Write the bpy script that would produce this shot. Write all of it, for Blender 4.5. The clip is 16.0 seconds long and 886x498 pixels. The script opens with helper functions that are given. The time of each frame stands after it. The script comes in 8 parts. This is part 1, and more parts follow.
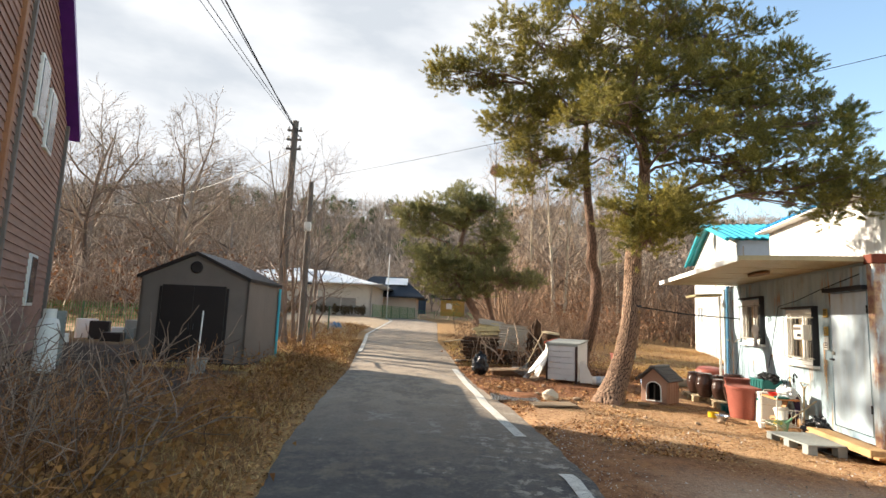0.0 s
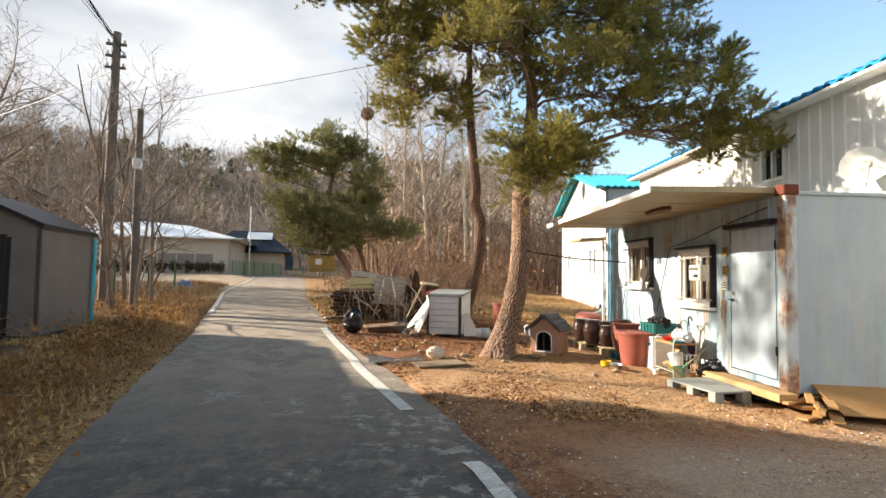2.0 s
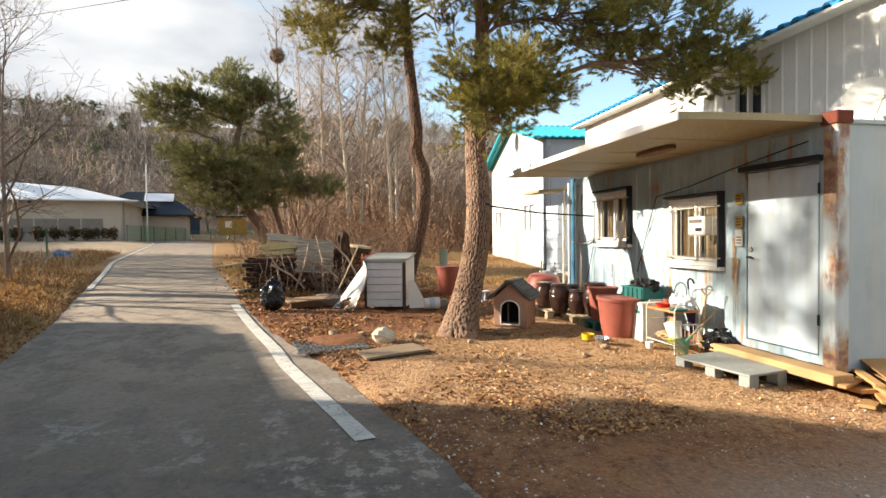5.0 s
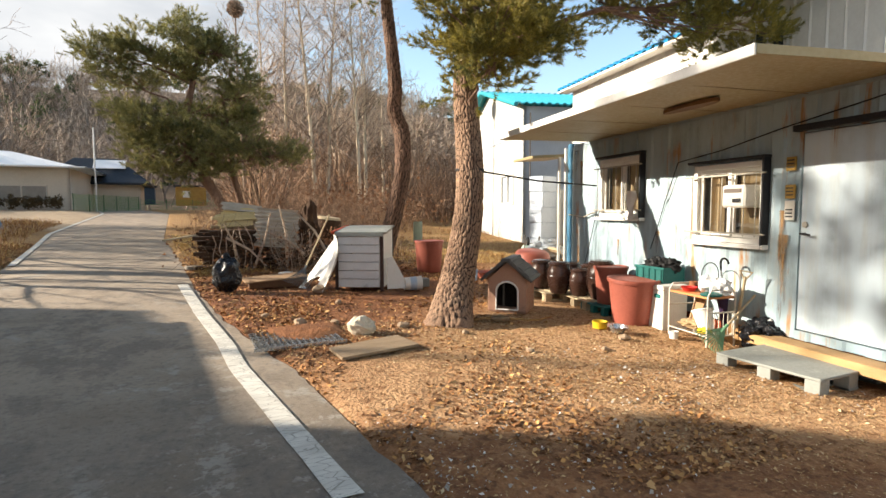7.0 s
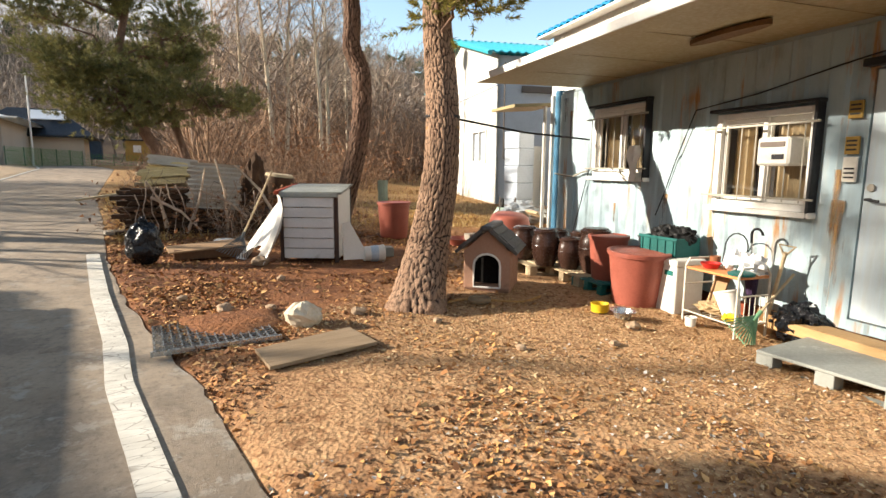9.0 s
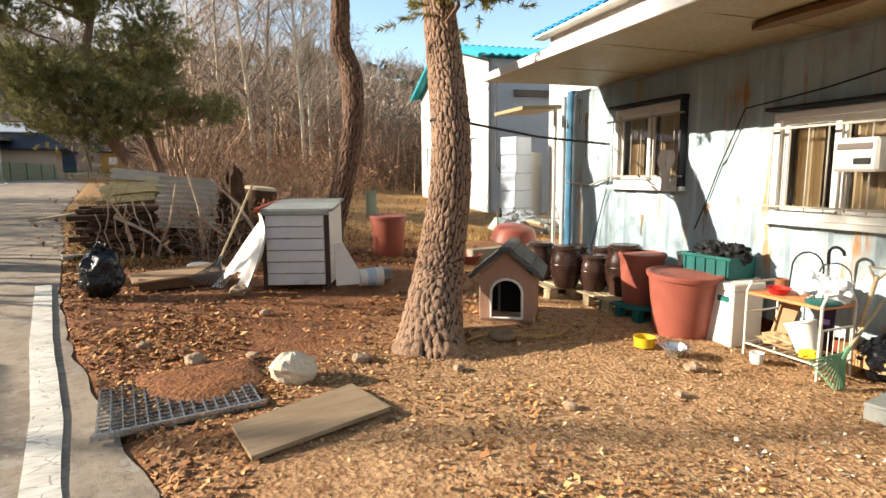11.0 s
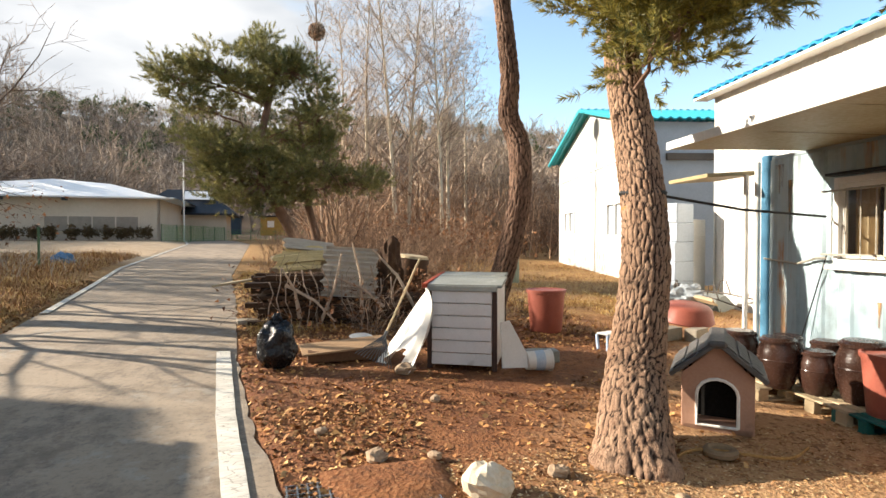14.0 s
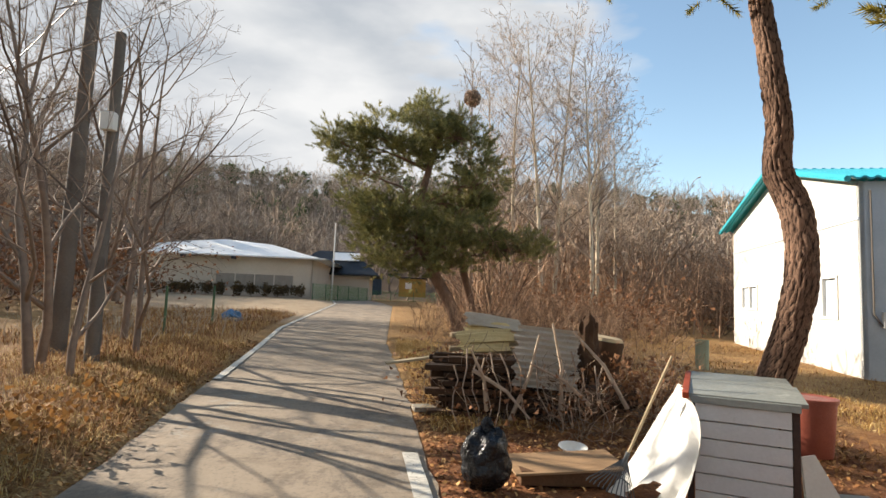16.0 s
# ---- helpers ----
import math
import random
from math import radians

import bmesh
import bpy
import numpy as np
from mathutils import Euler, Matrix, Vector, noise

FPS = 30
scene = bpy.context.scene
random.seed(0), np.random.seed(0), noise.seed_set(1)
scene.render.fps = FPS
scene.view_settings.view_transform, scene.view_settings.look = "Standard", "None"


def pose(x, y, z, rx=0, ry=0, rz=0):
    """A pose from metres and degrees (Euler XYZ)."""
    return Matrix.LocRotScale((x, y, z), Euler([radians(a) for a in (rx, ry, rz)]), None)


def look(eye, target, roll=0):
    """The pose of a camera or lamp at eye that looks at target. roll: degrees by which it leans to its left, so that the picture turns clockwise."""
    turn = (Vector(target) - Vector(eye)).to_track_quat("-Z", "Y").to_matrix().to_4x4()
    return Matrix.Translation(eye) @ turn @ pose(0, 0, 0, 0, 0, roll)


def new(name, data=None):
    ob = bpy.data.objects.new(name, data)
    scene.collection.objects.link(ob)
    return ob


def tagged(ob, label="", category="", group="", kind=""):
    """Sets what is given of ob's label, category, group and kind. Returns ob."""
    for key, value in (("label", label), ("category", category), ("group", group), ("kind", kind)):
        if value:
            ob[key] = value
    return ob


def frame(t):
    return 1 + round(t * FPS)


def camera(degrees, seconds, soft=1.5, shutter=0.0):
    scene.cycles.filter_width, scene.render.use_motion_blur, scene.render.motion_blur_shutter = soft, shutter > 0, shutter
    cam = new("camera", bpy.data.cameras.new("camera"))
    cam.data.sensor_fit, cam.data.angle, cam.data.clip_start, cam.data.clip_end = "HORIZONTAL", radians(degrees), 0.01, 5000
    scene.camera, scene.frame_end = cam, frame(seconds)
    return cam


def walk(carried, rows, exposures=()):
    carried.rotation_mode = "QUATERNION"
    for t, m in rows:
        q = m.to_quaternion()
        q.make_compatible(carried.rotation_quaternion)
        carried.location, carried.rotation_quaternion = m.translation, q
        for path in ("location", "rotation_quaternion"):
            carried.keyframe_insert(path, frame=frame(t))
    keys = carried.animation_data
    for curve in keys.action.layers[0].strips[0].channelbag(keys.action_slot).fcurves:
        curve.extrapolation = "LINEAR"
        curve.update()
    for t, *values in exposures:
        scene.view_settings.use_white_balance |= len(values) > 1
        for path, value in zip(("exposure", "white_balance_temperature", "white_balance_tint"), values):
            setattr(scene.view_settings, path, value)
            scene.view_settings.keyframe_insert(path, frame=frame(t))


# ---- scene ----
cam = camera(78.0, 16.0)
PATH = [
    (0, (0.032, -0.13, 1.626), (0.028, 1.854, 1.878), 2.5),
    (0.5, (0.055, 0.374, 1.565), (0.216, 2.355, 1.785), 2.1),
    (1, (0.099, 0.774, 1.583), (0.341, 2.749, 1.789), 2.3),
    (1.5, (0.086, 1.232, 1.552), (0.457, 3.19, 1.716), 1.2),
    (2, (0.129, 1.637, 1.524), (0.596, 3.579, 1.627), 0.9),
    (2.5, (0.151, 2.011, 1.518), (0.698, 3.934, 1.557), 0.7),
    (3, (0.152, 2.329, 1.532), (0.767, 4.232, 1.559), -0.3),
    (3.5, (0.202, 2.677, 1.551), (0.86, 4.565, 1.561), -0.8),
    (4, (0.203, 3.016, 1.554), (0.883, 4.897, 1.558), -0.5),
    (6.5, (0.384, 4.68, 1.543), (1.229, 6.488, 1.405), -0.8),
    (7, (0.469, 4.981, 1.518), (1.328, 6.782, 1.373), -0.1),
    (7.5, (0.615, 5.255, 1.48), (1.503, 7.039, 1.302), 0.9),
    (8, (0.811, 5.556, 1.446), (1.701, 7.328, 1.18), 1.5),
    (8.5, (0.943, 5.895, 1.46), (1.892, 7.632, 1.178), 0.6),
    (9, (1.058, 6.191, 1.48), (2.015, 7.922, 1.189), 0.5),
    (11.5, (1.285, 7.167, 1.533), (2.32, 8.858, 1.273), -0.7),
    (12, (1.295, 7.167, 1.537), (2.359, 8.841, 1.276), -0.8),
    (12.5, (1.271, 7.194, 1.546), (2.351, 8.856, 1.277), -0.7),
    (13, (1.207, 7.308, 1.544), (2.285, 8.974, 1.297), -0.1),
    (13.5, (1.171, 7.521, 1.596), (2.165, 9.242, 1.367), 0.6),
    (13.8, (1.073, 7.575, 1.582), (1.831, 9.423, 1.473), -0.4),
    (14, (0.996, 7.736, 1.671), (1.599, 9.643, 1.631), 0.0),
    (14.5, (0.86, 8.159, 1.687), (1.224, 10.125, 1.711), 0.3),
    (15, (0.697, 8.504, 1.755), (0.893, 10.491, 1.862), 0.2),
    (15.5, (0.507, 8.84, 1.792), (0.624, 10.831, 1.942), 2.9),
    (16, (0.294, 9.182, 1.837), (0.437, 11.168, 2.021), 2.3),
]
walk(cam, [(t, look(eye, target, roll)) for t, eye, target, roll in PATH], [(0.0, 1.64), (2.0, 1.54), (4.0, 1.47), (7.0, 1.40), (13.0, 1.36), (14.0, 1.50), (14.6, 1.10), (16.0, 1.24)])

# ---- world and sun ----
SUN_EL, SUN_AZ = radians(21.5), radians(-62.3)          # height, and angle from +y towards +x
world = bpy.data.worlds.new("sky")
scene.world = world
world.use_nodes = True
wn, wl = world.node_tree.nodes, world.node_tree.links
wn.clear()
sky = wn.new("ShaderNodeTexSky")
sky.sky_type, sky.sun_disc = "NISHITA", False
sky.sun_elevation, sky.sun_rotation = SUN_EL, SUN_AZ
sky.air_density, sky.dust_density, sky.ozone_density = 1.0, 0.6, 1.5
wc = wn.new("ShaderNodeTexCoord")
wmap = wn.new("ShaderNodeMapping")
wmap.inputs["Scale"].default_value = (1.0, 1.0, 2.6)
wl.new(wc.outputs["Generated"], wmap.inputs["Vector"])
wno = wn.new("ShaderNodeTexNoise")
wno.inputs["Scale"].default_value, wno.inputs["Detail"].default_value, wno.inputs["Roughness"].default_value = 2.1, 7.0, 0.52
wl.new(wmap.outputs["Vector"], wno.inputs["Vector"])
wsep = wn.new("ShaderNodeSeparateXYZ")
wl.new(wc.outputs["Generated"], wsep.inputs["Vector"])
lean_x = wn.new("ShaderNodeMath")
lean_x.operation = "MULTIPLY_ADD"
lean_x.inputs[1].default_value, lean_x.inputs[2].default_value = -0.55, 0.19
wl.new(wsep.outputs["X"], lean_x.inputs[0])
wadd = wn.new("ShaderNodeMath")
wadd.operation = "ADD"
high = wn.new("ShaderNodeMath")                          # clear towards the zenith
high.operation = "SUBTRACT"
high.use_clamp = True
high.inputs[1].default_value = 0.48
wl.new(wsep.outputs["Z"], high.inputs[0])
thin_out = wn.new("ShaderNodeMath")
thin_out.operation = "MULTIPLY_ADD"
thin_out.inputs[1].default_value = -1.6
wl.new(high.outputs[0], thin_out.inputs[0])
wl.new(lean_x.outputs[0], thin_out.inputs[2])
wl.new(thin_out.outputs[0], wadd.inputs[0])
wl.new(wno.outputs["Fac"], wadd.inputs[1])
wramp = wn.new("ShaderNodeMapRange")
wramp.inputs["From Min"].default_value, wramp.inputs["From Max"].default_value = 0.5, 0.64
wl.new(wadd.outputs[0], wramp.inputs["Value"])
wno2 = wn.new("ShaderNodeTexNoise")
wno2.inputs["Scale"].default_value, wno2.inputs["Detail"].default_value = 3.2, 6.0
wl.new(wmap.outputs["Vector"], wno2.inputs["Vector"])
wcol = wn.new("ShaderNodeMapRange")
wcol.data_type = "FLOAT_VECTOR"
wcol.inputs[7].default_value, wcol.inputs[8].default_value = (0.35,) * 3, (0.66,) * 3
wcol.inputs[9].default_value, wcol.inputs[10].default_value = (2.8, 3.0, 3.25), (4.7, 4.7, 4.7)
wl.new(wno2.outputs["Fac"], wcol.inputs[6])
wmix = wn.new("ShaderNodeMix")
wmix.data_type = "RGBA"
wl.new(wramp.outputs[0], wmix.inputs["Factor"])
wgain = wn.new("ShaderNodeMix")
wgain.data_type, wgain.blend_type = "RGBA", "MULTIPLY"
wgain.inputs["Factor"].default_value, wgain.inputs["B"].default_value = 1.0, (1.55, 1.5, 1.35, 1.0)
wl.new(sky.outputs[0], wgain.inputs["A"])
wl.new(wgain.outputs["Result"], wmix.inputs["A"])
wl.new(wcol.outputs[1], wmix.inputs["B"])
wbg = wn.new("ShaderNodeBackground")
wbg.inputs["Strength"].default_value = 0.084
wl.new(wmix.outputs["Result"], wbg.inputs["Color"])
wout = wn.new("ShaderNodeOutputWorld")
wl.new(wbg.outputs[0], wout.inputs["Surface"])

sun = new("sun", bpy.data.lights.new("sun", "SUN"))
sun.data.energy, sun.data.angle, sun.data.color = 5.0, radians(0.55), (1.0, 0.89, 0.75)
sun.matrix_world = look((-50, 26, 26), (-50 + 0.885, 26 - 0.465, 26 - math.tan(SUN_EL)))


# ---- materials ----
def srgb(h):
    """A linear colour from a hex string."""
    v = [int(h[i:i + 2], 16) / 255 for i in (0, 2, 4)]
    return tuple(c / 12.92 if c <= 0.04045 else ((c + 0.055) / 1.055) ** 2.4 for c in v) + (1.0,)


class Nodes:
    """A small builder of node materials."""

    def __init__(self, name):
        self.m = bpy.data.materials.new(name)
        self.m.use_nodes = True
        self.t = self.m.node_tree
        self.bsdf = self.t.nodes["Principled BSDF"]
        self.bsdf.inputs["Specular IOR Level"].default_value = 0.3

    def add(self, kind, **sets):
        n = self.t.nodes.new(kind)
        for k, v in sets.items():
            n.inputs[k.replace("_", " ")].default_value = v
        return n

    def link(self, a, b):
        self.t.links.new(a, b)

    def coords(self, world_space=False, scale=(1, 1, 1)):
        if world_space:
            src = self.add("ShaderNodeNewGeometry").outputs["Position"]
        else:
            src = self.add("ShaderNodeTexCoord").outputs["Object"]
        mp = self.add("ShaderNodeMapping", Scale=scale)
        self.link(src, mp.inputs["Vector"])
        return mp.outputs["Vector"]

    def noise(self, vec, scale, detail=5.0, rough=0.6):
        n = self.add("ShaderNodeTexNoise", Scale=scale, Detail=detail, Roughness=rough)
        self.link(vec, n.inputs["Vector"])
        return n.outputs["Fac"]

    def cells(self, vec, scale, feature="F1"):
        n = self.add("ShaderNodeTexVoronoi", Scale=scale)
        n.feature = feature
        self.link(vec, n.inputs["Vector"])
        return n

    def span(self, fac, lo, hi, a=0.0, b=1.0):
        n = self.add("ShaderNodeMapRange")
        n.inputs["From Min"].default_value, n.inputs["From Max"].default_value = lo, hi
        n.inputs["To Min"].default_value, n.inputs["To Max"].default_value = a, b
        self.link(fac, n.inputs["Value"])
        return n.outputs[0]

    def op(self, kind, a, b):
        n = self.t.nodes.new("ShaderNodeMath")
        n.operation = kind
        for i, v in enumerate((a, b)):
            if isinstance(v, (int, float)):
                n.inputs[i].default_value = v
            else:
                self.link(v, n.inputs[i])
        return n.outputs[0]

    def mix(self, fac, a, b):
        n = self.t.nodes.new("ShaderNodeMix")
        n.data_type = "RGBA"
        for key, v in (("Factor", fac), ("A", a), ("B", b)):
            if isinstance(v, (int, float, tuple)):
                n.inputs[key].default_value = v
            else:
                self.link(v, n.inputs[key])
        return n.outputs["Result"]

    def done(self, colour, rough=0.8, metal=0.0, bump=None, strength=0.3, distance=0.02):
        b = self.bsdf
        for key, v in (("Base Color", colour), ("Roughness", rough), ("Metallic", metal)):
            if isinstance(v, (int, float, tuple)):
                b.inputs[key].default_value = v
            else:
                self.link(v, b.inputs[key])
        if bump is not None:
            n = self.add("ShaderNodeBump", Strength=strength, Distance=distance)
            self.link(bump, n.inputs["Height"])
            self.link(n.outputs[0], b.inputs["Normal"])
        return self.m


def worn(name, c1, c2, c3=None, scale=3.0, fine=40.0, rough=0.7, metal=0.0, bump=0.2, distance=0.01, stain=0.62, stretch=(1, 1, 1), vary=0.0, world_space=False):
    """A plain surface with two scales of variation, and stains of c3."""
    n = Nodes(name)
    v = n.coords(world_space, stretch)
    big, small = n.noise(v, scale), n.noise(v, fine, 4.0)
    col = n.mix(n.span(n.op("ADD", big, n.op("MULTIPLY", small, 0.5)), 0.55, 0.95), srgb(c1), srgb(c2))
    if c3:
        col = n.mix(n.span(n.noise(v, scale * 1.7, 7.0, 0.7), stain, stain + 0.12), col, srgb(c3))
    if vary:
        r = n.add("ShaderNodeObjectInfo").outputs["Random"]
        h = n.add("ShaderNodeHueSaturation")
        n.link(n.span(r, 0, 1, 1 - vary, 1 + vary), h.inputs["Value"])
        n.link(col, h.inputs["Color"])
        col = h.outputs[0]
    return n.done(col, n.span(small, 0.3, 0.7, max(rough - 0.12, 0.02), min(rough + 0.12, 1)), metal, small, bump, distance)


def ground_material():
    n = Nodes("ground_earth")
    v = n.coords(True)
    big, mid, fine = n.noise(v, 0.35, 4.0), n.noise(v, 2.2, 6.0, 0.65), n.noise(v, 26.0, 5.0, 0.7)
    chips = n.cells(n.coords(True, (1, 1, 0.2)), 34.0)
    front = n.mix(n.span(mid, 0.35, 0.66), srgb("956e4a"), srgb("c19a70"))
    front = n.mix(n.span(big, 0.42, 0.62), front, srgb("ad865f"))
    front = n.mix(n.op("MULTIPLY", n.span(fine, 0.48, 0.66), 0.8), front, srgb("c9a477"))
    front = n.mix(n.op("MULTIPLY", n.span(n.noise(v, 11.0, 6.0, 0.7), 0.47, 0.40), 0.7), front, srgb("6f4829"))
    front = n.mix(n.op("MULTIPLY", n.span(chips.outputs["Distance"], 0.22, 0.1), n.span(mid, 0.42, 0.6)), front, srgb("d2b588"))
    damp_and_shade = n.mix(n.span(mid, 0.35, 0.68), srgb("653b21"), srgb("8d5c36"))
    damp_and_shade = n.mix(n.op("MULTIPLY", n.span(fine, 0.5, 0.7), 0.6), damp_and_shade, srgb("a87c54"))
    damp_and_shade = n.mix(n.op("MULTIPLY", n.span(n.noise(v, 11.0, 6.0, 0.7), 0.47, 0.40), 0.6), damp_and_shade, srgb("4a2c1a"))
    depth = n.add("ShaderNodeSeparateXYZ")
    n.link(v, depth.inputs[0])
    back = n.op("ADD", n.op("SUBTRACT", depth.outputs["Y"], n.op("MULTIPLY", depth.outputs["X"], 0.9)), n.op("MULTIPLY", mid, 3.4))
    # the house shadow is put into the colour too: darker soil inside its edge
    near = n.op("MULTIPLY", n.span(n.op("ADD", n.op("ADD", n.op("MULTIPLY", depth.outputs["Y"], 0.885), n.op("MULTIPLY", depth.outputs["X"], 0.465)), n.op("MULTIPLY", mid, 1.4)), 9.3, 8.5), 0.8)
    soil = n.mix(n.op("MAXIMUM", n.span(back, 9.0, 10.9), near), front, damp_and_shade)
    pad = n.op("MULTIPLY", n.span(n.op("ADD", depth.outputs["Y"], mid), 7.1, 6.2), n.span(n.op("ADD", depth.outputs["X"], mid), 2.6, 3.6))
    soil = n.mix(n.op("MULTIPLY", pad, 0.8), soil, n.mix(n.span(fine, 0.4, 0.62), srgb("9a8570"), srgb("b09a83")))
    straw = n.mix(n.span(mid, 0.3, 0.7), srgb("6e4a2b"), srgb("a27b4c"))
    straw = n.mix(n.op("MULTIPLY", n.span(fine, 0.45, 0.7), 0.8), straw, srgb("c4a468"))
    sand = n.mix(n.span(mid, 0.3, 0.7), srgb("a98e6e"), srgb("c2ab8c"))
    sep = n.add("ShaderNodeSeparateXYZ")
    n.link(v, sep.inputs[0])
    wob = n.op("MULTIPLY", n.op("SUBTRACT", mid, 0.5), 2.2)
    left = n.span(n.op("ADD", sep.outputs["X"], wob), -0.9, -1.5)
    far = n.span(n.op("ADD", sep.outputs["Y"], n.op("MULTIPLY", wob, 3.0)), 15.0, 19.0)
    col = n.mix(n.op("MAXIMUM", left, far), soil, straw)
    tilled = n.op("MULTIPLY", n.span(n.op("ADD", sep.outputs["X"], n.op("MULTIPLY", wob, 0.5)), -3.7, -4.5), n.span(sep.outputs["Y"], 18.0, 15.5))
    col = n.mix(tilled, col, n.mix(n.span(mid, 0.35, 0.65), srgb("3d3027"), srgb("544438")))
    lot = n.op("MULTIPLY", n.span(n.op("ADD", n.op("ADD", sep.outputs["Y"], n.op("MULTIPLY", sep.outputs["X"], 0.9)), wob), 24.0, 25.5), n.span(n.op("ADD", sep.outputs["X"], n.op("MULTIPLY", wob, 0.4)), -2.0, -3.2))
    lot = n.op("MULTIPLY", lot, n.op("MULTIPLY", n.span(sep.outputs["Y"], 29.0, 31.5), n.span(sep.outputs["Y"], 70.0, 66.0)))
    col = n.mix(lot, col, sand)
    wood = n.mix(n.span(n.noise(v, 0.05), 0.4, 0.6), srgb("5c4d3f"), srgb("6f5d4a"))
    col = n.mix(n.span(sep.outputs["Y"], 70.0, 95.0), col, wood)
    return n.done(col, 0.95, 0.0, n.op("ADD", fine, n.op("MULTIPLY", chips.outputs["Distance"], 0.5)), 0.7, 0.03)


def asphalt_material():
    n = Nodes("old_asphalt")
    v = n.coords(True)
    big, mid, fine = n.noise(v, 0.5, 4.0), n.noise(v, 3.4, 9.0, 0.80), n.noise(v, 90.0, 4.0, 0.75)
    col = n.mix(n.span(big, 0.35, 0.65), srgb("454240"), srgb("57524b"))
    col = n.mix(n.op("MULTIPLY", n.span(mid, 0.52, 0.66), 0.28), col, srgb("857f76"))
    col = n.mix(n.op("MULTIPLY", n.span(mid, 0.46, 0.36), 0.6), col, srgb("3f3d3b"))
    col = n.mix(n.op("MULTIPLY", n.span(fine, 0.5, 0.62), 0.5), col, srgb("454346"))
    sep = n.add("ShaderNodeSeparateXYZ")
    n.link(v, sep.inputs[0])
    # paler past the shaded stretch: dust, plus sunlight put into the colour
    dust_and_sun = n.span(n.op("ADD", sep.outputs["Y"], n.op("MULTIPLY", mid, 4.0)), 7.5, 12.5, 0.03, 0.70)
    col = n.mix(dust_and_sun, col, srgb("b3a088"))
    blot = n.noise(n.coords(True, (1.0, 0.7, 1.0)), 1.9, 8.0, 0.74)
    col = n.mix(n.op("MULTIPLY", n.op("MULTIPLY", n.span(blot, 0.51, 0.42), dust_and_sun), 0.7), col, srgb("5d554d"))
    col = n.mix(n.op("MULTIPLY", n.span(n.noise(v, 1.7, 7.0, 0.7), 0.5, 0.62), 0.55), col, srgb("7b6c5a"))
    worn_off = n.noise(n.coords(True, (1, 1, 1)), 5.0, 6.0, 0.72)
    col = n.mix(n.op("MULTIPLY", n.op("MULTIPLY", n.span(worn_off, 0.535, 0.58), n.span(n.op("ADD", n.noise(v, 0.8, 3.0), n.span(sep.outputs["X"], -0.4, 1.2, -0.1, 0.04)), 0.44, 0.56)), 0.7), col, srgb("a39b8d"))
    pit = n.noise(v, 22.0, 8.0, 0.8)
    col = n.mix(n.op("MULTIPLY", n.span(pit, 0.47, 0.40), 0.3), col, srgb("383634"))
    col = n.mix(n.op("MULTIPLY", n.span(pit, 0.55, 0.64), 0.22), col, srgb("b0a595"))
    return n.done(col, 0.88, 0.0, n.op("ADD", n.op("ADD", fine, mid), pit), 0.5, 0.014)


def bark_material(name, c1, c2, c3, scale, stretch=(1, 1, 0.45)):
    n = Nodes(name)
    v = n.coords(True, stretch)
    wv = n.add("ShaderNodeVectorMath")
    wv.operation = "ADD"
    nz = n.add("ShaderNodeTexNoise", Scale=scale * 0.6, Detail=3.0)
    n.link(v, nz.inputs["Vector"])
    sc = n.add("ShaderNodeVectorMath")
    sc.operation = "SCALE"
    sc.inputs["Scale"].default_value = 0.16
    n.link(nz.outputs["Color"], sc.inputs[0])
    n.link(v, wv.inputs[0])
    n.link(sc.outputs[0], wv.inputs[1])
    c = n.cells(wv.outputs[0], scale)
    e = n.cells(wv.outputs[0], scale, "DISTANCE_TO_EDGE")
    col = n.mix(n.span(n.noise(v, scale * 0.35, 3.0), 0.35, 0.65), srgb(c1), srgb(c2))
    col = n.mix(n.op("MULTIPLY", n.noise(c.outputs["Color"], 1.0, 0.0), 0.5), col, srgb(c2))
    col = n.mix(n.span(n.noise(v, scale * 4), 0.42, 0.66), col, srgb(c1))
    # crevices are darkened in the colour itself, wherever pointiness finds hollows in the mesh
    crevice = n.add("ShaderNodeNewGeometry").outputs["Pointiness"]
    col = n.mix(n.span(crevice, 0.507, 0.470), col, srgb(c3))
    return n.done(col, 0.92, 0.0, n.op("ADD", n.op("MULTIPLY", n.span(e.outputs["Distance"], 0.0, 0.16), 0.35), n.op("MULTIPLY", n.noise(v, scale * 5), 0.6)), 0.8, 0.014)


def leaf_material(name, c1, c2, rough=0.6, through_light=0.25):
    n = Nodes(name)
    r = n.add("ShaderNodeNewGeometry").outputs["Random Per Island"]
    big = n.noise(n.coords(True), 1.6, 2.0)
    col = n.mix(n.span(n.op("ADD", n.op("MULTIPLY", r, 0.6), big), 0.4, 1.1), srgb(c1), srgb(c2))
    m = n.done(col, rough)
    if through_light:
        tr = n.add("ShaderNodeBsdfTranslucent")
        n.link(col, tr.inputs["Color"])
        mx = n.add("ShaderNodeMixShader", Fac=through_light)
        n.link(n.bsdf.outputs[0], mx.inputs[1])
        n.link(tr.outputs[0], mx.inputs[2])
        n.link(mx.outputs[0], n.t.nodes["Material Output"].inputs["Surface"])
    return m


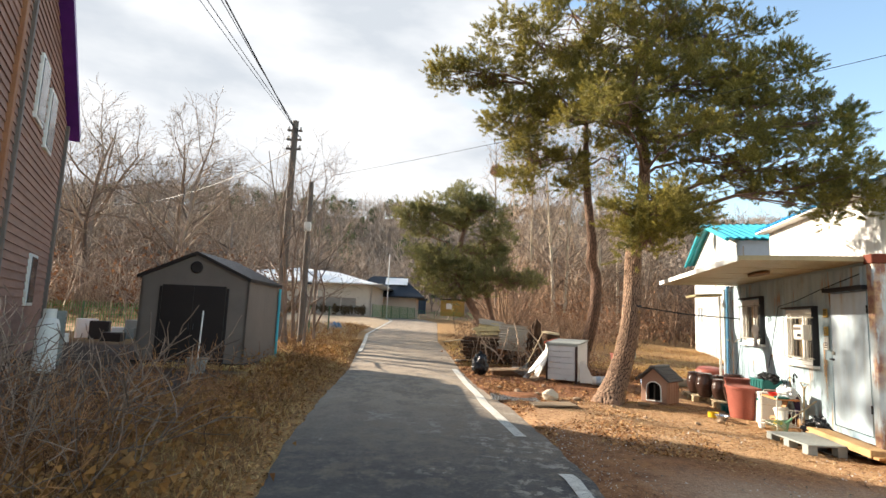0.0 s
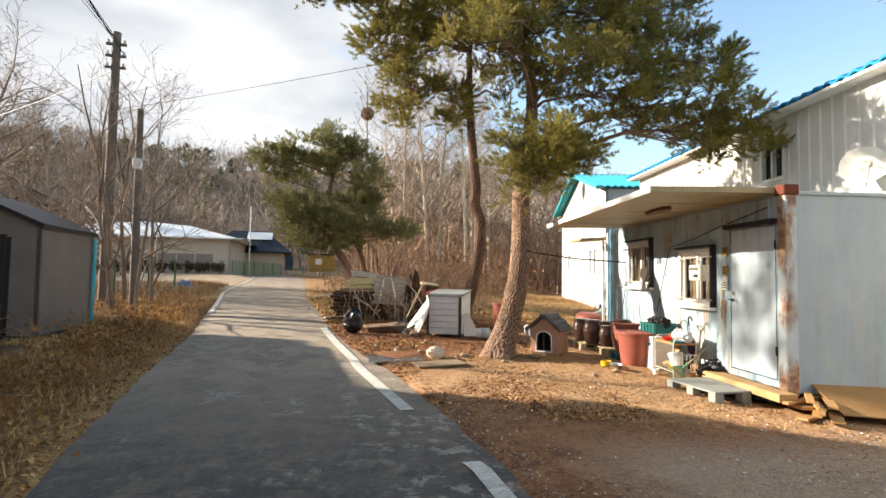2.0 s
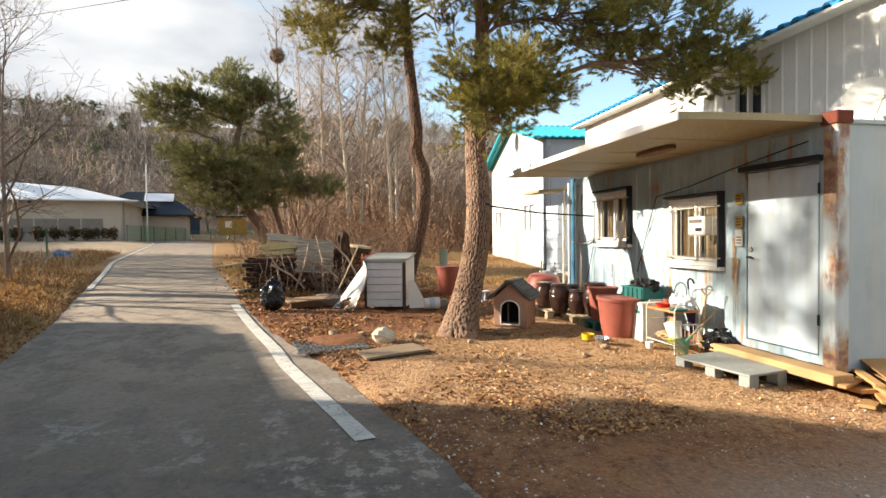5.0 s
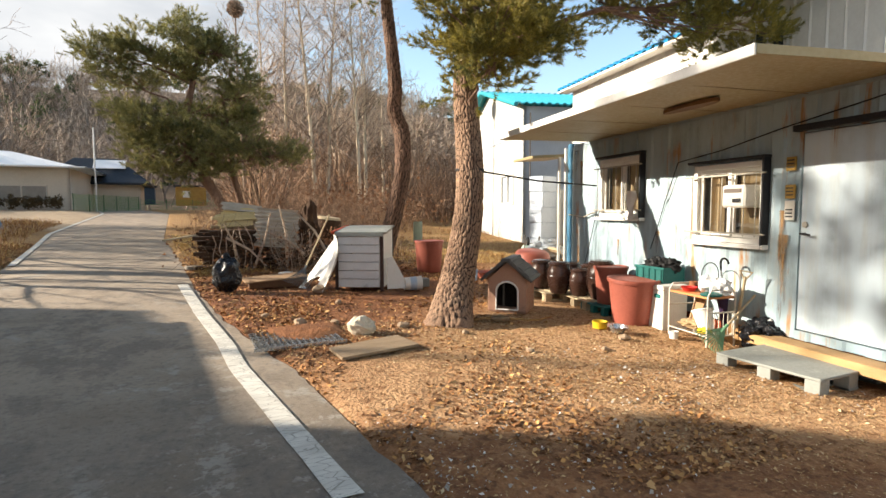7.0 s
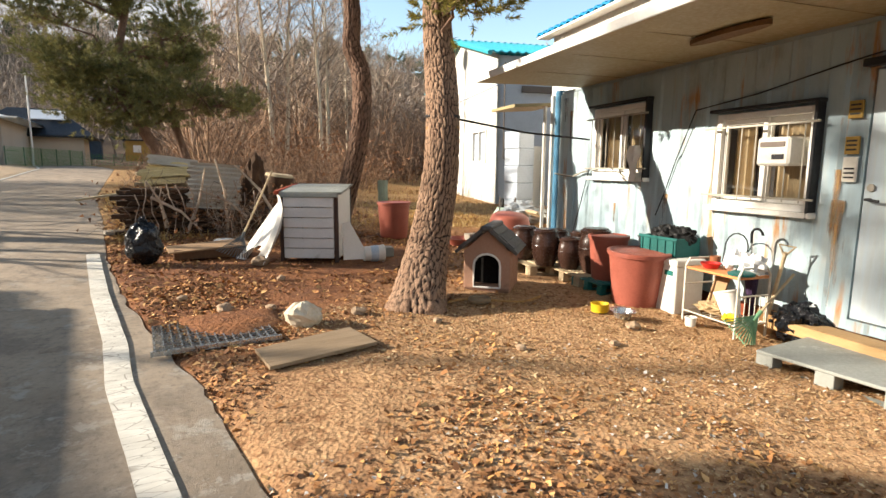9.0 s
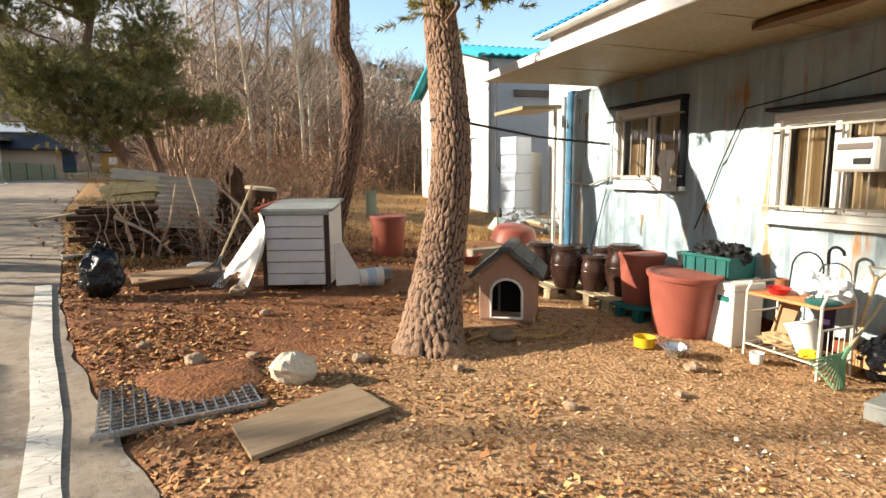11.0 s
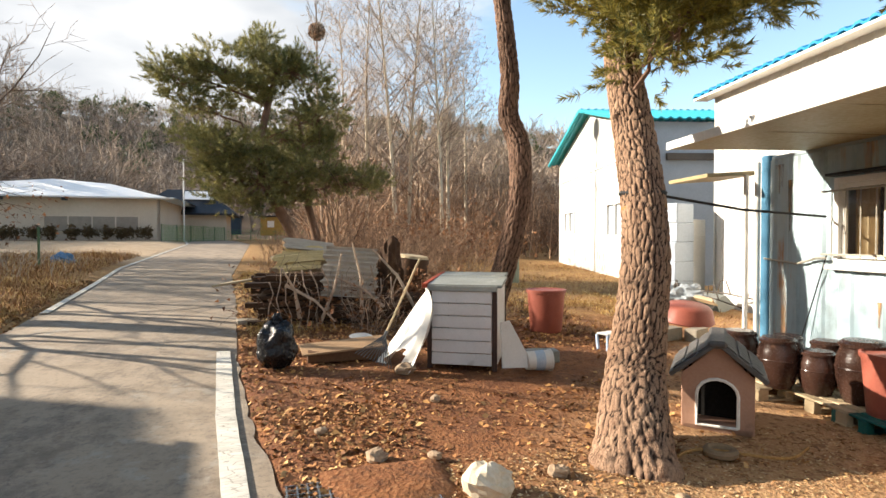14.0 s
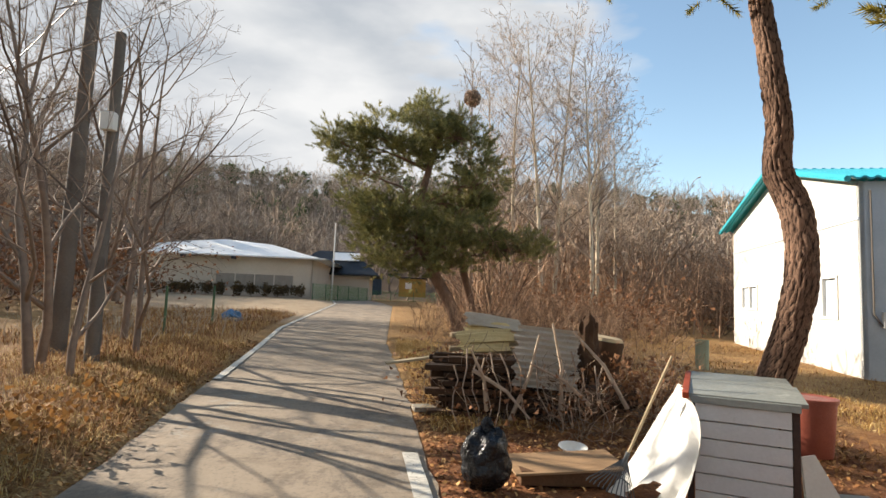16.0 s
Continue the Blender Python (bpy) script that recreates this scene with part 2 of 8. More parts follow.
def painted_steel(name, base, shade, rust="8a4a22", rust_at=0.60, streak=(9, 9, 0.55), amount=1.0, dirt=0.3):
    """Faded sheet-metal paint with rust that runs down."""
    n = Nodes(name)
    v, down = n.coords(True), n.coords(True, streak)
    a, b = n.noise(v, 0.9, 4.0), n.noise(down, 1.0, 6.0, 0.65)
    col = n.mix(n.span(a, 0.4, 0.62), srgb(base), srgb(shade))
    col = n.mix(n.op("MULTIPLY", n.span(b, 0.5, 0.7), 0.35), col, srgb("b9b29c"))
    grime = n.op("MULTIPLY", n.span(n.noise(n.coords(True, (3.2, 3.2, 0.5)), 1.3, 7.0, 0.7), 0.46, 0.66), n.span(n.noise(v, 7.0, 6.0, 0.7), 0.3, 0.62))
    col = n.mix(n.op("MULTIPLY", grime, dirt), col, srgb("6d706a"))
    spot = n.op("MULTIPLY", n.span(b, rust_at, rust_at + 0.07), n.span(n.noise(v, 0.8, 3.0), 0.47, 0.56))
    col = n.mix(n.op("MULTIPLY", spot, amount), col, n.mix(n.span(n.noise(v, 12.0), 0.4, 0.6), srgb(rust), srgb("a58258")))
    return n.done(col, n.span(b, 0.3, 0.7, 0.42, 0.68), 0.0, n.noise(v, 30.0), 0.06, 0.004)


M_GROUND, M_ASPHALT = ground_material(), asphalt_material()
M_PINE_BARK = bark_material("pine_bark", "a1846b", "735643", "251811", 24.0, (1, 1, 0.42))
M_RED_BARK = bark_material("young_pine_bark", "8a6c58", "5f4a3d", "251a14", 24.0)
M_NEEDLES = leaf_material("pine_needles", "4a5030", "aa9a48", 0.55, 0.3)
M_NEEDLES_FAR = leaf_material("far_pine_needles", "3a4632", "666c48", 0.6, 0.3)


def line_material():
    n = Nodes("road_paint")
    v = n.coords(True, (1.0, 2.6, 1.0))
    e = n.cells(v, 7.0, "DISTANCE_TO_EDGE")
    col = n.mix(n.span(n.noise(v, 3.0, 6.0), 0.4, 0.65), srgb("cfcabd"), srgb("b5afa2"))
    col = n.mix(n.op("MULTIPLY", n.span(e.outputs["Distance"], 0.035, 0.01), 0.75), col, srgb("7b756b"))
    col = n.mix(n.span(n.noise(v, 9.0, 7.0, 0.7), 0.62, 0.68), col, srgb("7f7a71"))
    return n.done(col, 0.75, 0.0, n.noise(v, 60.0), 0.2, 0.004)


M_LINE = line_material()
M_WALL_BLUE = painted_steel("pale_blue_steel", "a8bac0", "98acb4", "a5713f", 0.54, (6, 6, 0.7), 0.9, 0.6)
M_WALL_END = painted_steel("pale_grey_blue_steel", "a3b0b5", "96a5ac", rust_at=0.66)
M_WHITE_PANEL = worn("white_panel", "c8c6bf", "bab8b0", "a49e92", 0.8, 20.0, 0.5, stain=0.66, world_space=True)
M_WHITE_SHEET = worn("white_ribbed_sheet", "d8d6d0", "cbc8c1", "b5afa2", 0.8, 20.0, 0.5, stain=0.66, world_space=True)
M_GREY_AND_SHADED = worn("blue_grey_and_shaded_panel", "b3bcc6", "a2abb5", None, 0.8, 20.0, 0.5, world_space=True)
M_BLUE_ROOF = worn("blue_roof_sheet", "1c86b8", "1a78ab", "2f93bd", 1.5, 25.0, 0.4, metal=0.0, world_space=True)
M_TEAL_ROOF = worn("teal_roof_sheet", "3aa6b4", "3398a8", None, 1.5, 25.0, 0.42, world_space=True)
M_AWNING = worn("cream_panel", "a99a76", "998963", "7a6848", 1.2, 25.0, 0.55, stain=0.68, world_space=True)
M_RUST = worn("rust", "8f4526", "6b3320", "b0622f", 5.0, 60.0, 0.85, bump=0.5, world_space=True)
M_RUST_RED = worn("red_oxide_paint", "a5492b", "8a3c26", "5f2c1f", 4.0, 60.0, 0.75, world_space=True)
M_WOOD_SIDING = worn("brown_siding", "9c7868", "866454", "6b5144", 1.0, 30.0, 0.7, stretch=(1, 1, 6), world_space=True)
M_SIDING_TRIM = worn("orange_brown_timber", "a2714f", "8d5f42", None, 1.5, 30.0, 0.65, world_space=True)
M_PURPLE = worn("purple_roof_sheet", "5b2a86", "4d2376", None, 2.0, 30.0, 0.35, world_space=True)
M_CONCRETE = worn("concrete", "a39a8a", "8b8375", "6b655b", 1.5, 35.0, 0.9, bump=0.4, world_space=True)
M_POLE = worn("pole_concrete", "6f675f", "5f5750", "4a443d", 1.5, 35.0, 0.85, world_space=True)
M_SHED = worn("taupe_plastic", "776c63", "6a6058", None, 1.0, 60.0, 0.55)
M_SHED_DARK = worn("dark_brown_plastic", "2c2623", "25201e", None, 1.0, 60.0, 0.5)
M_HALL = worn("pale_render", "cfc4b2", "c0b4a1", "aa9c88", 0.3, 8.0, 0.85, world_space=True)
M_HALL_ROOF = worn("white_roof_sheet", "f2f1ee", "e6e4df", None, 0.3, 8.0, 0.5, world_space=True)
M_DARK_ROOF = worn("dark_tile", "2b3036", "23272c", None, 0.6, 12.0, 0.6, world_space=True)
M_GLASS = Nodes("window_glass").done(srgb("3b4146"), 0.06)
M_WHITE_FRAME = worn("white_frame", "e4e2dc", "d6d3ca", "b9b1a2", 3.0, 40.0, 0.45, stain=0.66)


def twig_material(name, c1, c2, c3):
    """Bark of many thin limbs, each of its own tone."""
    n = Nodes(name)
    r = n.add("ShaderNodeNewGeometry").outputs["Random Per Island"]
    col = n.mix(n.span(r, 0.0, 0.55), srgb(c3), srgb(c1))
    col = n.mix(n.span(r, 0.55, 1.0), col, srgb(c2))
    g = n.noise(n.coords(True), 9.0, 4.0)
    h = n.add("ShaderNodeHueSaturation")
    n.link(n.span(g, 0.3, 0.7, 0.8, 1.15), h.inputs["Value"])
    n.link(col, h.inputs["Color"])
    return n.done(h.outputs[0], 0.9)


M_BARE = twig_material("bare_branch", "a48f7c", "c6b39d", "67584c")
M_OAK = twig_material("dark_branch", "8b7868", "ab9680", "5d5046")
M_THICKET = twig_material("thicket_stem", "8f735c", "b8977a", "4c3b30")
M_SHRUB_BARK = twig_material("shrub_bark", "7d6b5d", "9c8775", "54473e")
M_BIRCH = worn("pale_branch", "cabda8", "a8977f", "70604f", 1.2, 20.0, 0.85, world_space=True)
M_BRUSH = twig_material("brown_brush", "a98c74", "ceb296", "5d4c40")
M_FAR_WOOD = twig_material("far_wood", "978778", "b3a393", "6d6056")


# ---- mesh helpers ----
class Shape:
    """Gathers vertices and faces for one mesh."""

    def __init__(self):
        self.v, self.f, self.weld = [], [], False

    def raw(self, verts, faces, m=None):
        k = len(self.v)
        self.v += [tuple(m @ Vector(p)) for p in verts] if m is not None else [tuple(p) for p in verts]
        self.f += [tuple(i + k for i in f) for f in faces]
        return self

    def box(self, size, m=None, bevel=0.0):
        """A box that stands on its base centre."""
        sx, sy, sz = size
        bm = bmesh.new()
        bmesh.ops.create_cube(bm, size=1.0)
        for p in bm.verts:
            p.co = Vector((p.co.x * sx, p.co.y * sy, (p.co.z + 0.5) * sz))
        if bevel:
            bmesh.ops.bevel(bm, geom=bm.edges[:], offset=bevel, segments=1, affect="EDGES", profile=0.5)
        bm.verts.index_update()
        self.raw([p.co.copy() for p in bm.verts], [[q.index for q in f.verts] for f in bm.faces], m)
        bm.free()
        return self

    def tube(self, points, radii, sides=8, m=None, caps=True):
        pts = [Vector(p) for p in points]
        if isinstance(radii, (int, float)):
            radii = [radii] * len(pts)
        verts, faces = [], []
        side = None
        for i, p in enumerate(pts):
            d = (pts[min(i + 1, len(pts) - 1)] - pts[max(i - 1, 0)]).normalized()
            if side is None:
                side = d.orthogonal().normalized()
            side = (side - d * side.dot(d)).normalized()
            up = d.cross(side)
            for k in range(sides):
                a = 2 * math.pi * k / sides
                verts.append(p + (side * math.cos(a) + up * math.sin(a)) * radii[i])
        for i in range(len(pts) - 1):
            for k in range(sides):
                a, b = i * sides + k, i * sides + (k + 1) % sides
                faces.append((a, b, b + sides, a + sides))
        if caps:
            faces.append(tuple(range(sides))[::-1])
            faces.append(tuple(range((len(pts) - 1) * sides, len(pts) * sides)))
        return self.raw(verts, faces, m)

    def lathe(self, profile, sides=24, m=None):
        """profile: (radius, height) from bottom to top; a radius of 0 closes it."""
        verts, faces, rings = [], [], []
        for r, z in profile:
            if r <= 1e-6:
                rings.append([len(verts)])
                verts.append((0, 0, z))
            else:
                rings.append(list(range(len(verts), len(verts) + sides)))
                verts += [(r * math.cos(2 * math.pi * k / sides), r * math.sin(2 * math.pi * k / sides), z) for k in range(sides)]
        for a, b in zip(rings, rings[1:]):
            for k in range(sides):
                j = (k + 1) % sides
                if len(a) == 1 and len(b) == 1:
                    continue
                if len(a) == 1:
                    faces.append((a[0], b[j], b[k]))
                elif len(b) == 1:
                    faces.append((a[k], a[j], b[0]))
                else:
                    faces.append((a[k], a[j], b[j], b[k]))
        return self.raw(verts, faces, m)

    def slab(self, outline, z0, z1, m=None):
        """A plate with that outline (x, y), between two heights."""
        n = len(outline)
        verts = [(x, y, z0) for x, y in outline] + [(x, y, z1) for x, y in outline]
        faces = [tuple(range(n))[::-1], tuple(range(n, 2 * n))] + [(i, (i + 1) % n, n + (i + 1) % n, n + i) for i in range(n)]
        return self.raw(verts, faces, m)

    def mesh(self, name, material, smooth=False):
        me = bpy.data.meshes.new(name)
        me.from_pydata(self.v, [], self.f)
        me.materials.append(material)
        if self.weld:
            bm = bmesh.new()
            bm.from_mesh(me)
            bmesh.ops.remove_doubles(bm, verts=bm.verts, dist=1e-5)
            bm.to_mesh(me)
            bm.free()
        if smooth:
            me.shade_smooth()
            me.set_sharp_from_angle(angle=radians(40))
        me.update()
        return me


def thing(name, label, category, m=None, group="", kind=""):
    ob = new(name)
    ob.empty_display_size = 0.2
    if m is not None:
        ob.matrix_world = m
    return tagged(ob, label, category, group, kind)


def part(name, shape, material, parent, label="", smooth=False, m=None):
    ob = new(name, shape.mesh(name, material, smooth) if isinstance(shape, Shape) else shape)
    ob.parent = parent
    if m is not None:
        ob.matrix_basis = m
    return tagged(ob, label)


def solid(name, shape, material, label, category, m=None, smooth=False, kind="", group=""):
    ob = new(name, shape.mesh(name, material, smooth) if isinstance(shape, Shape) else shape)
    if m is not None:
        ob.matrix_world = m
    return tagged(ob, label, category, group, kind)


def array_mesh(name, verts, faces, material, smooth=False):
    """A mesh from numpy arrays; all faces have the same number of corners."""
    me = bpy.data.meshes.new(name)
    n, k = faces.shape
    me.vertices.add(len(verts))
    me.vertices.foreach_set("co", np.ascontiguousarray(verts, dtype=np.float32).ravel())
    me.loops.add(n * k)
    me.loops.foreach_set("vertex_index", np.ascontiguousarray(faces, dtype=np.int32).ravel())
    me.polygons.add(n)
    me.polygons.foreach_set("loop_start", np.arange(0, n * k, k, dtype=np.int32))
    me.materials.append(material)
    me.update(calc_edges=True)
    if smooth:
        me.shade_smooth()
    return me


def lift(x, y):
    """The height of the ground without its small bumps."""
    z = 0.03 * (y - 5) if y > 5 else 0.012 * (y - 5)
    if y > 45:
        z = 1.2 + 0.3 * (1 - math.exp(-(y - 45) / 10))
    return z - 0.032 * min(max(x - 2, 0), 18)


def at(x, y, rz=0.0, dz=0.0, rx=0.0, ry=0.0):
    return pose(x, y, lift(x, y) + dz, rx, ry, rz)


def along(points, y):
    """x on a line given as (y, x) pairs."""
    return float(np.interp(y, [p[0] for p in points], [p[1] for p in points]))


# ---- ground and road ----
ROAD_L = [(-12, -1.3), (4.9, -1.54), (6.9, -1.82), (10, -2.05), (14, -2.25), (17, -2.58), (23, -3.2), (28, -3.8), (47, -4.3), (80, -9.0)]
ROAD_R = [(-12, 1.9), (5.4, 1.71), (6.9, 1.62), (9.8, 1.31), (11.1, 1.05), (12.5, 0.82), (14.5, 0.62), (18.5, 0.40), (25, -0.08), (47, -0.3), (80, -5.0)]


def hill(x, y):
    """The wooded rise that closes the view."""
    d = max(0.0, y - 88) / 150
    left = max(0.0, -x - 28) / 60 * min(1.0, max(0.0, y - 10) / 40)
    right = max(0.0, x - 32) / 90 * min(1.0, max(0.0, y - 5) / 40)
    return 46 * (1 - math.exp(-d * d * 2.2)) * (0.85 + 0.25 * math.sin(x * 0.013 + 1.3)) + 11 * (1 - math.exp(-left * left * 2)) + 8 * (1 - math.exp(-right * right))


def grade(lo, hi, near_lo, near_hi, step):
    """Coordinates that are dense between near_lo and near_hi and stretch towards lo and hi."""
    c = list(np.arange(near_lo, near_hi + 1e-6, step))
    s, v = step, near_hi
    while v < hi:
        s *= 1.22
        v += s
        c.append(v)
    s, v = step, near_lo
    while v > lo:
        s *= 1.22
        v -= s
        c.insert(0, v)
    return c


def ground_sheet():
    xs, ys = grade(-1500, 1500, -8.0, 9.0, 0.11), grade(-1200, 1800, 1.0, 19.0, 0.11)
    verts = np.zeros((len(ys), len(xs), 3))
    for j, y in enumerate(ys):
        l, r = along(ROAD_L, y), along(ROAD_R, y)
        for i, x in enumerate(xs):
            z = lift(x, y) + hill(x, y)
            d = max(l - x, x - r)                       # distance from the road's edge
            if -12 < y < 80:
                z -= 0.06 * min(max((0.10 - d) / 0.2, 0.0), 1.0) * 1.3
                if x < l:
                    z += 0.10 * min(max(d, 0.0), 1.5)
            if -14 < x < 20 and -2 < y < 40:
                k = min(max(d / 0.5, 0.0), 1.0)
                z += k * (0.030 * noise.noise((x * 0.9, y * 0.9, 0)) + 0.016 * noise.noise((x * 3.1, y * 3.1, 4)) + 0.009 * noise.noise((x * 8.0, y * 8.0, 9)))
            if 1.1 < x < 1.93 and 10.4 < y < 11.1:
                z -= 0.22                               # the pit under the drain grate
            verts[j, i] = (x, y, z)
    ny, nx = len(ys), len(xs)
    q = np.arange(ny * nx).reshape(ny, nx)
    faces = np.stack([q[:-1, :-1], q[:-1, 1:], q[1:, 1:], q[1:, :-1]], -1).reshape(-1, 4)
    return array_mesh("ground", verts.reshape(-1, 3), faces, M_GROUND, True)


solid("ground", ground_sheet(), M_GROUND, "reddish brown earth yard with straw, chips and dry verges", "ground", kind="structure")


def strip(edge_l, edge_r, y0, y1, step, dz, thick, rag=0.0):
    """A thin slab that lies on the ground between two lines."""
    s = Shape()
    ys = np.arange(y0, y1 + 1e-6, step)
    rows = []
    for y in ys:
        a = edge_l(y) + rag * noise.noise((y * 2.3, 1.0, 0)) + rag * 0.5 * noise.noise((y * 9, 2.0, 0))
        b = edge_r(y) + rag * noise.noise((y * 2.3, 7.0, 0)) + rag * 0.5 * noise.noise((y * 9, 9.0, 0))
        n = 7
        xs = [a + (b - a) * k / (n - 1) for k in range(n)]
        rows.append([(xs[0], y, lift(xs[0], y) + dz - thick)] + [(x, y, lift(x, y) + dz - (thick * 0.25 if k in (0, n - 1) else 0)) for k, x in enumerate(xs)] + [(xs[-1], y, lift(xs[-1], y) + dz - thick)])
    w = len(rows[0])
    verts = [p for r in rows for p in r]
    faces = [(j * w + i, j * w + i + 1, (j + 1) * w + i + 1, (j + 1) * w + i) for j in range(len(rows) - 1) for i in range(w - 1)]
    return s.raw(verts, faces)


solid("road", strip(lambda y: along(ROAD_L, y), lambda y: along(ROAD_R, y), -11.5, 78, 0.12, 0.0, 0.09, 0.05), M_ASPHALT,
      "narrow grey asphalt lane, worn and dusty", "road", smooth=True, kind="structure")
LINE_R = [(-6, 1.72), (5.8, 1.55), (6.05, 1.50), (7.6, 1.26), (9.96, 0.95), (10.84, 0.90), (12.5, 0.72), (14.8, 0.53)]
LINE_L = [(17, -2.42), (23, -3.04), (28, -3.62), (47, -4.1), (70, -7.4)]
for lo, hi in ((-2.0, 6.02), (7.58, 14.85)):
    solid("road_marking", strip(lambda y: along(LINE_R, y) - 0.155, lambda y: along(LINE_R, y), lo, hi, 0.06, 0.004, 0.004, 0.005), M_LINE,
          "cracked white line painted on the lane's edge", "road marking", kind="structure")
solid("road_marking", strip(lambda y: along(LINE_L, y) - 0.13, lambda y: along(LINE_L, y), 18.5, 66, 0.2, 0.004, 0.004, 0.008), M_LINE,
      "faded white line along the far verge", "road marking", kind="structure")


# ---- buildings ----
def frame_of(p0, p1, z=0.0):
    """A pose at p0 whose x axis runs to p1, with its y axis to the left of it; and the distance."""
    d = Vector((p1[0] - p0[0], p1[1] - p0[1]))
    return pose(p0[0], p0[1], z, 0, 0, math.degrees(math.atan2(d.y, d.x))), d.length


def wall_with_holes(length, height, thick, holes, ribs=None, z0=0.0):
    """A wall along x, its outer face at y = 0 and its body on the side of +y; holes: (x0, x1, z0, z1). ribs: (pitch, width, depth) of a pressed sheet."""
    s = Shape()
    s.weld = True
    cuts = sorted({0.0, length, *[h[0] for h in holes], *[h[1] for h in holes]})
    xs = set(cuts)
    if ribs:
        pitch, width, depth = ribs
        k = 0.0
        while k < length:
            for o in (0.0, 0.03, width - 0.03, width):
                if k + o < length:
                    xs.add(round(k + o, 4))
            k += pitch
    xs = sorted(xs)
    levels = sorted({z0, height, *[h[2] for h in holes], *[h[3] for h in holes]})

    def out(x):
        if not ribs:
            return 0.0
        o = x % pitch
        return -depth if 0.029 < o < width - 0.029 else 0.0

    for a, b in zip(xs, xs[1:]):
        for c, d in zip(levels, levels[1:]):
            mx, mz = (a + b) / 2, (c + d) / 2
            if any(h[0] < mx < h[1] and h[2] < mz < h[3] for h in holes):
                continue
            s.raw([(a, out(a + 1e-5), c), (b, out(b - 1e-5), c), (b, out(b - 1e-5), d), (a, out(a + 1e-5), d), (a, thick, c), (b, thick, c), (b, thick, d), (a, thick, d)],
                  [(0, 1, 2, 3), (5, 4, 7, 6)])
    for x0, x1, c, d in holes:
        s.raw([(x0, -0.01, c), (x1, -0.01, c), (x1, -0.01, d), (x0, -0.01, d), (x0, thick, c), (x1, thick, c), (x1, thick, d), (x0, thick, d)],
              [(0, 4, 5, 1), (1, 5, 6, 2), (2, 6, 7, 3), (3, 7, 4, 0)])
    s.raw([(0, 0, z0), (length, 0, z0), (length, 0, height), (0, 0, height), (0, thick, z0), (length, thick, z0), (length, thick, height), (0, thick, height)],
          [(0, 4, 5, 1), (3, 2, 6, 7), (0, 3, 7, 4), (1, 5, 6, 2)])
    return s


def ribbed_sheet(length, depth, z_low, z_high, pitch=0.25, wave=0.035, over=0.0):
    """A roof sheet: x along the eave, y up the slope."""
    s = Shape()
    n = int(length / pitch * 4)
    verts = []
    for i in range(n + 1):
        x = length * i / n
        up = wave if i % 4 in (1, 2) else 0.0
        verts += [(x, 0, z_low + up), (x, depth, z_high + up), (x, 0, z_low + up - 0.05), (x, depth, z_high + up - 0.05)]
    faces = []
    for i in range(n):
        a, b = 4 * i, 4 * i + 4
        faces += [(a, b, b + 1, a + 1), (a + 2, a + 3, b + 3, b + 2), (a, a + 2, b + 2, b), (a + 1, b + 1, b + 3, a + 3)]
    return s.raw(verts, faces)


# the container office: local x runs along its front from the far corner to the near one, local -y is out, towards the lane
C_NEAR, C_FAR = (5.865, 7.243), (6.885, 13.03)
CM, CL = frame_of(C_FAR, C_NEAR)


def front(d, out=0.0, z=0.0, rz=0.0, rx=0.0):
    """A pose at the container's front: d metres from the near corner, out metres in front."""
    return CM @ pose(CL - d, -out, z, rx, 0, rz)


W_NEAR, W_FAR = (CL - 2.64, CL - 1.57, 1.13, 2.04), (CL - 4.82, CL - 3.70, 1.39, 2.30)
DOOR = (CL - 1.17, CL - 0.19, 0.29, 2.27)
M_POST_RUST = painted_steel("rusting_post_paint", "bcc8cb", "b3bfc2", "7a4630", 0.44, (5, 5, 1.2), 0.9)
container = thing("container_office", "pale blue steel site container with rust streaks and barred windows", "container", CM)
part("front_wall", wall_with_holes(CL, 2.62, 0.06, [W_NEAR, W_FAR, DOOR], (0.36, 0.20, 0.018), 0.2), M_WALL_BLUE, container)
part("end_wall", wall_with_holes(2.9, 2.62, 0.06, [], (0.98, 0.012, -0.008), 0.16), M_WALL_END, container, m=pose(CL, 0.0, 0, 0, 0, 90))
part("end_wall", wall_with_holes(2.9, 2.62, 0.06, [], None, 0.16), M_WALL_END, container, m=pose(0, 2.9, 0, 0, 0, -90))
part("rear_wall", wall_with_holes(CL, 2.62, 0.06, [], None, 0.16), M_WALL_END, container, m=pose(CL, 2.96, 0, 0, 0, 180))
part("roof", Shape().box((CL + 0.06, 2.96, 0.05), pose(CL / 2, 1.48, 2.62), 0.01), M_WALL_END, container)
part("floor", Shape().box((CL - 0.14, 2.8, 0.10), pose(CL / 2, 1.48, 0.16)), M_RUST, container)
part("floor_beam", Shape().box((CL, 0.12, 0.15), pose(CL / 2, 0.07, 0.02)), M_RUST, container)
part("corner_post", Shape().box((0.16, 0.16, 2.56), pose(CL - 0.05, 0.05, 0.13), 0.012), M_POST_RUST, container, "pale corner post with broad rust runs")
part("corner_cap", Shape().box((0.2, 0.2, 0.13), pose(CL - 0.05, 0.05, 2.62), 0.01), worn("old_rust", "6b3524", "502a1e", "7d4a30", 5.0, 60.0, 0.85, bump=0.5), container)
part("corner_post", Shape().box((0.14, 0.14, 2.56), pose(0.03, 0.03, 0.13), 0.012), worn("blue_paint", "4d7f9c", "3f6f8c", None), container, "blue corner post")
awning = thing("awning", "flat cream sandwich-panel awning with a bent front edge", "awning", CM)
A0, A1 = 0.62, CL - 0.12
sag = Shape()
nseg = 26
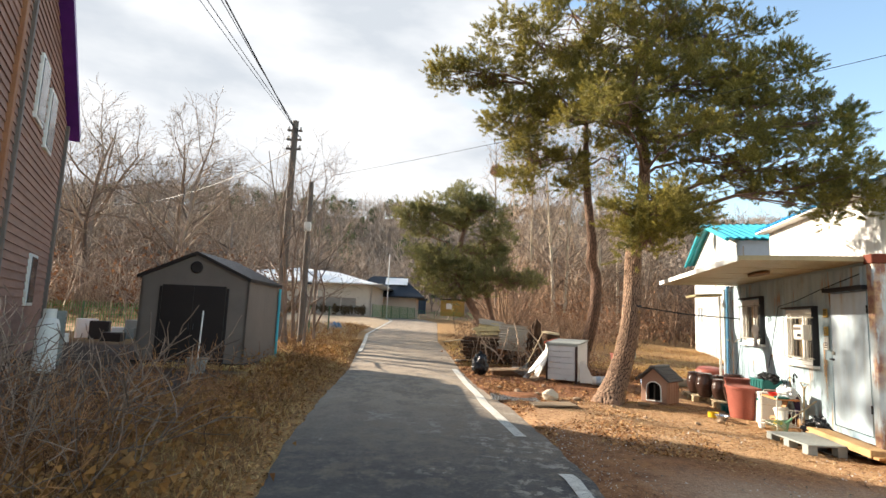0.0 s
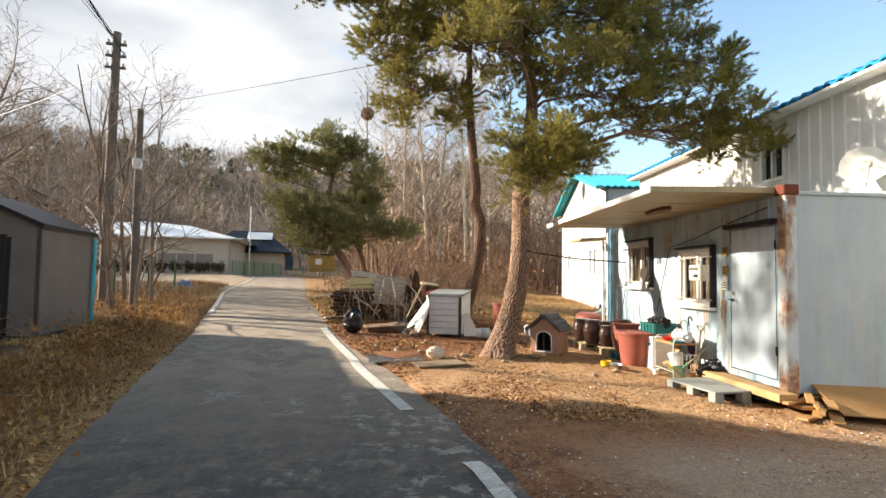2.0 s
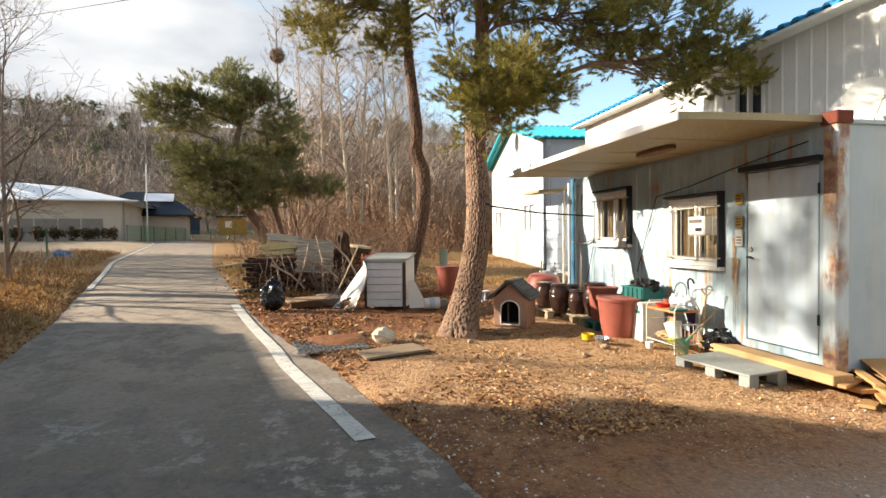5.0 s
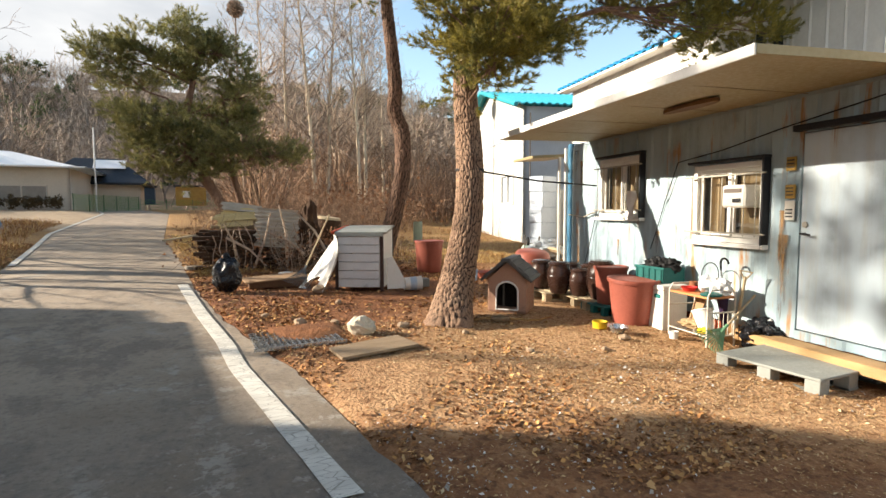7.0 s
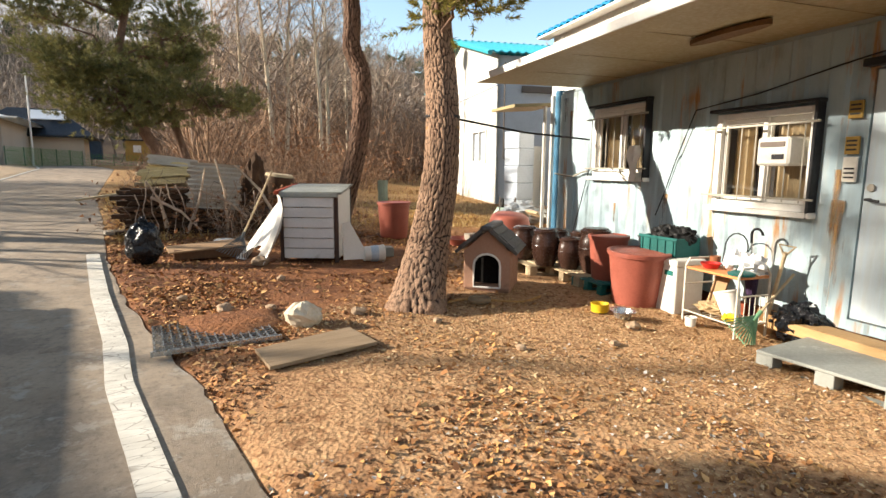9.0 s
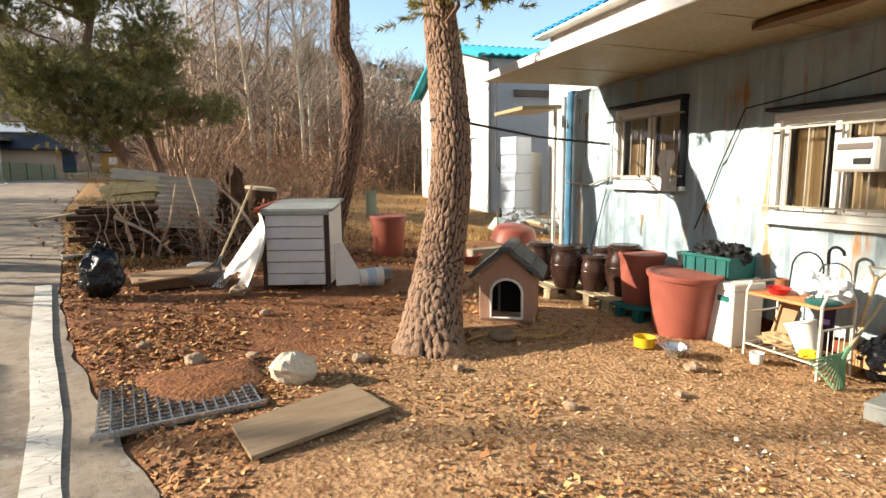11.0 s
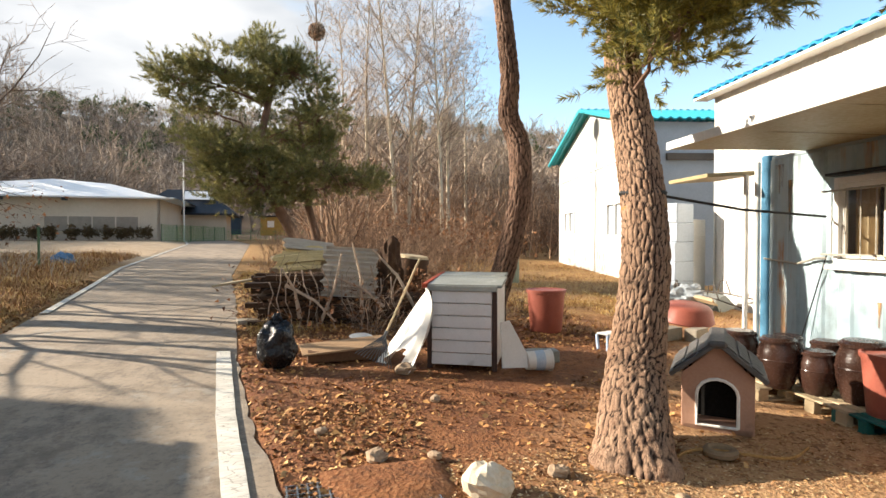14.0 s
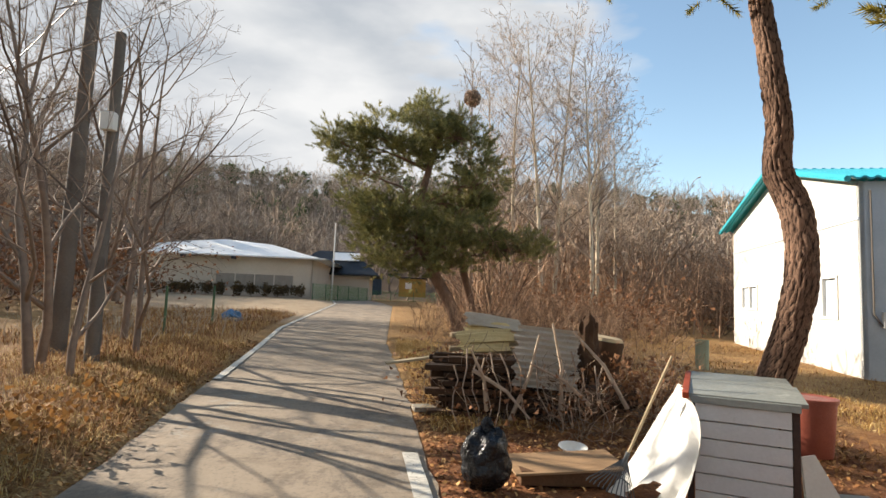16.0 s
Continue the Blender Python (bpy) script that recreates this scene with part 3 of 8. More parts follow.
for i in range(nseg + 1):
    x = A0 + (A1 - A0) * i / nseg
    for y, z in ((0.10, 2.66), (-0.8, 2.655), (-1.66, 2.635 + 0.012 * noise.noise((x * 1.7, 3, 0)))):
        sag.v += [(x, y, z), (x, y, z + 0.07)]
for i in range(nseg):
    a, b = 6 * i, 6 * i + 6
    for j in (0, 2):
        sag.f += [(a + j, b + j, b + j + 2, a + j + 2), (a + j + 1, a + j + 3, b + j + 3, b + j + 1)]
    sag.f += [(a + 4, b + 4, b + 5, a + 5), (a, a + 1, b + 1, b)]
for a in (0, 6 * nseg):
    sag.f += [(a, a + 2, a + 3, a + 1), (a + 2, a + 4, a + 5, a + 3)]
part("panel", sag, M_AWNING, awning)

# the big white hall behind the container
B_FAR, B_NEAR = (11.05, 18.2), (8.2, 3.5)
BM, BL = frame_of(B_FAR, B_NEAR)
hall = thing("warehouse", "white ribbed-sheet warehouse with a blue metal roof", "building", BM)
B_WIN = (6.68, 7.42, 3.72, 4.66)
part("wall", wall_with_holes(BL, 5.0, 0.12, [B_WIN], (0.30, 0.06, 0.022), -0.3), M_WHITE_SHEET, hall)
part("wall", wall_with_holes(9, 5.0, 0.12, [], (0.30, 0.06, 0.022), -0.3), M_WHITE_SHEET, hall, m=pose(BL, 0, 0, 0, 0, 90))
part("wall", wall_with_holes(9, 5.0, 0.12, [], (0.30, 0.06, 0.022), -0.3), M_WHITE_SHEET, hall, m=pose(0, 9, 0, 0, 0, -90))
part("roof", ribbed_sheet(BL + 0.8, 5.0, 5.08, 6.5, 0.3, 0.05), M_BLUE_ROOF, hall, m=pose(-0.4, -0.32, 0))
part("roof", ribbed_sheet(BL + 0.8, 5.0, 5.08, 6.5, 0.3, 0.05), M_BLUE_ROOF, hall, m=pose(BL + 0.4, 9.32, 0, 0, 0, 180))
part("soffit", Shape().box((BL + 0.7, 0.34, 0.05), pose(BL / 2, -0.15, 4.98)), M_WHITE_FRAME, hall)
for x in (-0.06, BL - 0.06):
    part("gable", Shape().raw([(x, 0, 4.98), (x, 9, 4.98), (x, 4.6, 6.4), (x + 0.12, 0, 4.98), (x + 0.12, 9, 4.98), (x + 0.12, 4.6, 6.4)], [(0, 1, 2), (3, 5, 4), (0, 2, 5, 3), (1, 4, 5, 2), (0, 3, 4, 1)]), M_WHITE_SHEET, hall)

# the white shed further on: its gable wall runs from the left corner to the front corner
S_LEFT, S_CORNER = (15.3, 33.0), (12.4, 22.8)
SM, SL = frame_of(S_LEFT, S_CORNER)
store = thing("store_building", "white panel store with a teal metal roof and two small windows", "building", SM)
S_W = [(1.2, 3.0, 1.95, 2.9), (7.55, 9.35, 1.75, 2.95)]
part("wall", wall_with_holes(SL, 5.45, 0.12, S_W, None, -0.2), M_WHITE_PANEL, store)
part("gable", Shape().raw([(0, 0, 5.45), (SL, 0, 5.45), (SL / 2, 0, 6.95), (0, 0.12, 5.45), (SL, 0.12, 5.45), (SL / 2, 0.12, 6.95)], [(0, 1, 2), (3, 5, 4), (0, 2, 5, 3), (1, 4, 5, 2)]), M_WHITE_PANEL, store)
# side walls take a blue-grey copy of the panel: shade put into the colour
part("wall", wall_with_holes(8, 5.45, 0.12, [], None, -0.2), M_GREY_AND_SHADED, store, m=pose(SL, 0, 0, 0, 0, 90))
part("wall", wall_with_holes(8, 5.45, 0.12, [], None, -0.2), M_GREY_AND_SHADED, store, m=pose(0, 8, 0, 0, 0, -90))
part("roof", ribbed_sheet(8.6, SL / 2 + 0.35, 5.5, 7.05, 0.3, 0.05), M_TEAL_ROOF, store, m=pose(SL + 0.3, -0.4, 0, 0, 0, 90))
part("roof", ribbed_sheet(8.6, SL / 2 + 0.35, 5.5, 7.05, 0.3, 0.05), M_TEAL_ROOF, store, m=pose(-0.3, 8.2, 0, 0, 0, -90))
part("plinth", Shape().box((SL + 0.6, 0.5, 0.5), pose(SL / 2, -0.12, -0.35), 0.02), M_CONCRETE, store)

# the brown two-storey house: its gable wall runs from the far corner to the near one
H_FAR, H_NEAR = (-11.5, 16.2), (-6.1, 6.2)
HL = frame_of(H_NEAR, H_FAR)[1]
HM = frame_of((-5.80, 5.61), (-10.69, 14.66), 0.147)[0] @ Matrix.Scale(0.905, 4)
house = thing("house", "brown clapboard two-storey house with purple roof edging", "house", HM)
gab = Shape()
ridge = 7.0 + 0.545 * HL / 2
zc = 0.0
while zc < ridge:
    z1 = min(zc + 0.19, ridge)

    def span_at(z):
        k = max(0.0, (z - 7.0) / 0.545)
        return k, HL - k
    a0, a1 = span_at(zc)
    b0, b1 = span_at(z1)
    if a1 > a0:
        gab.raw([(a0, -0.045, zc), (a1, -0.045, zc), (b1, -0.015, z1), (b0, -0.015, z1), (a0, 0.0, zc), (a1, 0.0, zc)], [(0, 1, 2, 3), (1, 0, 4, 5)])
    zc += 0.19
part("siding", gab, M_WOOD_SIDING, house)
part("wall", Shape().raw([(0, 0, -0.2), (HL, 0, -0.2), (HL, 0, 7), (HL / 2, 0, ridge), (0, 0, 7), (0, 8, -0.2), (HL, 8, -0.2), (HL, 8, 7), (HL / 2, 8, ridge), (0, 8, 7)],
     [(0, 4, 3, 2, 1), (5, 6, 7, 8, 9), (1, 2, 7, 6), (0, 5, 9, 4)]), M_WOOD_SIDING, house)
for sgn in (0, 1):
    e = (HL + 0.55, 6.72) if sgn else (-0.4, 6.78)
    part("roof", Shape().raw([(e[0], -0.35, e[1]), (HL / 2, -0.35, ridge + 0.02), (HL / 2, 8.4, ridge + 0.02), (e[0], 8.4, e[1]), (e[0], -0.35, e[1] + 0.25), (HL / 2, -0.35, ridge + 0.27), (HL / 2, 8.4, ridge + 0.27), (e[0], 8.4, e[1] + 0.25)],
         [(0, 1, 2, 3), (4, 7, 6, 5), (0, 4, 5, 1), (3, 2, 6, 7), (0, 3, 7, 4)]), M_PURPLE, house)

for wx, wz in ((6.3, 5.75), (7.85, 5.45)):
    win = part("window", Shape().box((1.0, 0.1, 1.55), pose(wx + 0.5, -0.05, wz), 0.01), M_WHITE_FRAME, house)
    part("pane", Shape().box((0.84, 0.03, 1.38), pose(wx + 0.5, -0.10, wz + 0.08)), M_GLASS, win)
low = part("window", Shape().box((0.9, 0.1, 1.3), pose(8.6, -0.05, 1.5), 0.01), M_WHITE_FRAME, house)
part("pane", Shape().box((0.76, 0.03, 1.14), pose(8.6, -0.10, 1.58)), M_GLASS, low)
part("band", Shape().box((0.22, 0.12, 8.6), pose(4.15, -0.05, 0.0), 0.01), M_SIDING_TRIM, house, "orange brown timber upright")
part("band", Shape().box((0.13, 0.10, 8.8), pose(5.0, -0.05, 0.0), 0.01), M_SHED, house, "pale timber upright")
part("corner_board", Shape().box((0.16, 0.2, 7.1), pose(HL - 0.06, -0.02, -0.1), 0.01), M_SHED, house)

# unseen rear wing added for its shadow on the lane; its shed roof falls towards its free end
def beside_sun(c, s):
    return 0.465 * c - 0.885 * s, 0.885 * c + 0.465 * s


UNSEEN_WING = [beside_sun(7.6, 23.0), beside_sun(11.4, 23.0), beside_sun(11.4, 27.0), beside_sun(7.6, 27.0)]
TOPS = (7.9, 6.85, 6.85, 7.9)
part("unseen_wing_wall", Shape().raw([(x, y, 0.0) for x, y in UNSEEN_WING] + [(x, y, h) for (x, y), h in zip(UNSEEN_WING, TOPS)], [(0, 1, 5, 4), (1, 2, 6, 5), (2, 3, 7, 6), (3, 0, 4, 7)]), M_WOOD_SIDING, house, m=HM.inverted())
part("unseen_wing_roof", Shape().raw([(x, y, h) for (x, y), h in zip(UNSEEN_WING, TOPS)] + [(x, y, h + 0.12) for (x, y), h in zip(UNSEEN_WING, TOPS)], [(3, 2, 1, 0), (4, 5, 6, 7), (0, 1, 5, 4), (1, 2, 6, 5), (2, 3, 7, 6), (3, 0, 4, 7)]), M_PURPLE, house, m=HM.inverted())

# the plastic garden shed on the left of the lane
G_L, G_R, GL = (-6.67, 12.08), (-4.28, 12.1), 3.35
GM = frame_of(G_L, G_R, 0.42)[0] @ Matrix.Scale(0.714, 4)
shed = thing("garden_shed", "taupe plastic garden shed with dark double doors", "shed", GM)
part("front_wall", Shape().raw([(0, 0, 0), (GL, 0, 0), (GL, 0, 2.62), (GL / 2, 0, 3.36), (0, 0, 2.62), (0, 0.08, 0), (GL, 0.08, 0), (GL, 0.08, 2.62), (GL / 2, 0.08, 3.36), (0, 0.08, 2.62)], [(0, 1, 2, 3, 4), (6, 5, 9, 8, 7), (0, 4, 9, 5), (1, 6, 7, 2)]), M_SHED, shed)
part("side_wall", Shape().box((0.08, 3.2, 2.62), pose(GL - 0.04, 1.6, 0)), M_SHED, shed)
part("side_wall", Shape().box((0.08, 3.2, 2.62), pose(0.04, 1.6, 0)), M_SHED, shed)
for sgn in (0, 1):
    x0 = GL + 0.1 if sgn else -0.1
    part("roof", Shape().raw([(x0, -0.12, 2.55), (GL / 2, -0.12, 3.35), (GL / 2, 3.3, 3.35), (x0, 3.3, 2.55), (x0, -0.12, 2.65), (GL / 2, -0.12, 3.45), (GL / 2, 3.3, 3.45), (x0, 3.3, 2.65)],
         [(0, 1, 2, 3), (4, 7, 6, 5), (0, 4, 5, 1), (3, 2, 6, 7), (0, 3, 7, 4)]), M_SHED_DARK, shed)
part("door", Shape().box((0.99, 0.05, 2.32), pose(GL / 2 - 0.495, -0.02, 0.06), 0.01), M_SHED_DARK, shed)
part("door", Shape().box((0.99, 0.05, 2.32), pose(GL / 2 + 0.495, -0.02, 0.06), 0.01), M_SHED_DARK, shed)

# the long pale hall by the car park
L0, L1 = (-24.0, 53.2), (-6.8, 53.0)
LM, LL = frame_of(L0, L1, 1.55)
longhall = thing("village_hall", "long pale rendered hall with a low white roof", "building", LM)
part("wall", wall_with_holes(LL, 3.1, 0.2, [], None, -0.4), M_HALL, longhall)
part("wall", wall_with_holes(10, 3.1, 0.2, [], None, -0.4), M_HALL, longhall, m=pose(LL, 0, 0, 0, 0, 90))
prof = [(-0.9, 3.05), (1.0, 3.45), (5.0, 4.25), (9.0, 4.6), (13.0, 4.3), (16.0, 3.55), (LL + 1.1, 3.05)]
rf = Shape()
for x, z in prof:
    rf.v += [(x, -0.9, 3.1), (x, 4.0, z + 0.1), (x, 11, z + 0.1), (x, -0.9, 3.0), (x, 11, 3.0)]
for i in range(len(prof) - 1):
    a, b = 5 * i, 5 * i + 5
    rf.f += [(a, b, b + 1, a + 1), (a + 1, b + 1, b + 2, a + 2), (a, a + 3, b + 3, b), (a + 3, a + 4, b + 4, b + 3)]
part("roof", rf, M_HALL_ROOF, longhall, smooth=True)


# ---- trees ----
def tree_arrays(rng, height, r0, levels, spread, kids, lean=0.0, first=0.25, wob=0.12, sides=(6, 4, 3, 3, 3), droop=0.0, shrink=0.55, thin=0.6, fine=0.0035, stem_wob=None):
    """A bare tree: vertices and quads of tapered limbs, and the places of its twig ends."""
    verts, quads, tips = [], [], []

    def limb(p, d, length, r, level):
        n = 7 if level == 0 else 4 if level == 1 else 3 if level == 2 else 2
        k = sides[min(level, len(sides) - 1)]
        pts, p, d = [p.copy()], p.copy(), d.copy()
        for i in range(n):
            d = d + Vector(rng.normal(0, stem_wob if level == 0 and stem_wob is not None else wob, 3)) + Vector((0, 0, 0.06 if level else 0.0)) - Vector((0, 0, droop * level))
            d.normalize()
            p = p + d * (length / n)
            pts.append(p.copy())
        rad = [max(r * (1 - 0.85 * i / n), fine * 0.8) for i in range(n + 1)]
        base = len(verts)
        side = (pts[1] - pts[0]).orthogonal().normalized()
        for i, q in enumerate(pts):
            t = (pts[min(i + 1, n)] - pts[max(i - 1, 0)]).normalized()
            side = (side - t * side.dot(t)).normalized()
            up = t.cross(side)
            for j in range(k):
                a = 2 * math.pi * j / k
                verts.append(q + (side * math.cos(a) + up * math.sin(a)) * rad[i])
        for i in range(n):
            for j in range(k):
                a, b = base + i * k + j, base + i * k + (j + 1) % k
                quads.append((a, b, b + k, a + k))
        if level >= levels:
            tips.append(pts[-1])
            return
        for c in range(kids[level]):
            f = (first if level == 0 else 0.25) + (1 - (first if level == 0 else 0.25)) * (c + rng.random()) / kids[level]
            i = min(int(f * n), n - 1)
            q = pts[i].lerp(pts[i + 1], f * n - i)
            axis = (pts[i + 1] - pts[i]).normalized()
            out = axis.orthogonal().normalized()
            out = Matrix.Rotation(rng.random() * 2 * math.pi, 3, axis) @ out
            ang = radians(spread * (0.7 + 0.6 * rng.random()))
            limb(q, axis * math.cos(ang) + out * math.sin(ang), length * shrink * (1.15 - 0.6 * f) * (0.8 + 0.4 * rng.random()), max(rad[i] * thin, fine), level + 1)

    limb(Vector((0, 0, -0.2)), Vector((lean, 0, 1)).normalized(), height, r0, 0)
    return np.array([tuple(v) for v in verts]), np.array(quads, dtype=np.int32), np.array([tuple(t) for t in tips])


def bare_tree(x, y, height, r0, seed, material, label, spread=38, kids=(9, 5, 4), levels=3, first=0.3, twigs=None, **kw):
    rng = np.random.default_rng(seed)
    v, q, tips = tree_arrays(rng, height, r0, levels, spread, kids, first=first, **kw)
    tree = thing("bare_tree", label, "tree", at(x, y), group="bare trees")
    part("trunk", array_mesh("trunk", v[:48], q[:42], material, True), material, tree)
    part("crown", array_mesh("crown", v[48:], q[42:] - 48, twigs or material, True), twigs or material, tree)
    return tree, v


def many_trees(name, spots, seed, material, label, category, heights, r0, spread, kids, levels, kinds=5, **kw):
    """A wood in one mesh: a few tree shapes, turned, scaled and set at the spots (x, y, z)."""
    rng = np.random.default_rng(seed)
    shapes = [tree_arrays(np.random.default_rng(seed + 10 + k), 1.0, r0, levels, spread, kids, **kw)[:2] for k in range(kinds)]
    vs, fs, base = [], [], 0
    for x, y, z in spots:
        v, q = shapes[rng.integers(kinds)]
        a, h = rng.random() * 6.283, heights[0] + (heights[1] - heights[0]) * rng.random()
        c, s = math.cos(a), math.sin(a)
        wide = h * (0.8 + 0.4 * rng.random())
        vs.append(np.stack([(v[:, 0] * c - v[:, 1] * s) * wide + x, (v[:, 0] * s + v[:, 1] * c) * wide + y, v[:, 2] * h + z], 1))
        fs.append(q + base)
        base += len(v)
    ob = new(name, array_mesh(name, np.concatenate(vs), np.concatenate(fs), material))
    return tagged(ob, label, category, kind="stuff")


def tufts(points, dirs, rng, blades, length, width):
    """Needle tufts: thin triangles that fan out from each point."""
    n = len(points)
    p = np.repeat(points, blades, 0)
    d = np.repeat(dirs, blades, 0) * 0.55 + rng.normal(0, 0.62, (n * blades, 3))
    d /= np.linalg.norm(d, axis=1, keepdims=True)
    side = np.cross(d, rng.normal(0, 1, (n * blades, 3)))
    side /= np.linalg.norm(side, axis=1, keepdims=True)
    ln = length * (0.6 + 0.7 * rng.random((n * blades, 1)))
    v = np.stack([p - side * width, p + side * width, p + d * ln + side * width * 0.3], 1).reshape(-1, 3)
    return v, np.arange(n * blades * 3).reshape(-1, 3)


def shoots(starts, dirs, rng, blades, length, width, spine):
    """Pine shoots: needles set all along a short stem, pointing outwards and on."""
    n = len(starts)
    d = dirs / np.linalg.norm(dirs, axis=1, keepdims=True)
    p = np.repeat(starts, blades, 0)
    d = np.repeat(d, blades, 0)
    u = np.tile(np.linspace(0, 1, blades), n)[:, None]
    p = p + d * u * spine * np.repeat(0.7 + 0.6 * rng.random((n, 1)), blades, 0)
    radial = rng.normal(0, 1, p.shape)
    radial -= d * (radial * d).sum(1, keepdims=True)
    radial /= np.linalg.norm(radial, axis=1, keepdims=True)
    e = radial * (1.0 - 0.45 * u) + d * (0.45 + 0.6 * u)
    e /= np.linalg.norm(e, axis=1, keepdims=True)
    side = np.cross(e, rng.normal(0, 1, p.shape))
    side /= np.linalg.norm(side, axis=1, keepdims=True)
    ln = length * (0.75 + 0.4 * rng.random((n * blades, 1)))
    v = np.stack([p - side * width, p + side * width, p + e * ln + side * width * 0.3], 1).reshape(-1, 3)
    return v, np.arange(n * blades * 3).reshape(-1, 3)


def pine_crown(trunk_points, pads, seed, per_pad, blades, length, width, parent, bark, needles, limb_r=0.05, grain=1.0):
    """Limbs that run from the trunk to each pad of foliage (centre, radii, weight), their twigs, and clumps of needled shoots at the twig ends."""
    rng = np.random.default_rng(seed)
    pts, dirs = [], []
    limbs = Shape()
    trunk = [Vector(p) for p in trunk_points]
    for cx, cy, cz, rx, ry, rz, w in pads:
        c = Vector((cx, cy, cz))
        root = min(trunk, key=lambda q: (q - c).length + 1.2 * max(0.0, q.z - c.z + 0.2))
        mid = root.lerp(c, 0.5) + Vector((0, 0, 0.25 * (c - root).length * (0.3 + 0.3 * rng.random())))
        curve = []
        for i in range(7):
            f = i / 6
            q = root * (1 - f) ** 2 + mid * 2 * f * (1 - f) + c * f * f
            curve.append(q + Vector(rng.normal(0, 0.07, 3)) * (f > 0))
        r = limb_r * (0.5 + 0.18 * (c - root).length)
        limbs.tube(curve, [r * (1 - 0.75 * i / 6) for i in range(7)], 6)
        clumps = max(6, int(30 * w))
        for k in range(clumps):
            u = rng.normal(0, 1, 3)
            u *= rng.random() ** 0.3 / np.linalg.norm(u)
            tip = c + Vector((u[0] * rx * 1.12, u[1] * ry * 1.12, u[2] * rz * 1.1))
            base = curve[int(3 + 3.99 * rng.random())]
            m = base.lerp(tip, 0.55) + Vector((0, 0, -0.08)) + Vector(rng.normal(0, 0.05, 3))
            limbs.tube([base, m, tip], [0.018, 0.011, 0.005], 4, caps=False)
            size = (0.17 + 0.13 * rng.random() ** 2) * grain
            for j in range(int(per_pad * w / clumps * (0.5 + rng.random()))):
                q = rng.normal(0, 0.6, 3) * np.array((size, size, size * 0.6))
                pts.append((tip.x + q[0], tip.y + q[1], tip.z + q[2]))
                dirs.append((q[0] / size + u[0] * 0.5, q[1] / size + u[1] * 0.5, 0.55 + q[2] / size))
    part("limb_work", limbs, bark, parent)
    v, f = shoots(np.array(pts), np.array(dirs), rng, blades, length, width, 0.15 * grain)
    return part("crown", array_mesh("crown", v, f, needles), needles, parent)


def rough_trunk(points, radii, sides, rows, scale, depth, flare=0.0, flare_from=0.36):
    """A trunk with plates of bark raised on it."""
    pts = [Vector(p) for p in points]
    seg = [0.0]
    for a, b in zip(pts, pts[1:]):
        seg.append(seg[-1] + (b - a).length)
    verts = np.zeros((rows + 1, sides, 3))
    P = np.array([tuple(p) for p in pts])
    ss = np.linspace(0, seg[-1], rows + 1)
    # smooth the centre line
    C = np.stack([np.interp(ss, seg, P[:, i]) for i in range(3)], 1)
    R = np.interp(ss, seg, radii)
    w = max(3, rows // 48)
    ker = np.ones(2 * w + 1) / (2 * w + 1)
    for i in range(3):
        pad = np.pad(C[:, i], w, mode="reflect", reflect_type="odd")
        C[:, i] = np.convolve(pad, ker, "valid")
    for j in range(rows + 1):
        d = Vector(C[min(j + 1, rows)] - C[max(j - 1, 0)]).normalized()
        sx = Vector((1, 0, 0)) - d * d.x
        sx.normalize()
        sy = d.cross(sx)
        for k in range(sides):
            a = 2 * math.pi * k / sides
            r = R[j] * (1 + 0.05 * noise.noise((math.cos(a) * 1.5, math.sin(a) * 1.5, ss[j] * 1.3)))
            if flare:
                r += flare * math.exp(-max(0.0, ss[j] - flare_from) / 0.16) * (0.7 + 0.5 * math.sin(a * 4 + 1))
            o = (Vector((0, 0, 0)) + sx * math.cos(a) + sy * math.sin(a))
            q = o * R[j]
            h, _ = noise.voronoi(((q.x + 0.03 * noise.noise(q * 14)) * scale, q.y * scale, (ss[j] + 0.05 * noise.noise((a * 3, ss[j] * 9, 2))) * scale * 0.4))
            edge = min((h[1] - h[0]) * 3.2, 1.0) ** 0.7
            verts[j, k] = tuple(Vector(C[j]) + o * (r + depth * (edge - 0.6) + depth * 0.35 * noise.noise(q * 40)))
    q = np.arange((rows + 1) * sides).reshape(rows + 1, sides)
    n = np.roll(q, -1, axis=1)
    faces = np.stack([q[:-1], n[:-1], n[1:], q[1:]], -1).reshape(-1, 4)
    return verts.reshape(-1, 3), faces


# the big pine: two stems stand in the yard
TRUNK_A = [(3.33, 10.80, -0.30), (3.40, 10.92, 0.05), (3.45, 11.0, 0.2), (3.74, 11.4, 0.6), (3.9, 11.52, 1.0), (4.05, 11.65, 1.5), (4.17, 11.85, 2.0), (4.28, 12.1, 2.5), (4.37, 12.35, 3.0), (4.5, 12.65, 3.5), (4.7, 12.9, 4.0), (4.85, 13.1, 4.6), (5.0, 13.3, 5.4), (5.1, 13.6, 6.4), (4.9, 13.9, 7.6), (5.1, 14.1, 8.8)]
TRUNK_B = [(3.6, 14.5, -0.25), (3.63, 14.45, 0.1), (3.7, 14.35, 0.6), (3.82, 14.24, 1.08), (3.91, 14.08, 1.6), (3.97, 13.97, 2.12), (4.01, 14.02, 2.55), (4.05, 14.18, 2.96), (3.91, 14.23, 3.2), (3.95, 14.2, 3.68), (3.89, 14.25, 4.4), (3.85, 14.32, 4.95), (3.8, 14.4, 6.0), (3.85, 14.6, 7.2), (4.1, 14.9, 8.6)]
pine_a = thing("pine_tree", "tall leaning pine with plated brown bark and green crown", "tree")
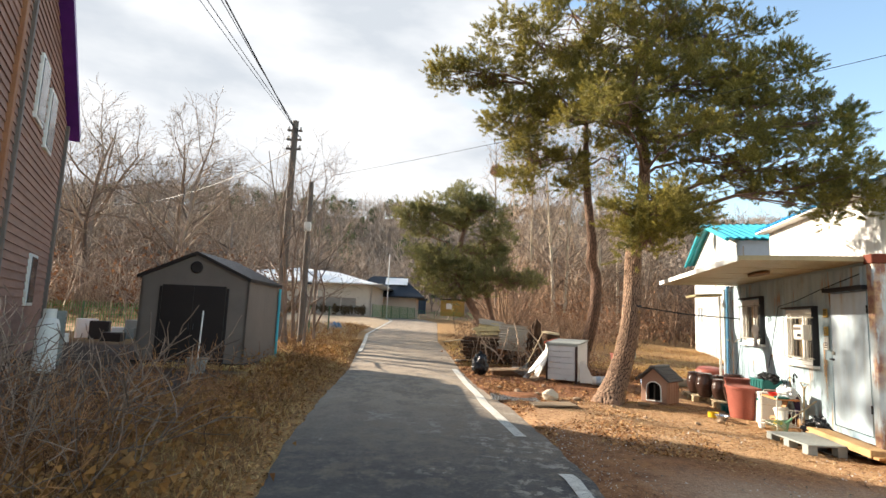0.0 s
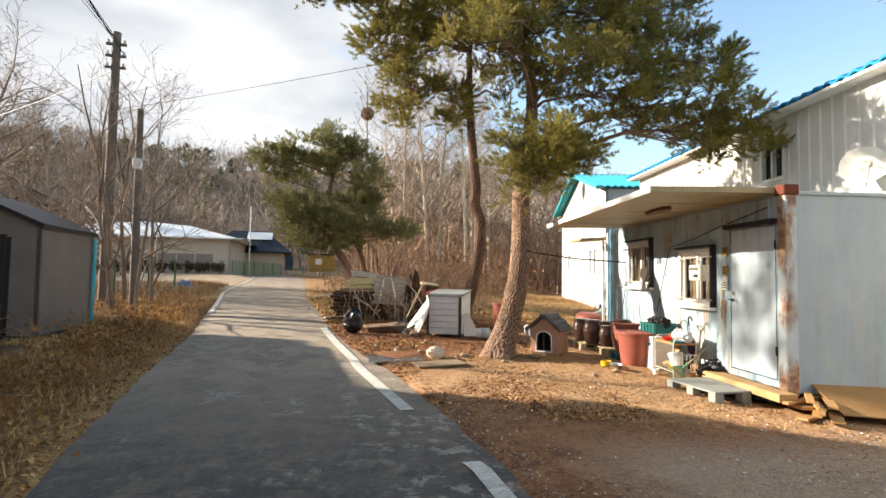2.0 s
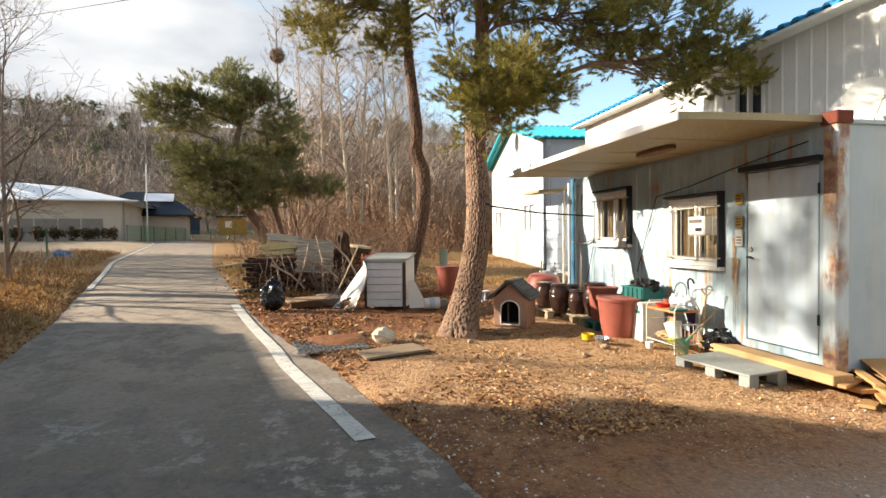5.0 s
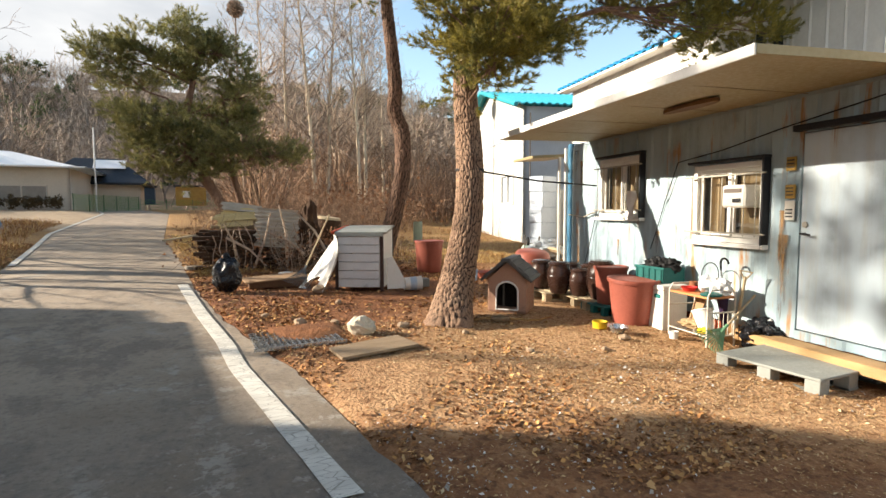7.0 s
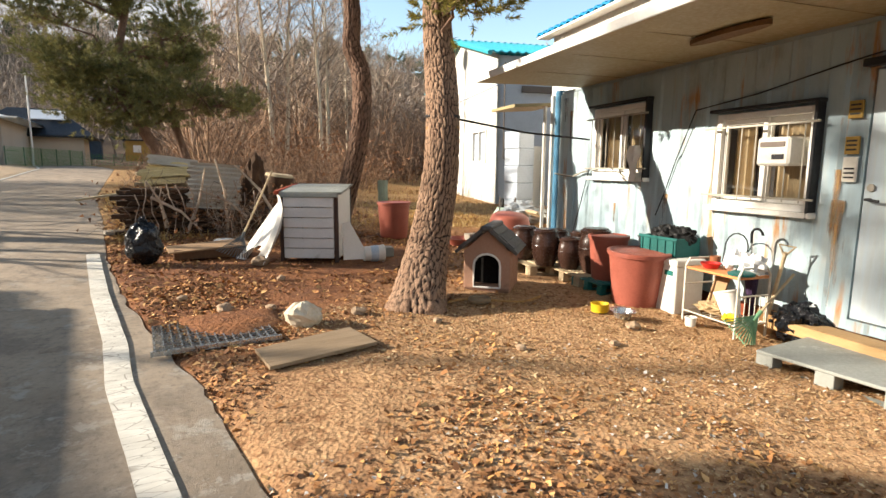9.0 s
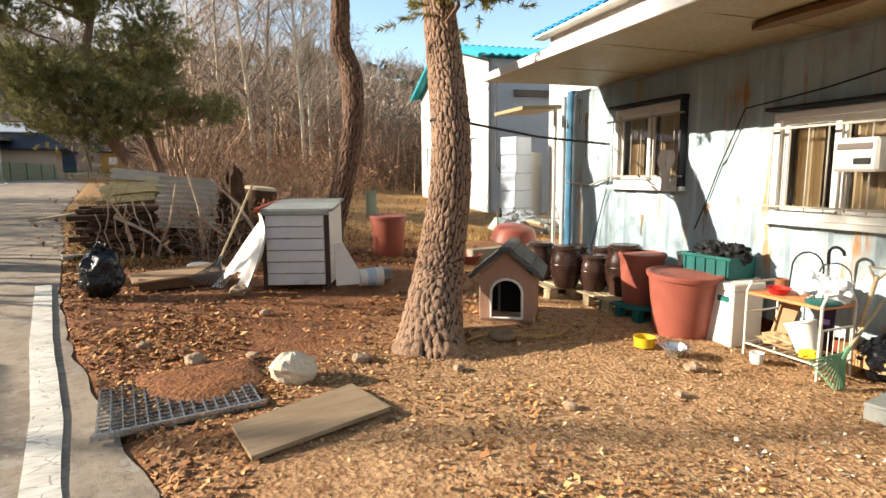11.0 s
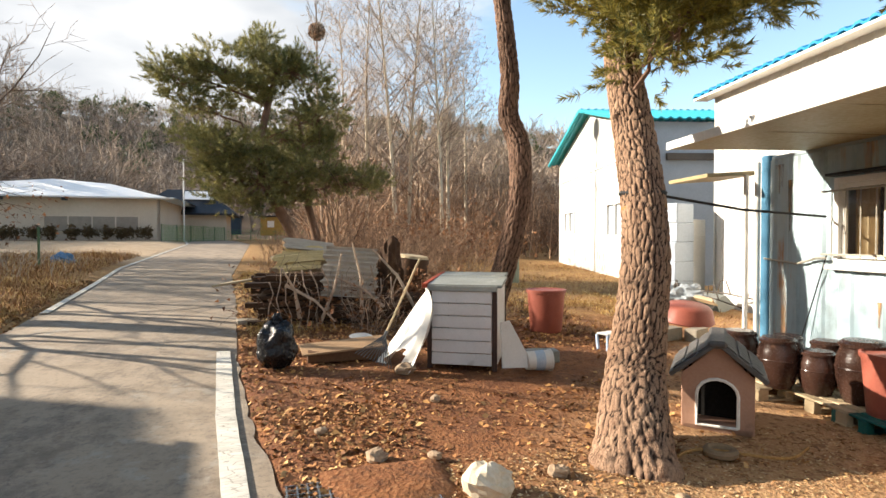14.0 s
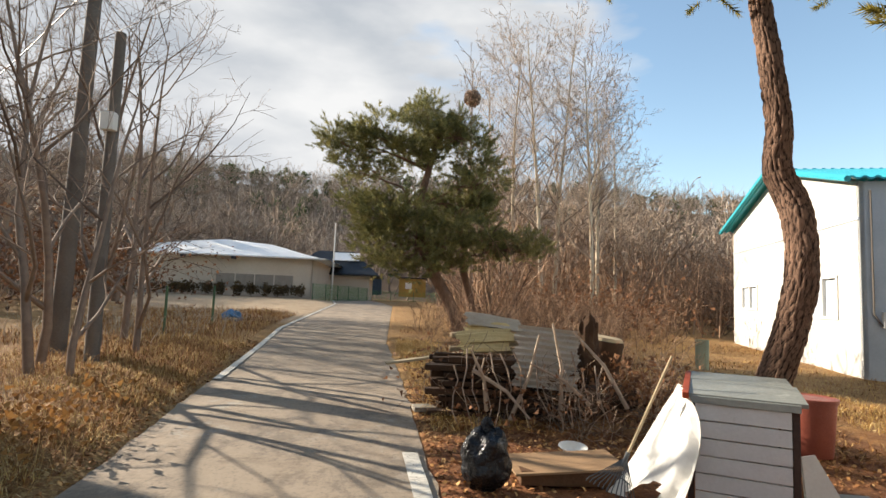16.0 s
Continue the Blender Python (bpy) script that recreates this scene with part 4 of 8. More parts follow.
v, f = rough_trunk(TRUNK_A, [0.30, 0.285, 0.26, 0.225, 0.205, 0.195, 0.19, 0.185, 0.18, 0.175, 0.165, 0.15, 0.135, 0.11, 0.08, 0.04], 150, 560, 22.0, 0.019, 0.08)
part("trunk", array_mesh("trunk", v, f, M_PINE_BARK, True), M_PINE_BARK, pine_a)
PADS_A1 = [(4.75, 12.1, 4.15, 0.95, 0.8, 0.6, 1.2), (4.5, 11.9, 3.5, 0.5, 0.45, 0.4, 0.45), (3.9, 11.5, 6.5, 1.1, 1.0, 0.6, 0.3), (5.0, 11.2, 6.0, 0.9, 0.9, 0.5, 0.25), (5.2, 12.5, 4.5, 0.8, 0.7, 0.45, 0.6),
           (6.6, 12.2, 5.7, 1.0, 1.0, 0.7, 0.8), (7.8, 11.8, 5.3, 1.1, 1.1, 0.75, 1.1), (8.6, 11.2, 4.7, 0.9, 0.8, 0.6, 0.8), (7.2, 12.4, 6.9, 1.2, 1.1, 0.8, 1.1)]
PADS_A2 = [(6.2, 13.0, 7.8, 1.3, 1.2, 0.8, 1.2), (4.5, 13.0, 7.5, 1.3, 1.1, 0.8, 1.2), (3.5, 12.8, 6.7, 1.0, 1.0, 0.7, 0.55), (5.4, 13.8, 9.4, 1.6, 1.4, 0.9, 1.4), (5.7, 13.4, 6.3, 1.0, 0.8, 0.5, 0.6),
           (8.0, 13.2, 8.0, 1.2, 1.0, 0.8, 1.0), (6.3, 14.0, 5.2, 0.7, 0.8, 0.5, 0.35), (8.6, 12.2, 6.6, 0.9, 0.9, 0.7, 0.7), (7.4, 13.8, 9.6, 1.5, 1.2, 0.8, 1.1), (6.0, 14.0, 10.8, 1.8, 1.4, 0.8, 1.1)]
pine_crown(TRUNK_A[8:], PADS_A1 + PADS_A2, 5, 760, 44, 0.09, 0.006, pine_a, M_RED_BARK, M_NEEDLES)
pine_b = thing("pine_tree", "slender red-barked pine with a high ragged crown", "tree")
v, f = rough_trunk(TRUNK_B, [0.20, 0.185, 0.165, 0.15, 0.142, 0.138, 0.137, 0.14, 0.132, 0.118, 0.108, 0.10, 0.085, 0.06, 0.04], 90, 380, 20.0, 0.018, 0.05)
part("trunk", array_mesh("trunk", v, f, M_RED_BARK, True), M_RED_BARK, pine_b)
PADS_B = [(2.2, 14.2, 5.95, 0.7, 0.6, 0.75, 0.8), (2.0, 14.4, 7.2, 1.0, 0.9, 0.8, 1.0), (0.3, 14.6, 8.6, 0.9, 0.8, 0.4, 0.6), (3.1, 14.6, 7.9, 1.2, 1.1, 0.9, 1.2), (4.6, 15.0, 8.8, 1.4, 1.2, 0.9, 1.2),
          (3.2, 14.2, 5.9, 0.5, 0.5, 0.8, 0.4), (4.9, 14.6, 6.2, 0.6, 0.6, 0.7, 0.4), (2.4, 14.6, 9.5, 1.4, 1.2, 0.9, 1.2), (3.6, 15.0, 10.6, 1.8, 1.3, 0.8, 1.1), (1.2, 14.6, 8.6, 0.8, 0.8, 0.5, 0.6)]
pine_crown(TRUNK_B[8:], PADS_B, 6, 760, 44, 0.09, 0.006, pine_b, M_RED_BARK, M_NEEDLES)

# the bushy pine further up the lane
M_NEEDLES_MID = leaf_material("green_pine_needles", "576040", "9f955c", 0.6, 0.35)
TRUNK_C = [(2.3, 26.1, 0.5), (1.85, 26.0, 1.6), (1.2, 26.0, 2.7), (0.85, 26.0, 3.45), (0.7, 26.0, 4.7), (0.95, 26.0, 5.8), (1.2, 26.0, 6.9)]
pine_c = thing("pine_tree", "broad dark green pine leaning over the lane", "tree")
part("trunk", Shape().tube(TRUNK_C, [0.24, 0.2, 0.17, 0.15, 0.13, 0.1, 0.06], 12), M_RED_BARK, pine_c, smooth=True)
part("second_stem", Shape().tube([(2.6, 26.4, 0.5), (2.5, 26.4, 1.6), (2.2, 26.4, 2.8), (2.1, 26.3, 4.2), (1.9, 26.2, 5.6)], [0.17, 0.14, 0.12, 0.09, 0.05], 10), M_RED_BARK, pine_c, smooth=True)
PADS_C1 = [(-1.7, 25.8, 6.5, 0.73, 0.7, 0.45, 0.6), (-1.1, 26.2, 5.8, 0.82, 0.8, 0.40, 0.6), (-0.2, 25.7, 6.8, 1.0, 0.9, 0.5, 0.9), (1.0, 26.2, 7.4, 1.0, 0.9, 0.65, 1.0), (1.9, 25.8, 6.8, 0.9, 0.9, 0.65, 0.9), (0.9, 26.3, 6.4, 1.1, 0.9, 0.4, 0.6), (2.5, 26.2, 5.5, 0.75, 0.9, 0.9, 0.9)]
PADS_C2 = [(2.0, 26.5, 4.7, 1.1, 0.9, 0.8, 1.1), (0.0, 25.6, 4.4, 1.0, 0.9, 0.6, 0.9), (-0.4, 26.0, 3.4, 0.8, 0.9, 0.8, 0.9), (0.7, 25.4, 3.4, 1.0, 0.8, 0.9, 1.0), (1.8, 25.7, 3.6, 0.9, 0.9, 0.75, 0.9), (2.9, 26.3, 4.0, 0.75, 0.9, 0.5, 0.6), (3.9, 26.0, 3.5, 0.95, 0.8, 0.42, 0.6), (-0.9, 26.1, 4.7, 0.65, 0.8, 0.5, 0.5)]
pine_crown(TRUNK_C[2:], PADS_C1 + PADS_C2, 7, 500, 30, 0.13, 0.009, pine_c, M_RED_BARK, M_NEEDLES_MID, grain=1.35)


# ---- woods and distance ----
def spots(rng, n, x0, x1, y0, y1, keep=lambda x, y: True, dz=0.0):
    out = []
    while len(out) < n:
        x, y = x0 + (x1 - x0) * rng.random(), y0 + (y1 - y0) * rng.random()
        if keep(x, y):
            out.append((x, y, lift(x, y) + hill(x, y) + dz))
    return out


def clear(x, y):
    """Not on the lane, the car park, the buildings or the yard."""
    if along(ROAD_L, y) - 1.2 < x < along(ROAD_R, y) + 1.8:
        return False
    if -26 < x < 0 and 24 < y < 66:
        return False
    if x < 4 and y < 24:
        return False
    if x > 6 and y < 36 and x < 26 and y < 36 - 0.35 * (x - 12):
        return x < 11 and y > 29
    return True


rw = np.random.default_rng(21)
BARE = "tall bare winter tree with pale branches"
for x, y, h, r, sd in ((10.5, 38.0, 15.4, 0.13, 1), (8.05, 39.5, 17.0, 0.15, 2), (9.0, 40.5, 16.5, 0.14, 3), (6.75, 41.5, 16.0, 0.14, 4), (11.7, 40.5, 14.0, 0.12, 5), (12.4, 42.5, 14.5, 0.12, 7), (14.2, 44.0, 13.5, 0.12, 9), (5.6, 43.0, 15.0, 0.13, 10)):
    bare_tree(x, y, h, r, sd, M_BIRCH, BARE, 48, (38, 10, 6), 3, 0.24, wob=0.11, stem_wob=0.022, shrink=0.33, thin=0.38, fine=0.0085, twigs=M_BARE)
nest_tree, nest_v = bare_tree(3.35, 33.0, 11.9, 0.11, 8, M_OAK, "thin bare tree that carries a round bird nest", 36, (14, 5, 4), 3, 0.6, wob=0.09, stem_wob=0.02, shrink=0.2, fine=0.008)
for x, y, h, r, sd in ((-21.0, 31.5, 12.6, 0.3, 11), (-16.6, 32.5, 12.0, 0.28, 12), (-25.0, 36.0, 12.0, 0.28, 13), (-13.8, 37.5, 9.5, 0.22, 14), (-18.8, 36.0, 11.5, 0.26, 24)):
    bare_tree(x, y, h, r, sd, M_OAK, "spreading bare oak behind the shed", 46, (15, 10, 7), 3, 0.16, wob=0.13, shrink=0.5, thin=0.5, fine=0.010)
for x, y, h, r, sd in ((-21.0, 60.5, 13.0, 0.3, 25), (-26.0, 63.0, 13.5, 0.3, 26), (-16.0, 66.0, 11.5, 0.26, 27), (-31.0, 62.0, 14.0, 0.3, 28)):
    bare_tree(x, y, h, r, sd, M_OAK, "dark bare tree behind the hall", 46, (14, 8, 6), 3, 0.16, wob=0.13, shrink=0.5, thin=0.5, fine=0.016)
for x, y, h, r, sd in ((-4.75, 17.3, 6.2, 0.075, 15), (-4.2, 17.2, 5.4, 0.06, 16), (-5.2, 18.1, 6.8, 0.08, 17), (-5.3, 20.0, 7.2, 0.085, 18), (-4.5, 19.7, 6.4, 0.07, 19), (-5.5, 21.3, 7.2, 0.085, 20)):
    bare_tree(x, y, h, r, sd, M_SHRUB_BARK, "thin bare shrub tree beside the utility poles", 44, (8, 5, 4), 3, 0.12, wob=0.17, stem_wob=0.07, shrink=0.5, fine=0.0045)
many_trees("thicket", spots(rw, 330, 3.0, 30.0, 26.0, 54.0, lambda x, y: clear(x, y) and (0.465 * x + 0.885 * y > 36.5 or x < 5.5)), 31, M_THICKET, "dense brown leafless thicket", "thicket", (2.5, 5.6), 0.016, 34, (6, 4), 2, first=0.1, wob=0.12, sides=(3, 3, 3), shrink=0.6)
many_trees("thicket", spots(rw, 190, 4.5, 13.0, 26.0, 39.0, lambda x, y: clear(x, y) and 0.465 * x + 0.885 * y < 37), 38, M_THICKET, "waist-high brown brush before the wood", "thicket", (0.8, 1.9), 0.013, 42, (7, 5), 2, first=0.05, wob=0.16, sides=(3, 3, 3), shrink=0.6)
many_trees("thicket", spots(rw, 200, 0.9, 8.0, 18.5, 30.0, lambda x, y: x > along(ROAD_R, y) + 1.0 and (x < 5.5 or y > 26)), 32, M_THICKET, "low tangle of dry brushwood by the lane", "thicket", (0.6, 1.5), 0.011, 40, (7, 5), 2, first=0.05, wob=0.16, sides=(3, 3, 3), shrink=0.6)
many_trees("woods", spots(rw, 230, 4.0, 80.0, 40.0, 85.0, clear), 33, M_BARE, "bare brown woodland", "woods", (7.0, 12.0), 0.015, 34, (8, 4, 2), 3, first=0.25, wob=0.09, sides=(4, 3, 3, 3), shrink=0.42)
many_trees("woods", spots(rw, 200, -75.0, -14.0, 38.0, 92.0, clear), 34, M_OAK, "bare brown woodland", "woods", (8.0, 13.0), 0.015, 36, (8, 4, 2), 3, first=0.22, wob=0.1, sides=(4, 3, 3, 3), shrink=0.45)
many_trees("thicket", spots(rw, 260, -45.0, -10.0, 26.0, 46.0, lambda x, y: clear(x, y) or x < -14 and y < 44), 35, M_BARE, "dense brown leafless thicket", "thicket", (2.5, 5.0), 0.016, 36, (6, 4), 2, first=0.1, wob=0.12, sides=(3, 3, 3), shrink=0.6)
many_trees("woods", spots(rw, 1150, -140.0, 140.0, 84.0, 215.0), 36, M_FAR_WOOD, "far bare woodland on the hillside", "woods", (8.5, 13.5), 0.020, 38, (5, 2), 2, first=0.25, wob=0.1, sides=(3, 3, 3), shrink=0.5)


def far_pines(n, x0, x1, y0, y1, seed):
    """Dark crowns on the hillside: each is a cloud of needle blades."""
    rng = np.random.default_rng(seed)
    pts, dirs = [], []
    for x, y, z in spots(rng, n, x0, x1, y0, y1, lambda x, y: y > 84):
        h = 5 + 4 * rng.random()
        for k in range(55):
            u = rng.normal(0, 1, 3)
            u /= np.linalg.norm(u)
            pts.append((x + u[0] * 1.7 * (0.4 + 0.9 * rng.random()), y + u[1] * 1.7, z + h * 0.62 + u[2] * h * 0.4 * (0.5 + 0.6 * rng.random())))
            dirs.append((u[0], u[1], abs(u[2])))
    v, f = tufts(np.array(pts), np.array(dirs), rng, 4, 1.1, 0.32)
    return tagged(new("pine_woods", array_mesh("pine_woods", v, f, M_NEEDLES_FAR)), "dark evergreen woods on the far hillside", "woods", kind="stuff")


far_pines(230, -120, 160, 110, 240, 41)


def far_canopy(n, x0, x1, y0, y1, seed, keep=lambda x, y: True):
    """Leafless crowns of the hillside: clouds of fine upright twigs."""
    rng = np.random.default_rng(seed)
    base = np.repeat(np.array(spots(rng, n, x0, x1, y0, y1, keep)), 34, 0)
    u = rng.normal(0, 1, base.shape)
    u /= np.linalg.norm(u, axis=1, keepdims=True)
    p = base + u * np.array((2.6, 2.6, 3.0)) * rng.random((len(u), 1)) ** 0.4 + np.array((0, 0, 6.2))
    v, f = tufts(p, np.tile((0, 0, 1.2), (len(p), 1)) + u * 0.4, rng, 3, 1.7, 0.05)
    return tagged(new("woods", array_mesh("woods", v, f, M_FAR_WOOD)), "hazy leafless crowns of the hillside woods", "woods", kind="stuff")


far_canopy(1500, -140, 140, 84, 200, 43)
far_canopy(420, -80, -16, 50, 86, 44, clear)
far_canopy(380, 6, 80, 50, 86, 45, clear)


def leaf_cloud(name, centres, seed, per, size, radius, material, label, category):
    """Loose dry leaves that hang in thickets."""
    rng = np.random.default_rng(seed)
    c = np.repeat(np.array(centres), per, 0)
    p = c + rng.normal(0, 1, c.shape) * np.array(radius)
    v, f = tufts(p, rng.normal(0, 1, p.shape), rng, 1, size, size * 0.4)
    return tagged(new(name, array_mesh(name, v, f, material)), label, category, kind="stuff")


M_DRY_LEAF = leaf_material("dry_leaves", "5c4130", "916646", 0.8, 0.25)
leaf_cloud("dry_foliage", [(x, y, z + 2.0) for x, y, z in spots(rw, 90, -40, -12, 27, 44)], 51, 130, 0.20, (1.3, 1.3, 1.0), M_DRY_LEAF, "withered brown oak leaves on the thicket", "foliage")
leaf_cloud("dry_foliage", [(x, y, lift(x, y) + 0.35) for x, y in zip(0.9 + 3.4 * rw.random(60), 15.6 + 3.4 * rw.random(60))], 53, 60, 0.07, (0.35, 0.35, 0.22), M_DRY_LEAF, "withered leaves caught in the brushwood", "foliage")
leaf_cloud("dry_foliage", [(x, y, z + 0.9) for x, y, z in spots(rw, 60, 4, 26, 27, 48, clear)], 52, 110, 0.15, (1.2, 1.2, 0.7), M_DRY_LEAF, "withered brown leaves in the thicket", "foliage")

ringv = [Vector(nest_v[36 + k]) for k in range(6)]
nest_at = sum(ringv, Vector()) / 6
nest = Shape()
rn = np.random.default_rng(3)
for k in range(160):
    a = rn.normal(0, 1, 3)
    a /= np.linalg.norm(a)
    b = np.cross(a, rn.normal(0, 1, 3))
    b /= np.linalg.norm(b)
    c = a * 0.27 * np.array((1, 1, 1.1))
    nest.tube([c - b * 0.28, c + b * 0.28], [0.018, 0.012], 3, caps=False)
nest.lathe([(0, -0.26), (0.2, -0.17), (0.26, 0), (0.2, 0.17), (0, 0.24)], 10)
solid("bird_nest", nest, M_BRUSH, "dark round nest of twigs high in a bare tree", "nest", nest_tree.matrix_basis @ pose(*nest_at))

# far things by the bend
solid("flag_pole", Shape().tube([(0, 0, -0.3), (0, 0, 6.4)], [0.07, 0.05], 8), M_WHITE_FRAME, "slim pale metal pole beside the hall", "pole", at(-5.4, 54.6))
M_GREEN_FENCE = worn("green_mesh", "4f8f4a", "3f7d3f", None, 1.0, 20.0, 0.6)
M_POST_GREEN = worn("green_post_paint", "566f50", "485f44", None, 3.0, 30.0, 0.55)


def mesh_fence(p0, p1, height, label, gap=2.0, step=0.12):
    m, ln = frame_of(p0, p1, lift(*p0))
    fence = thing("fence", label, "fence", m)
    n = max(1, int(ln / gap))
    for i in range(n + 1):
        part("post", Shape().tube([(ln * i / n, 0, -0.2), (ln * i / n, 0, height + 0.05)], 0.03, 6), M_POST_GREEN, fence)
    for i in range(n):
        s = Shape()
        a, b = ln * i / n, ln * (i + 1) / n
        k = a
        while k < b:
            s.box((0.012, 0.012, height), pose(k, 0, 0.03))
            k += step
        z = 0.05
        while z < height:
            s.box((b - a, 0.012, 0.012), pose((a + b) / 2, 0.01, z))
            z += 0.25
        part("wire_panel", s, M_GREEN_FENCE, fence)
    return fence


mesh_fence((-6.3, 50.5), (-3.0, 62.0), 1.3, "green wire-mesh fence by the bend")
mesh_fence((-3.0, 62.0), (6.0, 66.0), 1.0, "low green wire-mesh fence at the end")
mesh_fence((-15.5, 20.4), (-9.9, 18.6), 1.2, "green wire-mesh fence behind the shed")
hanok = thing("tiled_house", "dark tiled house behind the hall with a solar panel", "house", at(-7.0, 63.0))
part("wall", Shape().box((7.0, 6.0, 2.6), pose(0.6, 3, 0)), M_HALL, hanok)
part("roof", Shape().raw([(-4, -0.8, 2.5), (5, -0.8, 2.5), (5, 6.8, 2.5), (-4, 6.8, 2.5), (-1.4, 3, 4.9), (2.2, 3, 4.9), (-4, -0.8, 2.35), (5, -0.8, 2.35), (5, 6.8, 2.35), (-4, 6.8, 2.35)],
     [(0, 1, 5, 4), (1, 2, 5), (2, 3, 4, 5), (3, 0, 4), (0, 6, 7, 1), (1, 7, 8, 2), (9, 8, 7, 6)]), M_DARK_ROOF, hanok)
part("solar_panel", Shape().box((2.6, 1.5, 0.08), pose(1.6, 1.7, 4.25, 33, 0, 0)), M_HALL_ROOF, hanok, "pale tilted panel")
hut = thing("hut", "small dark blue hut at the end of the lane", "hut", at(-3.8, 74.0, 0, 0.6))
part("wall", Shape().box((3.4, 2.5, 1.9), pose(0, 0, 0)), worn("navy_sheet", "3b4b5c", "334250", None), hut)
part("roof", Shape().box((3.8, 2.9, 0.15), pose(0, 0, 1.9)), M_DARK_ROOF, hut)
cabin = thing("cabin", "small yellow cabin at the wood's edge", "hut", at(1.6, 80.0, 0, 0.5))
part("wall", Shape().box((3.4, 2.5, 2.3)), worn("ochre_sheet", "a88b4a", "97793f", None), cabin)
part("window", Shape().box((0.8, 0.06, 0.8), pose(-0.5, -1.26, 1.0)), M_WHITE_FRAME, cabin)
part("roof", Shape().box((3.8, 2.9, 0.15), pose(0, 0, 2.3)), M_DARK_ROOF, cabin)
# details of the long hall
for x in (3.6, 7.6, 11.4):
    lamp = part("lamp", Shape().box((0.25, 0.5, 0.2), pose(x, -1.1, 2.75)), M_DARK_ROOF, longhall)
wide = part("window", Shape().box((6.0, 0.12, 1.2), pose(LL - 4.4, -0.05, 0.55)), M_HALL, longhall)
for k in range(4):
    part("pane", Shape().box((1.4, 0.06, 1.05), pose(LL - 6.65 + 1.5 * k, -0.12, 0.62)), worn("dull_glass", "9a9286", "8b8378", None, rough=0.3), wide)
part("plinth", Shape().box((LL + 0.2, 0.5, 0.4), pose(LL / 2, -0.2, -0.45)), M_CONCRETE, longhall)
M_SHRUB = leaf_material("winter_shrub", "4a4030", "6d5a3c", 0.8, 0.2)
rs = np.random.default_rng(9)
for k in range(13):
    x = -21.5 + k * 1.15 + 0.25 * rs.random()
    y = 51.6 + 0.4 * rs.random()
    shrub = thing("shrub", "small clipped dull-brown shrub before the hall", "shrub", at(x, y), group="hall shrubs")
    part("stem", Shape().tube([(0, 0, -0.1), (0, 0, 0.5)], [0.05, 0.03], 5), M_BARE, shrub)
    u = rs.normal(0, 1, (260, 3))
    u /= np.linalg.norm(u, axis=1, keepdims=True)
    v, f = tufts(u * np.array((0.5, 0.5, 0.4)) * (rs.random((260, 1)) ** 0.4) * (1 + 0.4 * np.sin(u[:, :1] * 5 + k)) + np.array((0, 0, 0.72)), u, rs, 2, 0.2, 0.05)
    part("foliage", array_mesh("foliage", v, f, M_SHRUB), M_SHRUB, shrub)

# ---- poles and wires ----
M_CABLE = worn("black_cable", "222222", "1a1a1a", None, rough=0.6)


def utility_pole(x, y, height, r, arms, label, lean=0.0):
    p = thing("utility_pole", label, "pole", at(x, y, 0, 0, 0, lean))
    part("shaft", Shape().tube([(0, 0, -0.4), (0, 0, height)], [r, r * 0.72], 12), M_POLE, p, smooth=True)
    for z in arms:
        part("crossarm", Shape().box((0.55, 0.06, 0.07), pose(0, -0.02, z)), M_POLE, p)
        for sx in (-0.22, 0.22):
            part("insulator", Shape().lathe([(0.03, 0), (0.05, 0.03), (0.03, 0.06), (0.045, 0.09), (0, 0.12)], 8, pose(sx, -0.02, z + 0.07)), M_WHITE_FRAME, p)
    return p


utility_pole(-5.70, 19.4, 8.2, 0.155, (7.8, 7.45, 7.1), "tall grey concrete utility pole with short crossarms", 0.3)
second = utility_pole(-4.68, 18.6, 5.75, 0.12, (), "shorter weathered pole with a small meter box", -0.3)
part("meter_box", Shape().box((0.22, 0.16, 0.3), pose(0.02, -0.17, 4.0), 0.01), M_WHITE_FRAME, second)


def wire(a, b, sag, r=0.012, label="thin black overhead wire"):
    pts = []
    for i in range(25):
        f = i / 24
        q = Vector(a).lerp(Vector(b), f)
        q.z -= sag * 4 * f * (1 - f)
        pts.append(q)
    return solid("overhead_wire", Shape().tube(pts, r, 4, caps=False), M_CABLE, label, "wire", group="overhead wires")


wire((-5.80, 19.4, 8.5), (-5.6, -20, 10.4), 0.5, 0.008)
wire((-5.70, 19.4, 8.45), (-4.9, -20, 10.3), 0.5, 0.010)
wire((-5.55, 19.4, 8.25), (-3.4, -20, 10.2), 0.45, 0.010)
wire((-5.50, 19.4, 8.05), (-2.6, -20, 10.0), 0.45, 0.018, "thick black overhead cable")
wire((-5.70, 19.4, 7.5), (-24.0, 36.0, 8.4), 0.9, 0.014)
wire((-5.65, 19.4, 6.3), (9.3, 8.0, 6.75), 0.15, 0.006)

# ---- container details ----
M_BLACK_FRAME = worn("black_steel", "2a2a2c", "222224", "4a3a30", 4.0, 50.0, 0.6)
M_BAR = worn("pale_bar_paint", "aba698", "979285", "8a6a4a", 5.0, 50.0, 0.5, stain=0.66)
M_CURTAIN = worn("beige_curtain", "b8a582", "9f8c6c", None, 2.0, 30.0, 0.9, stretch=(9, 9, 0.3))
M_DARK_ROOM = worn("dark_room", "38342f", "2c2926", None)


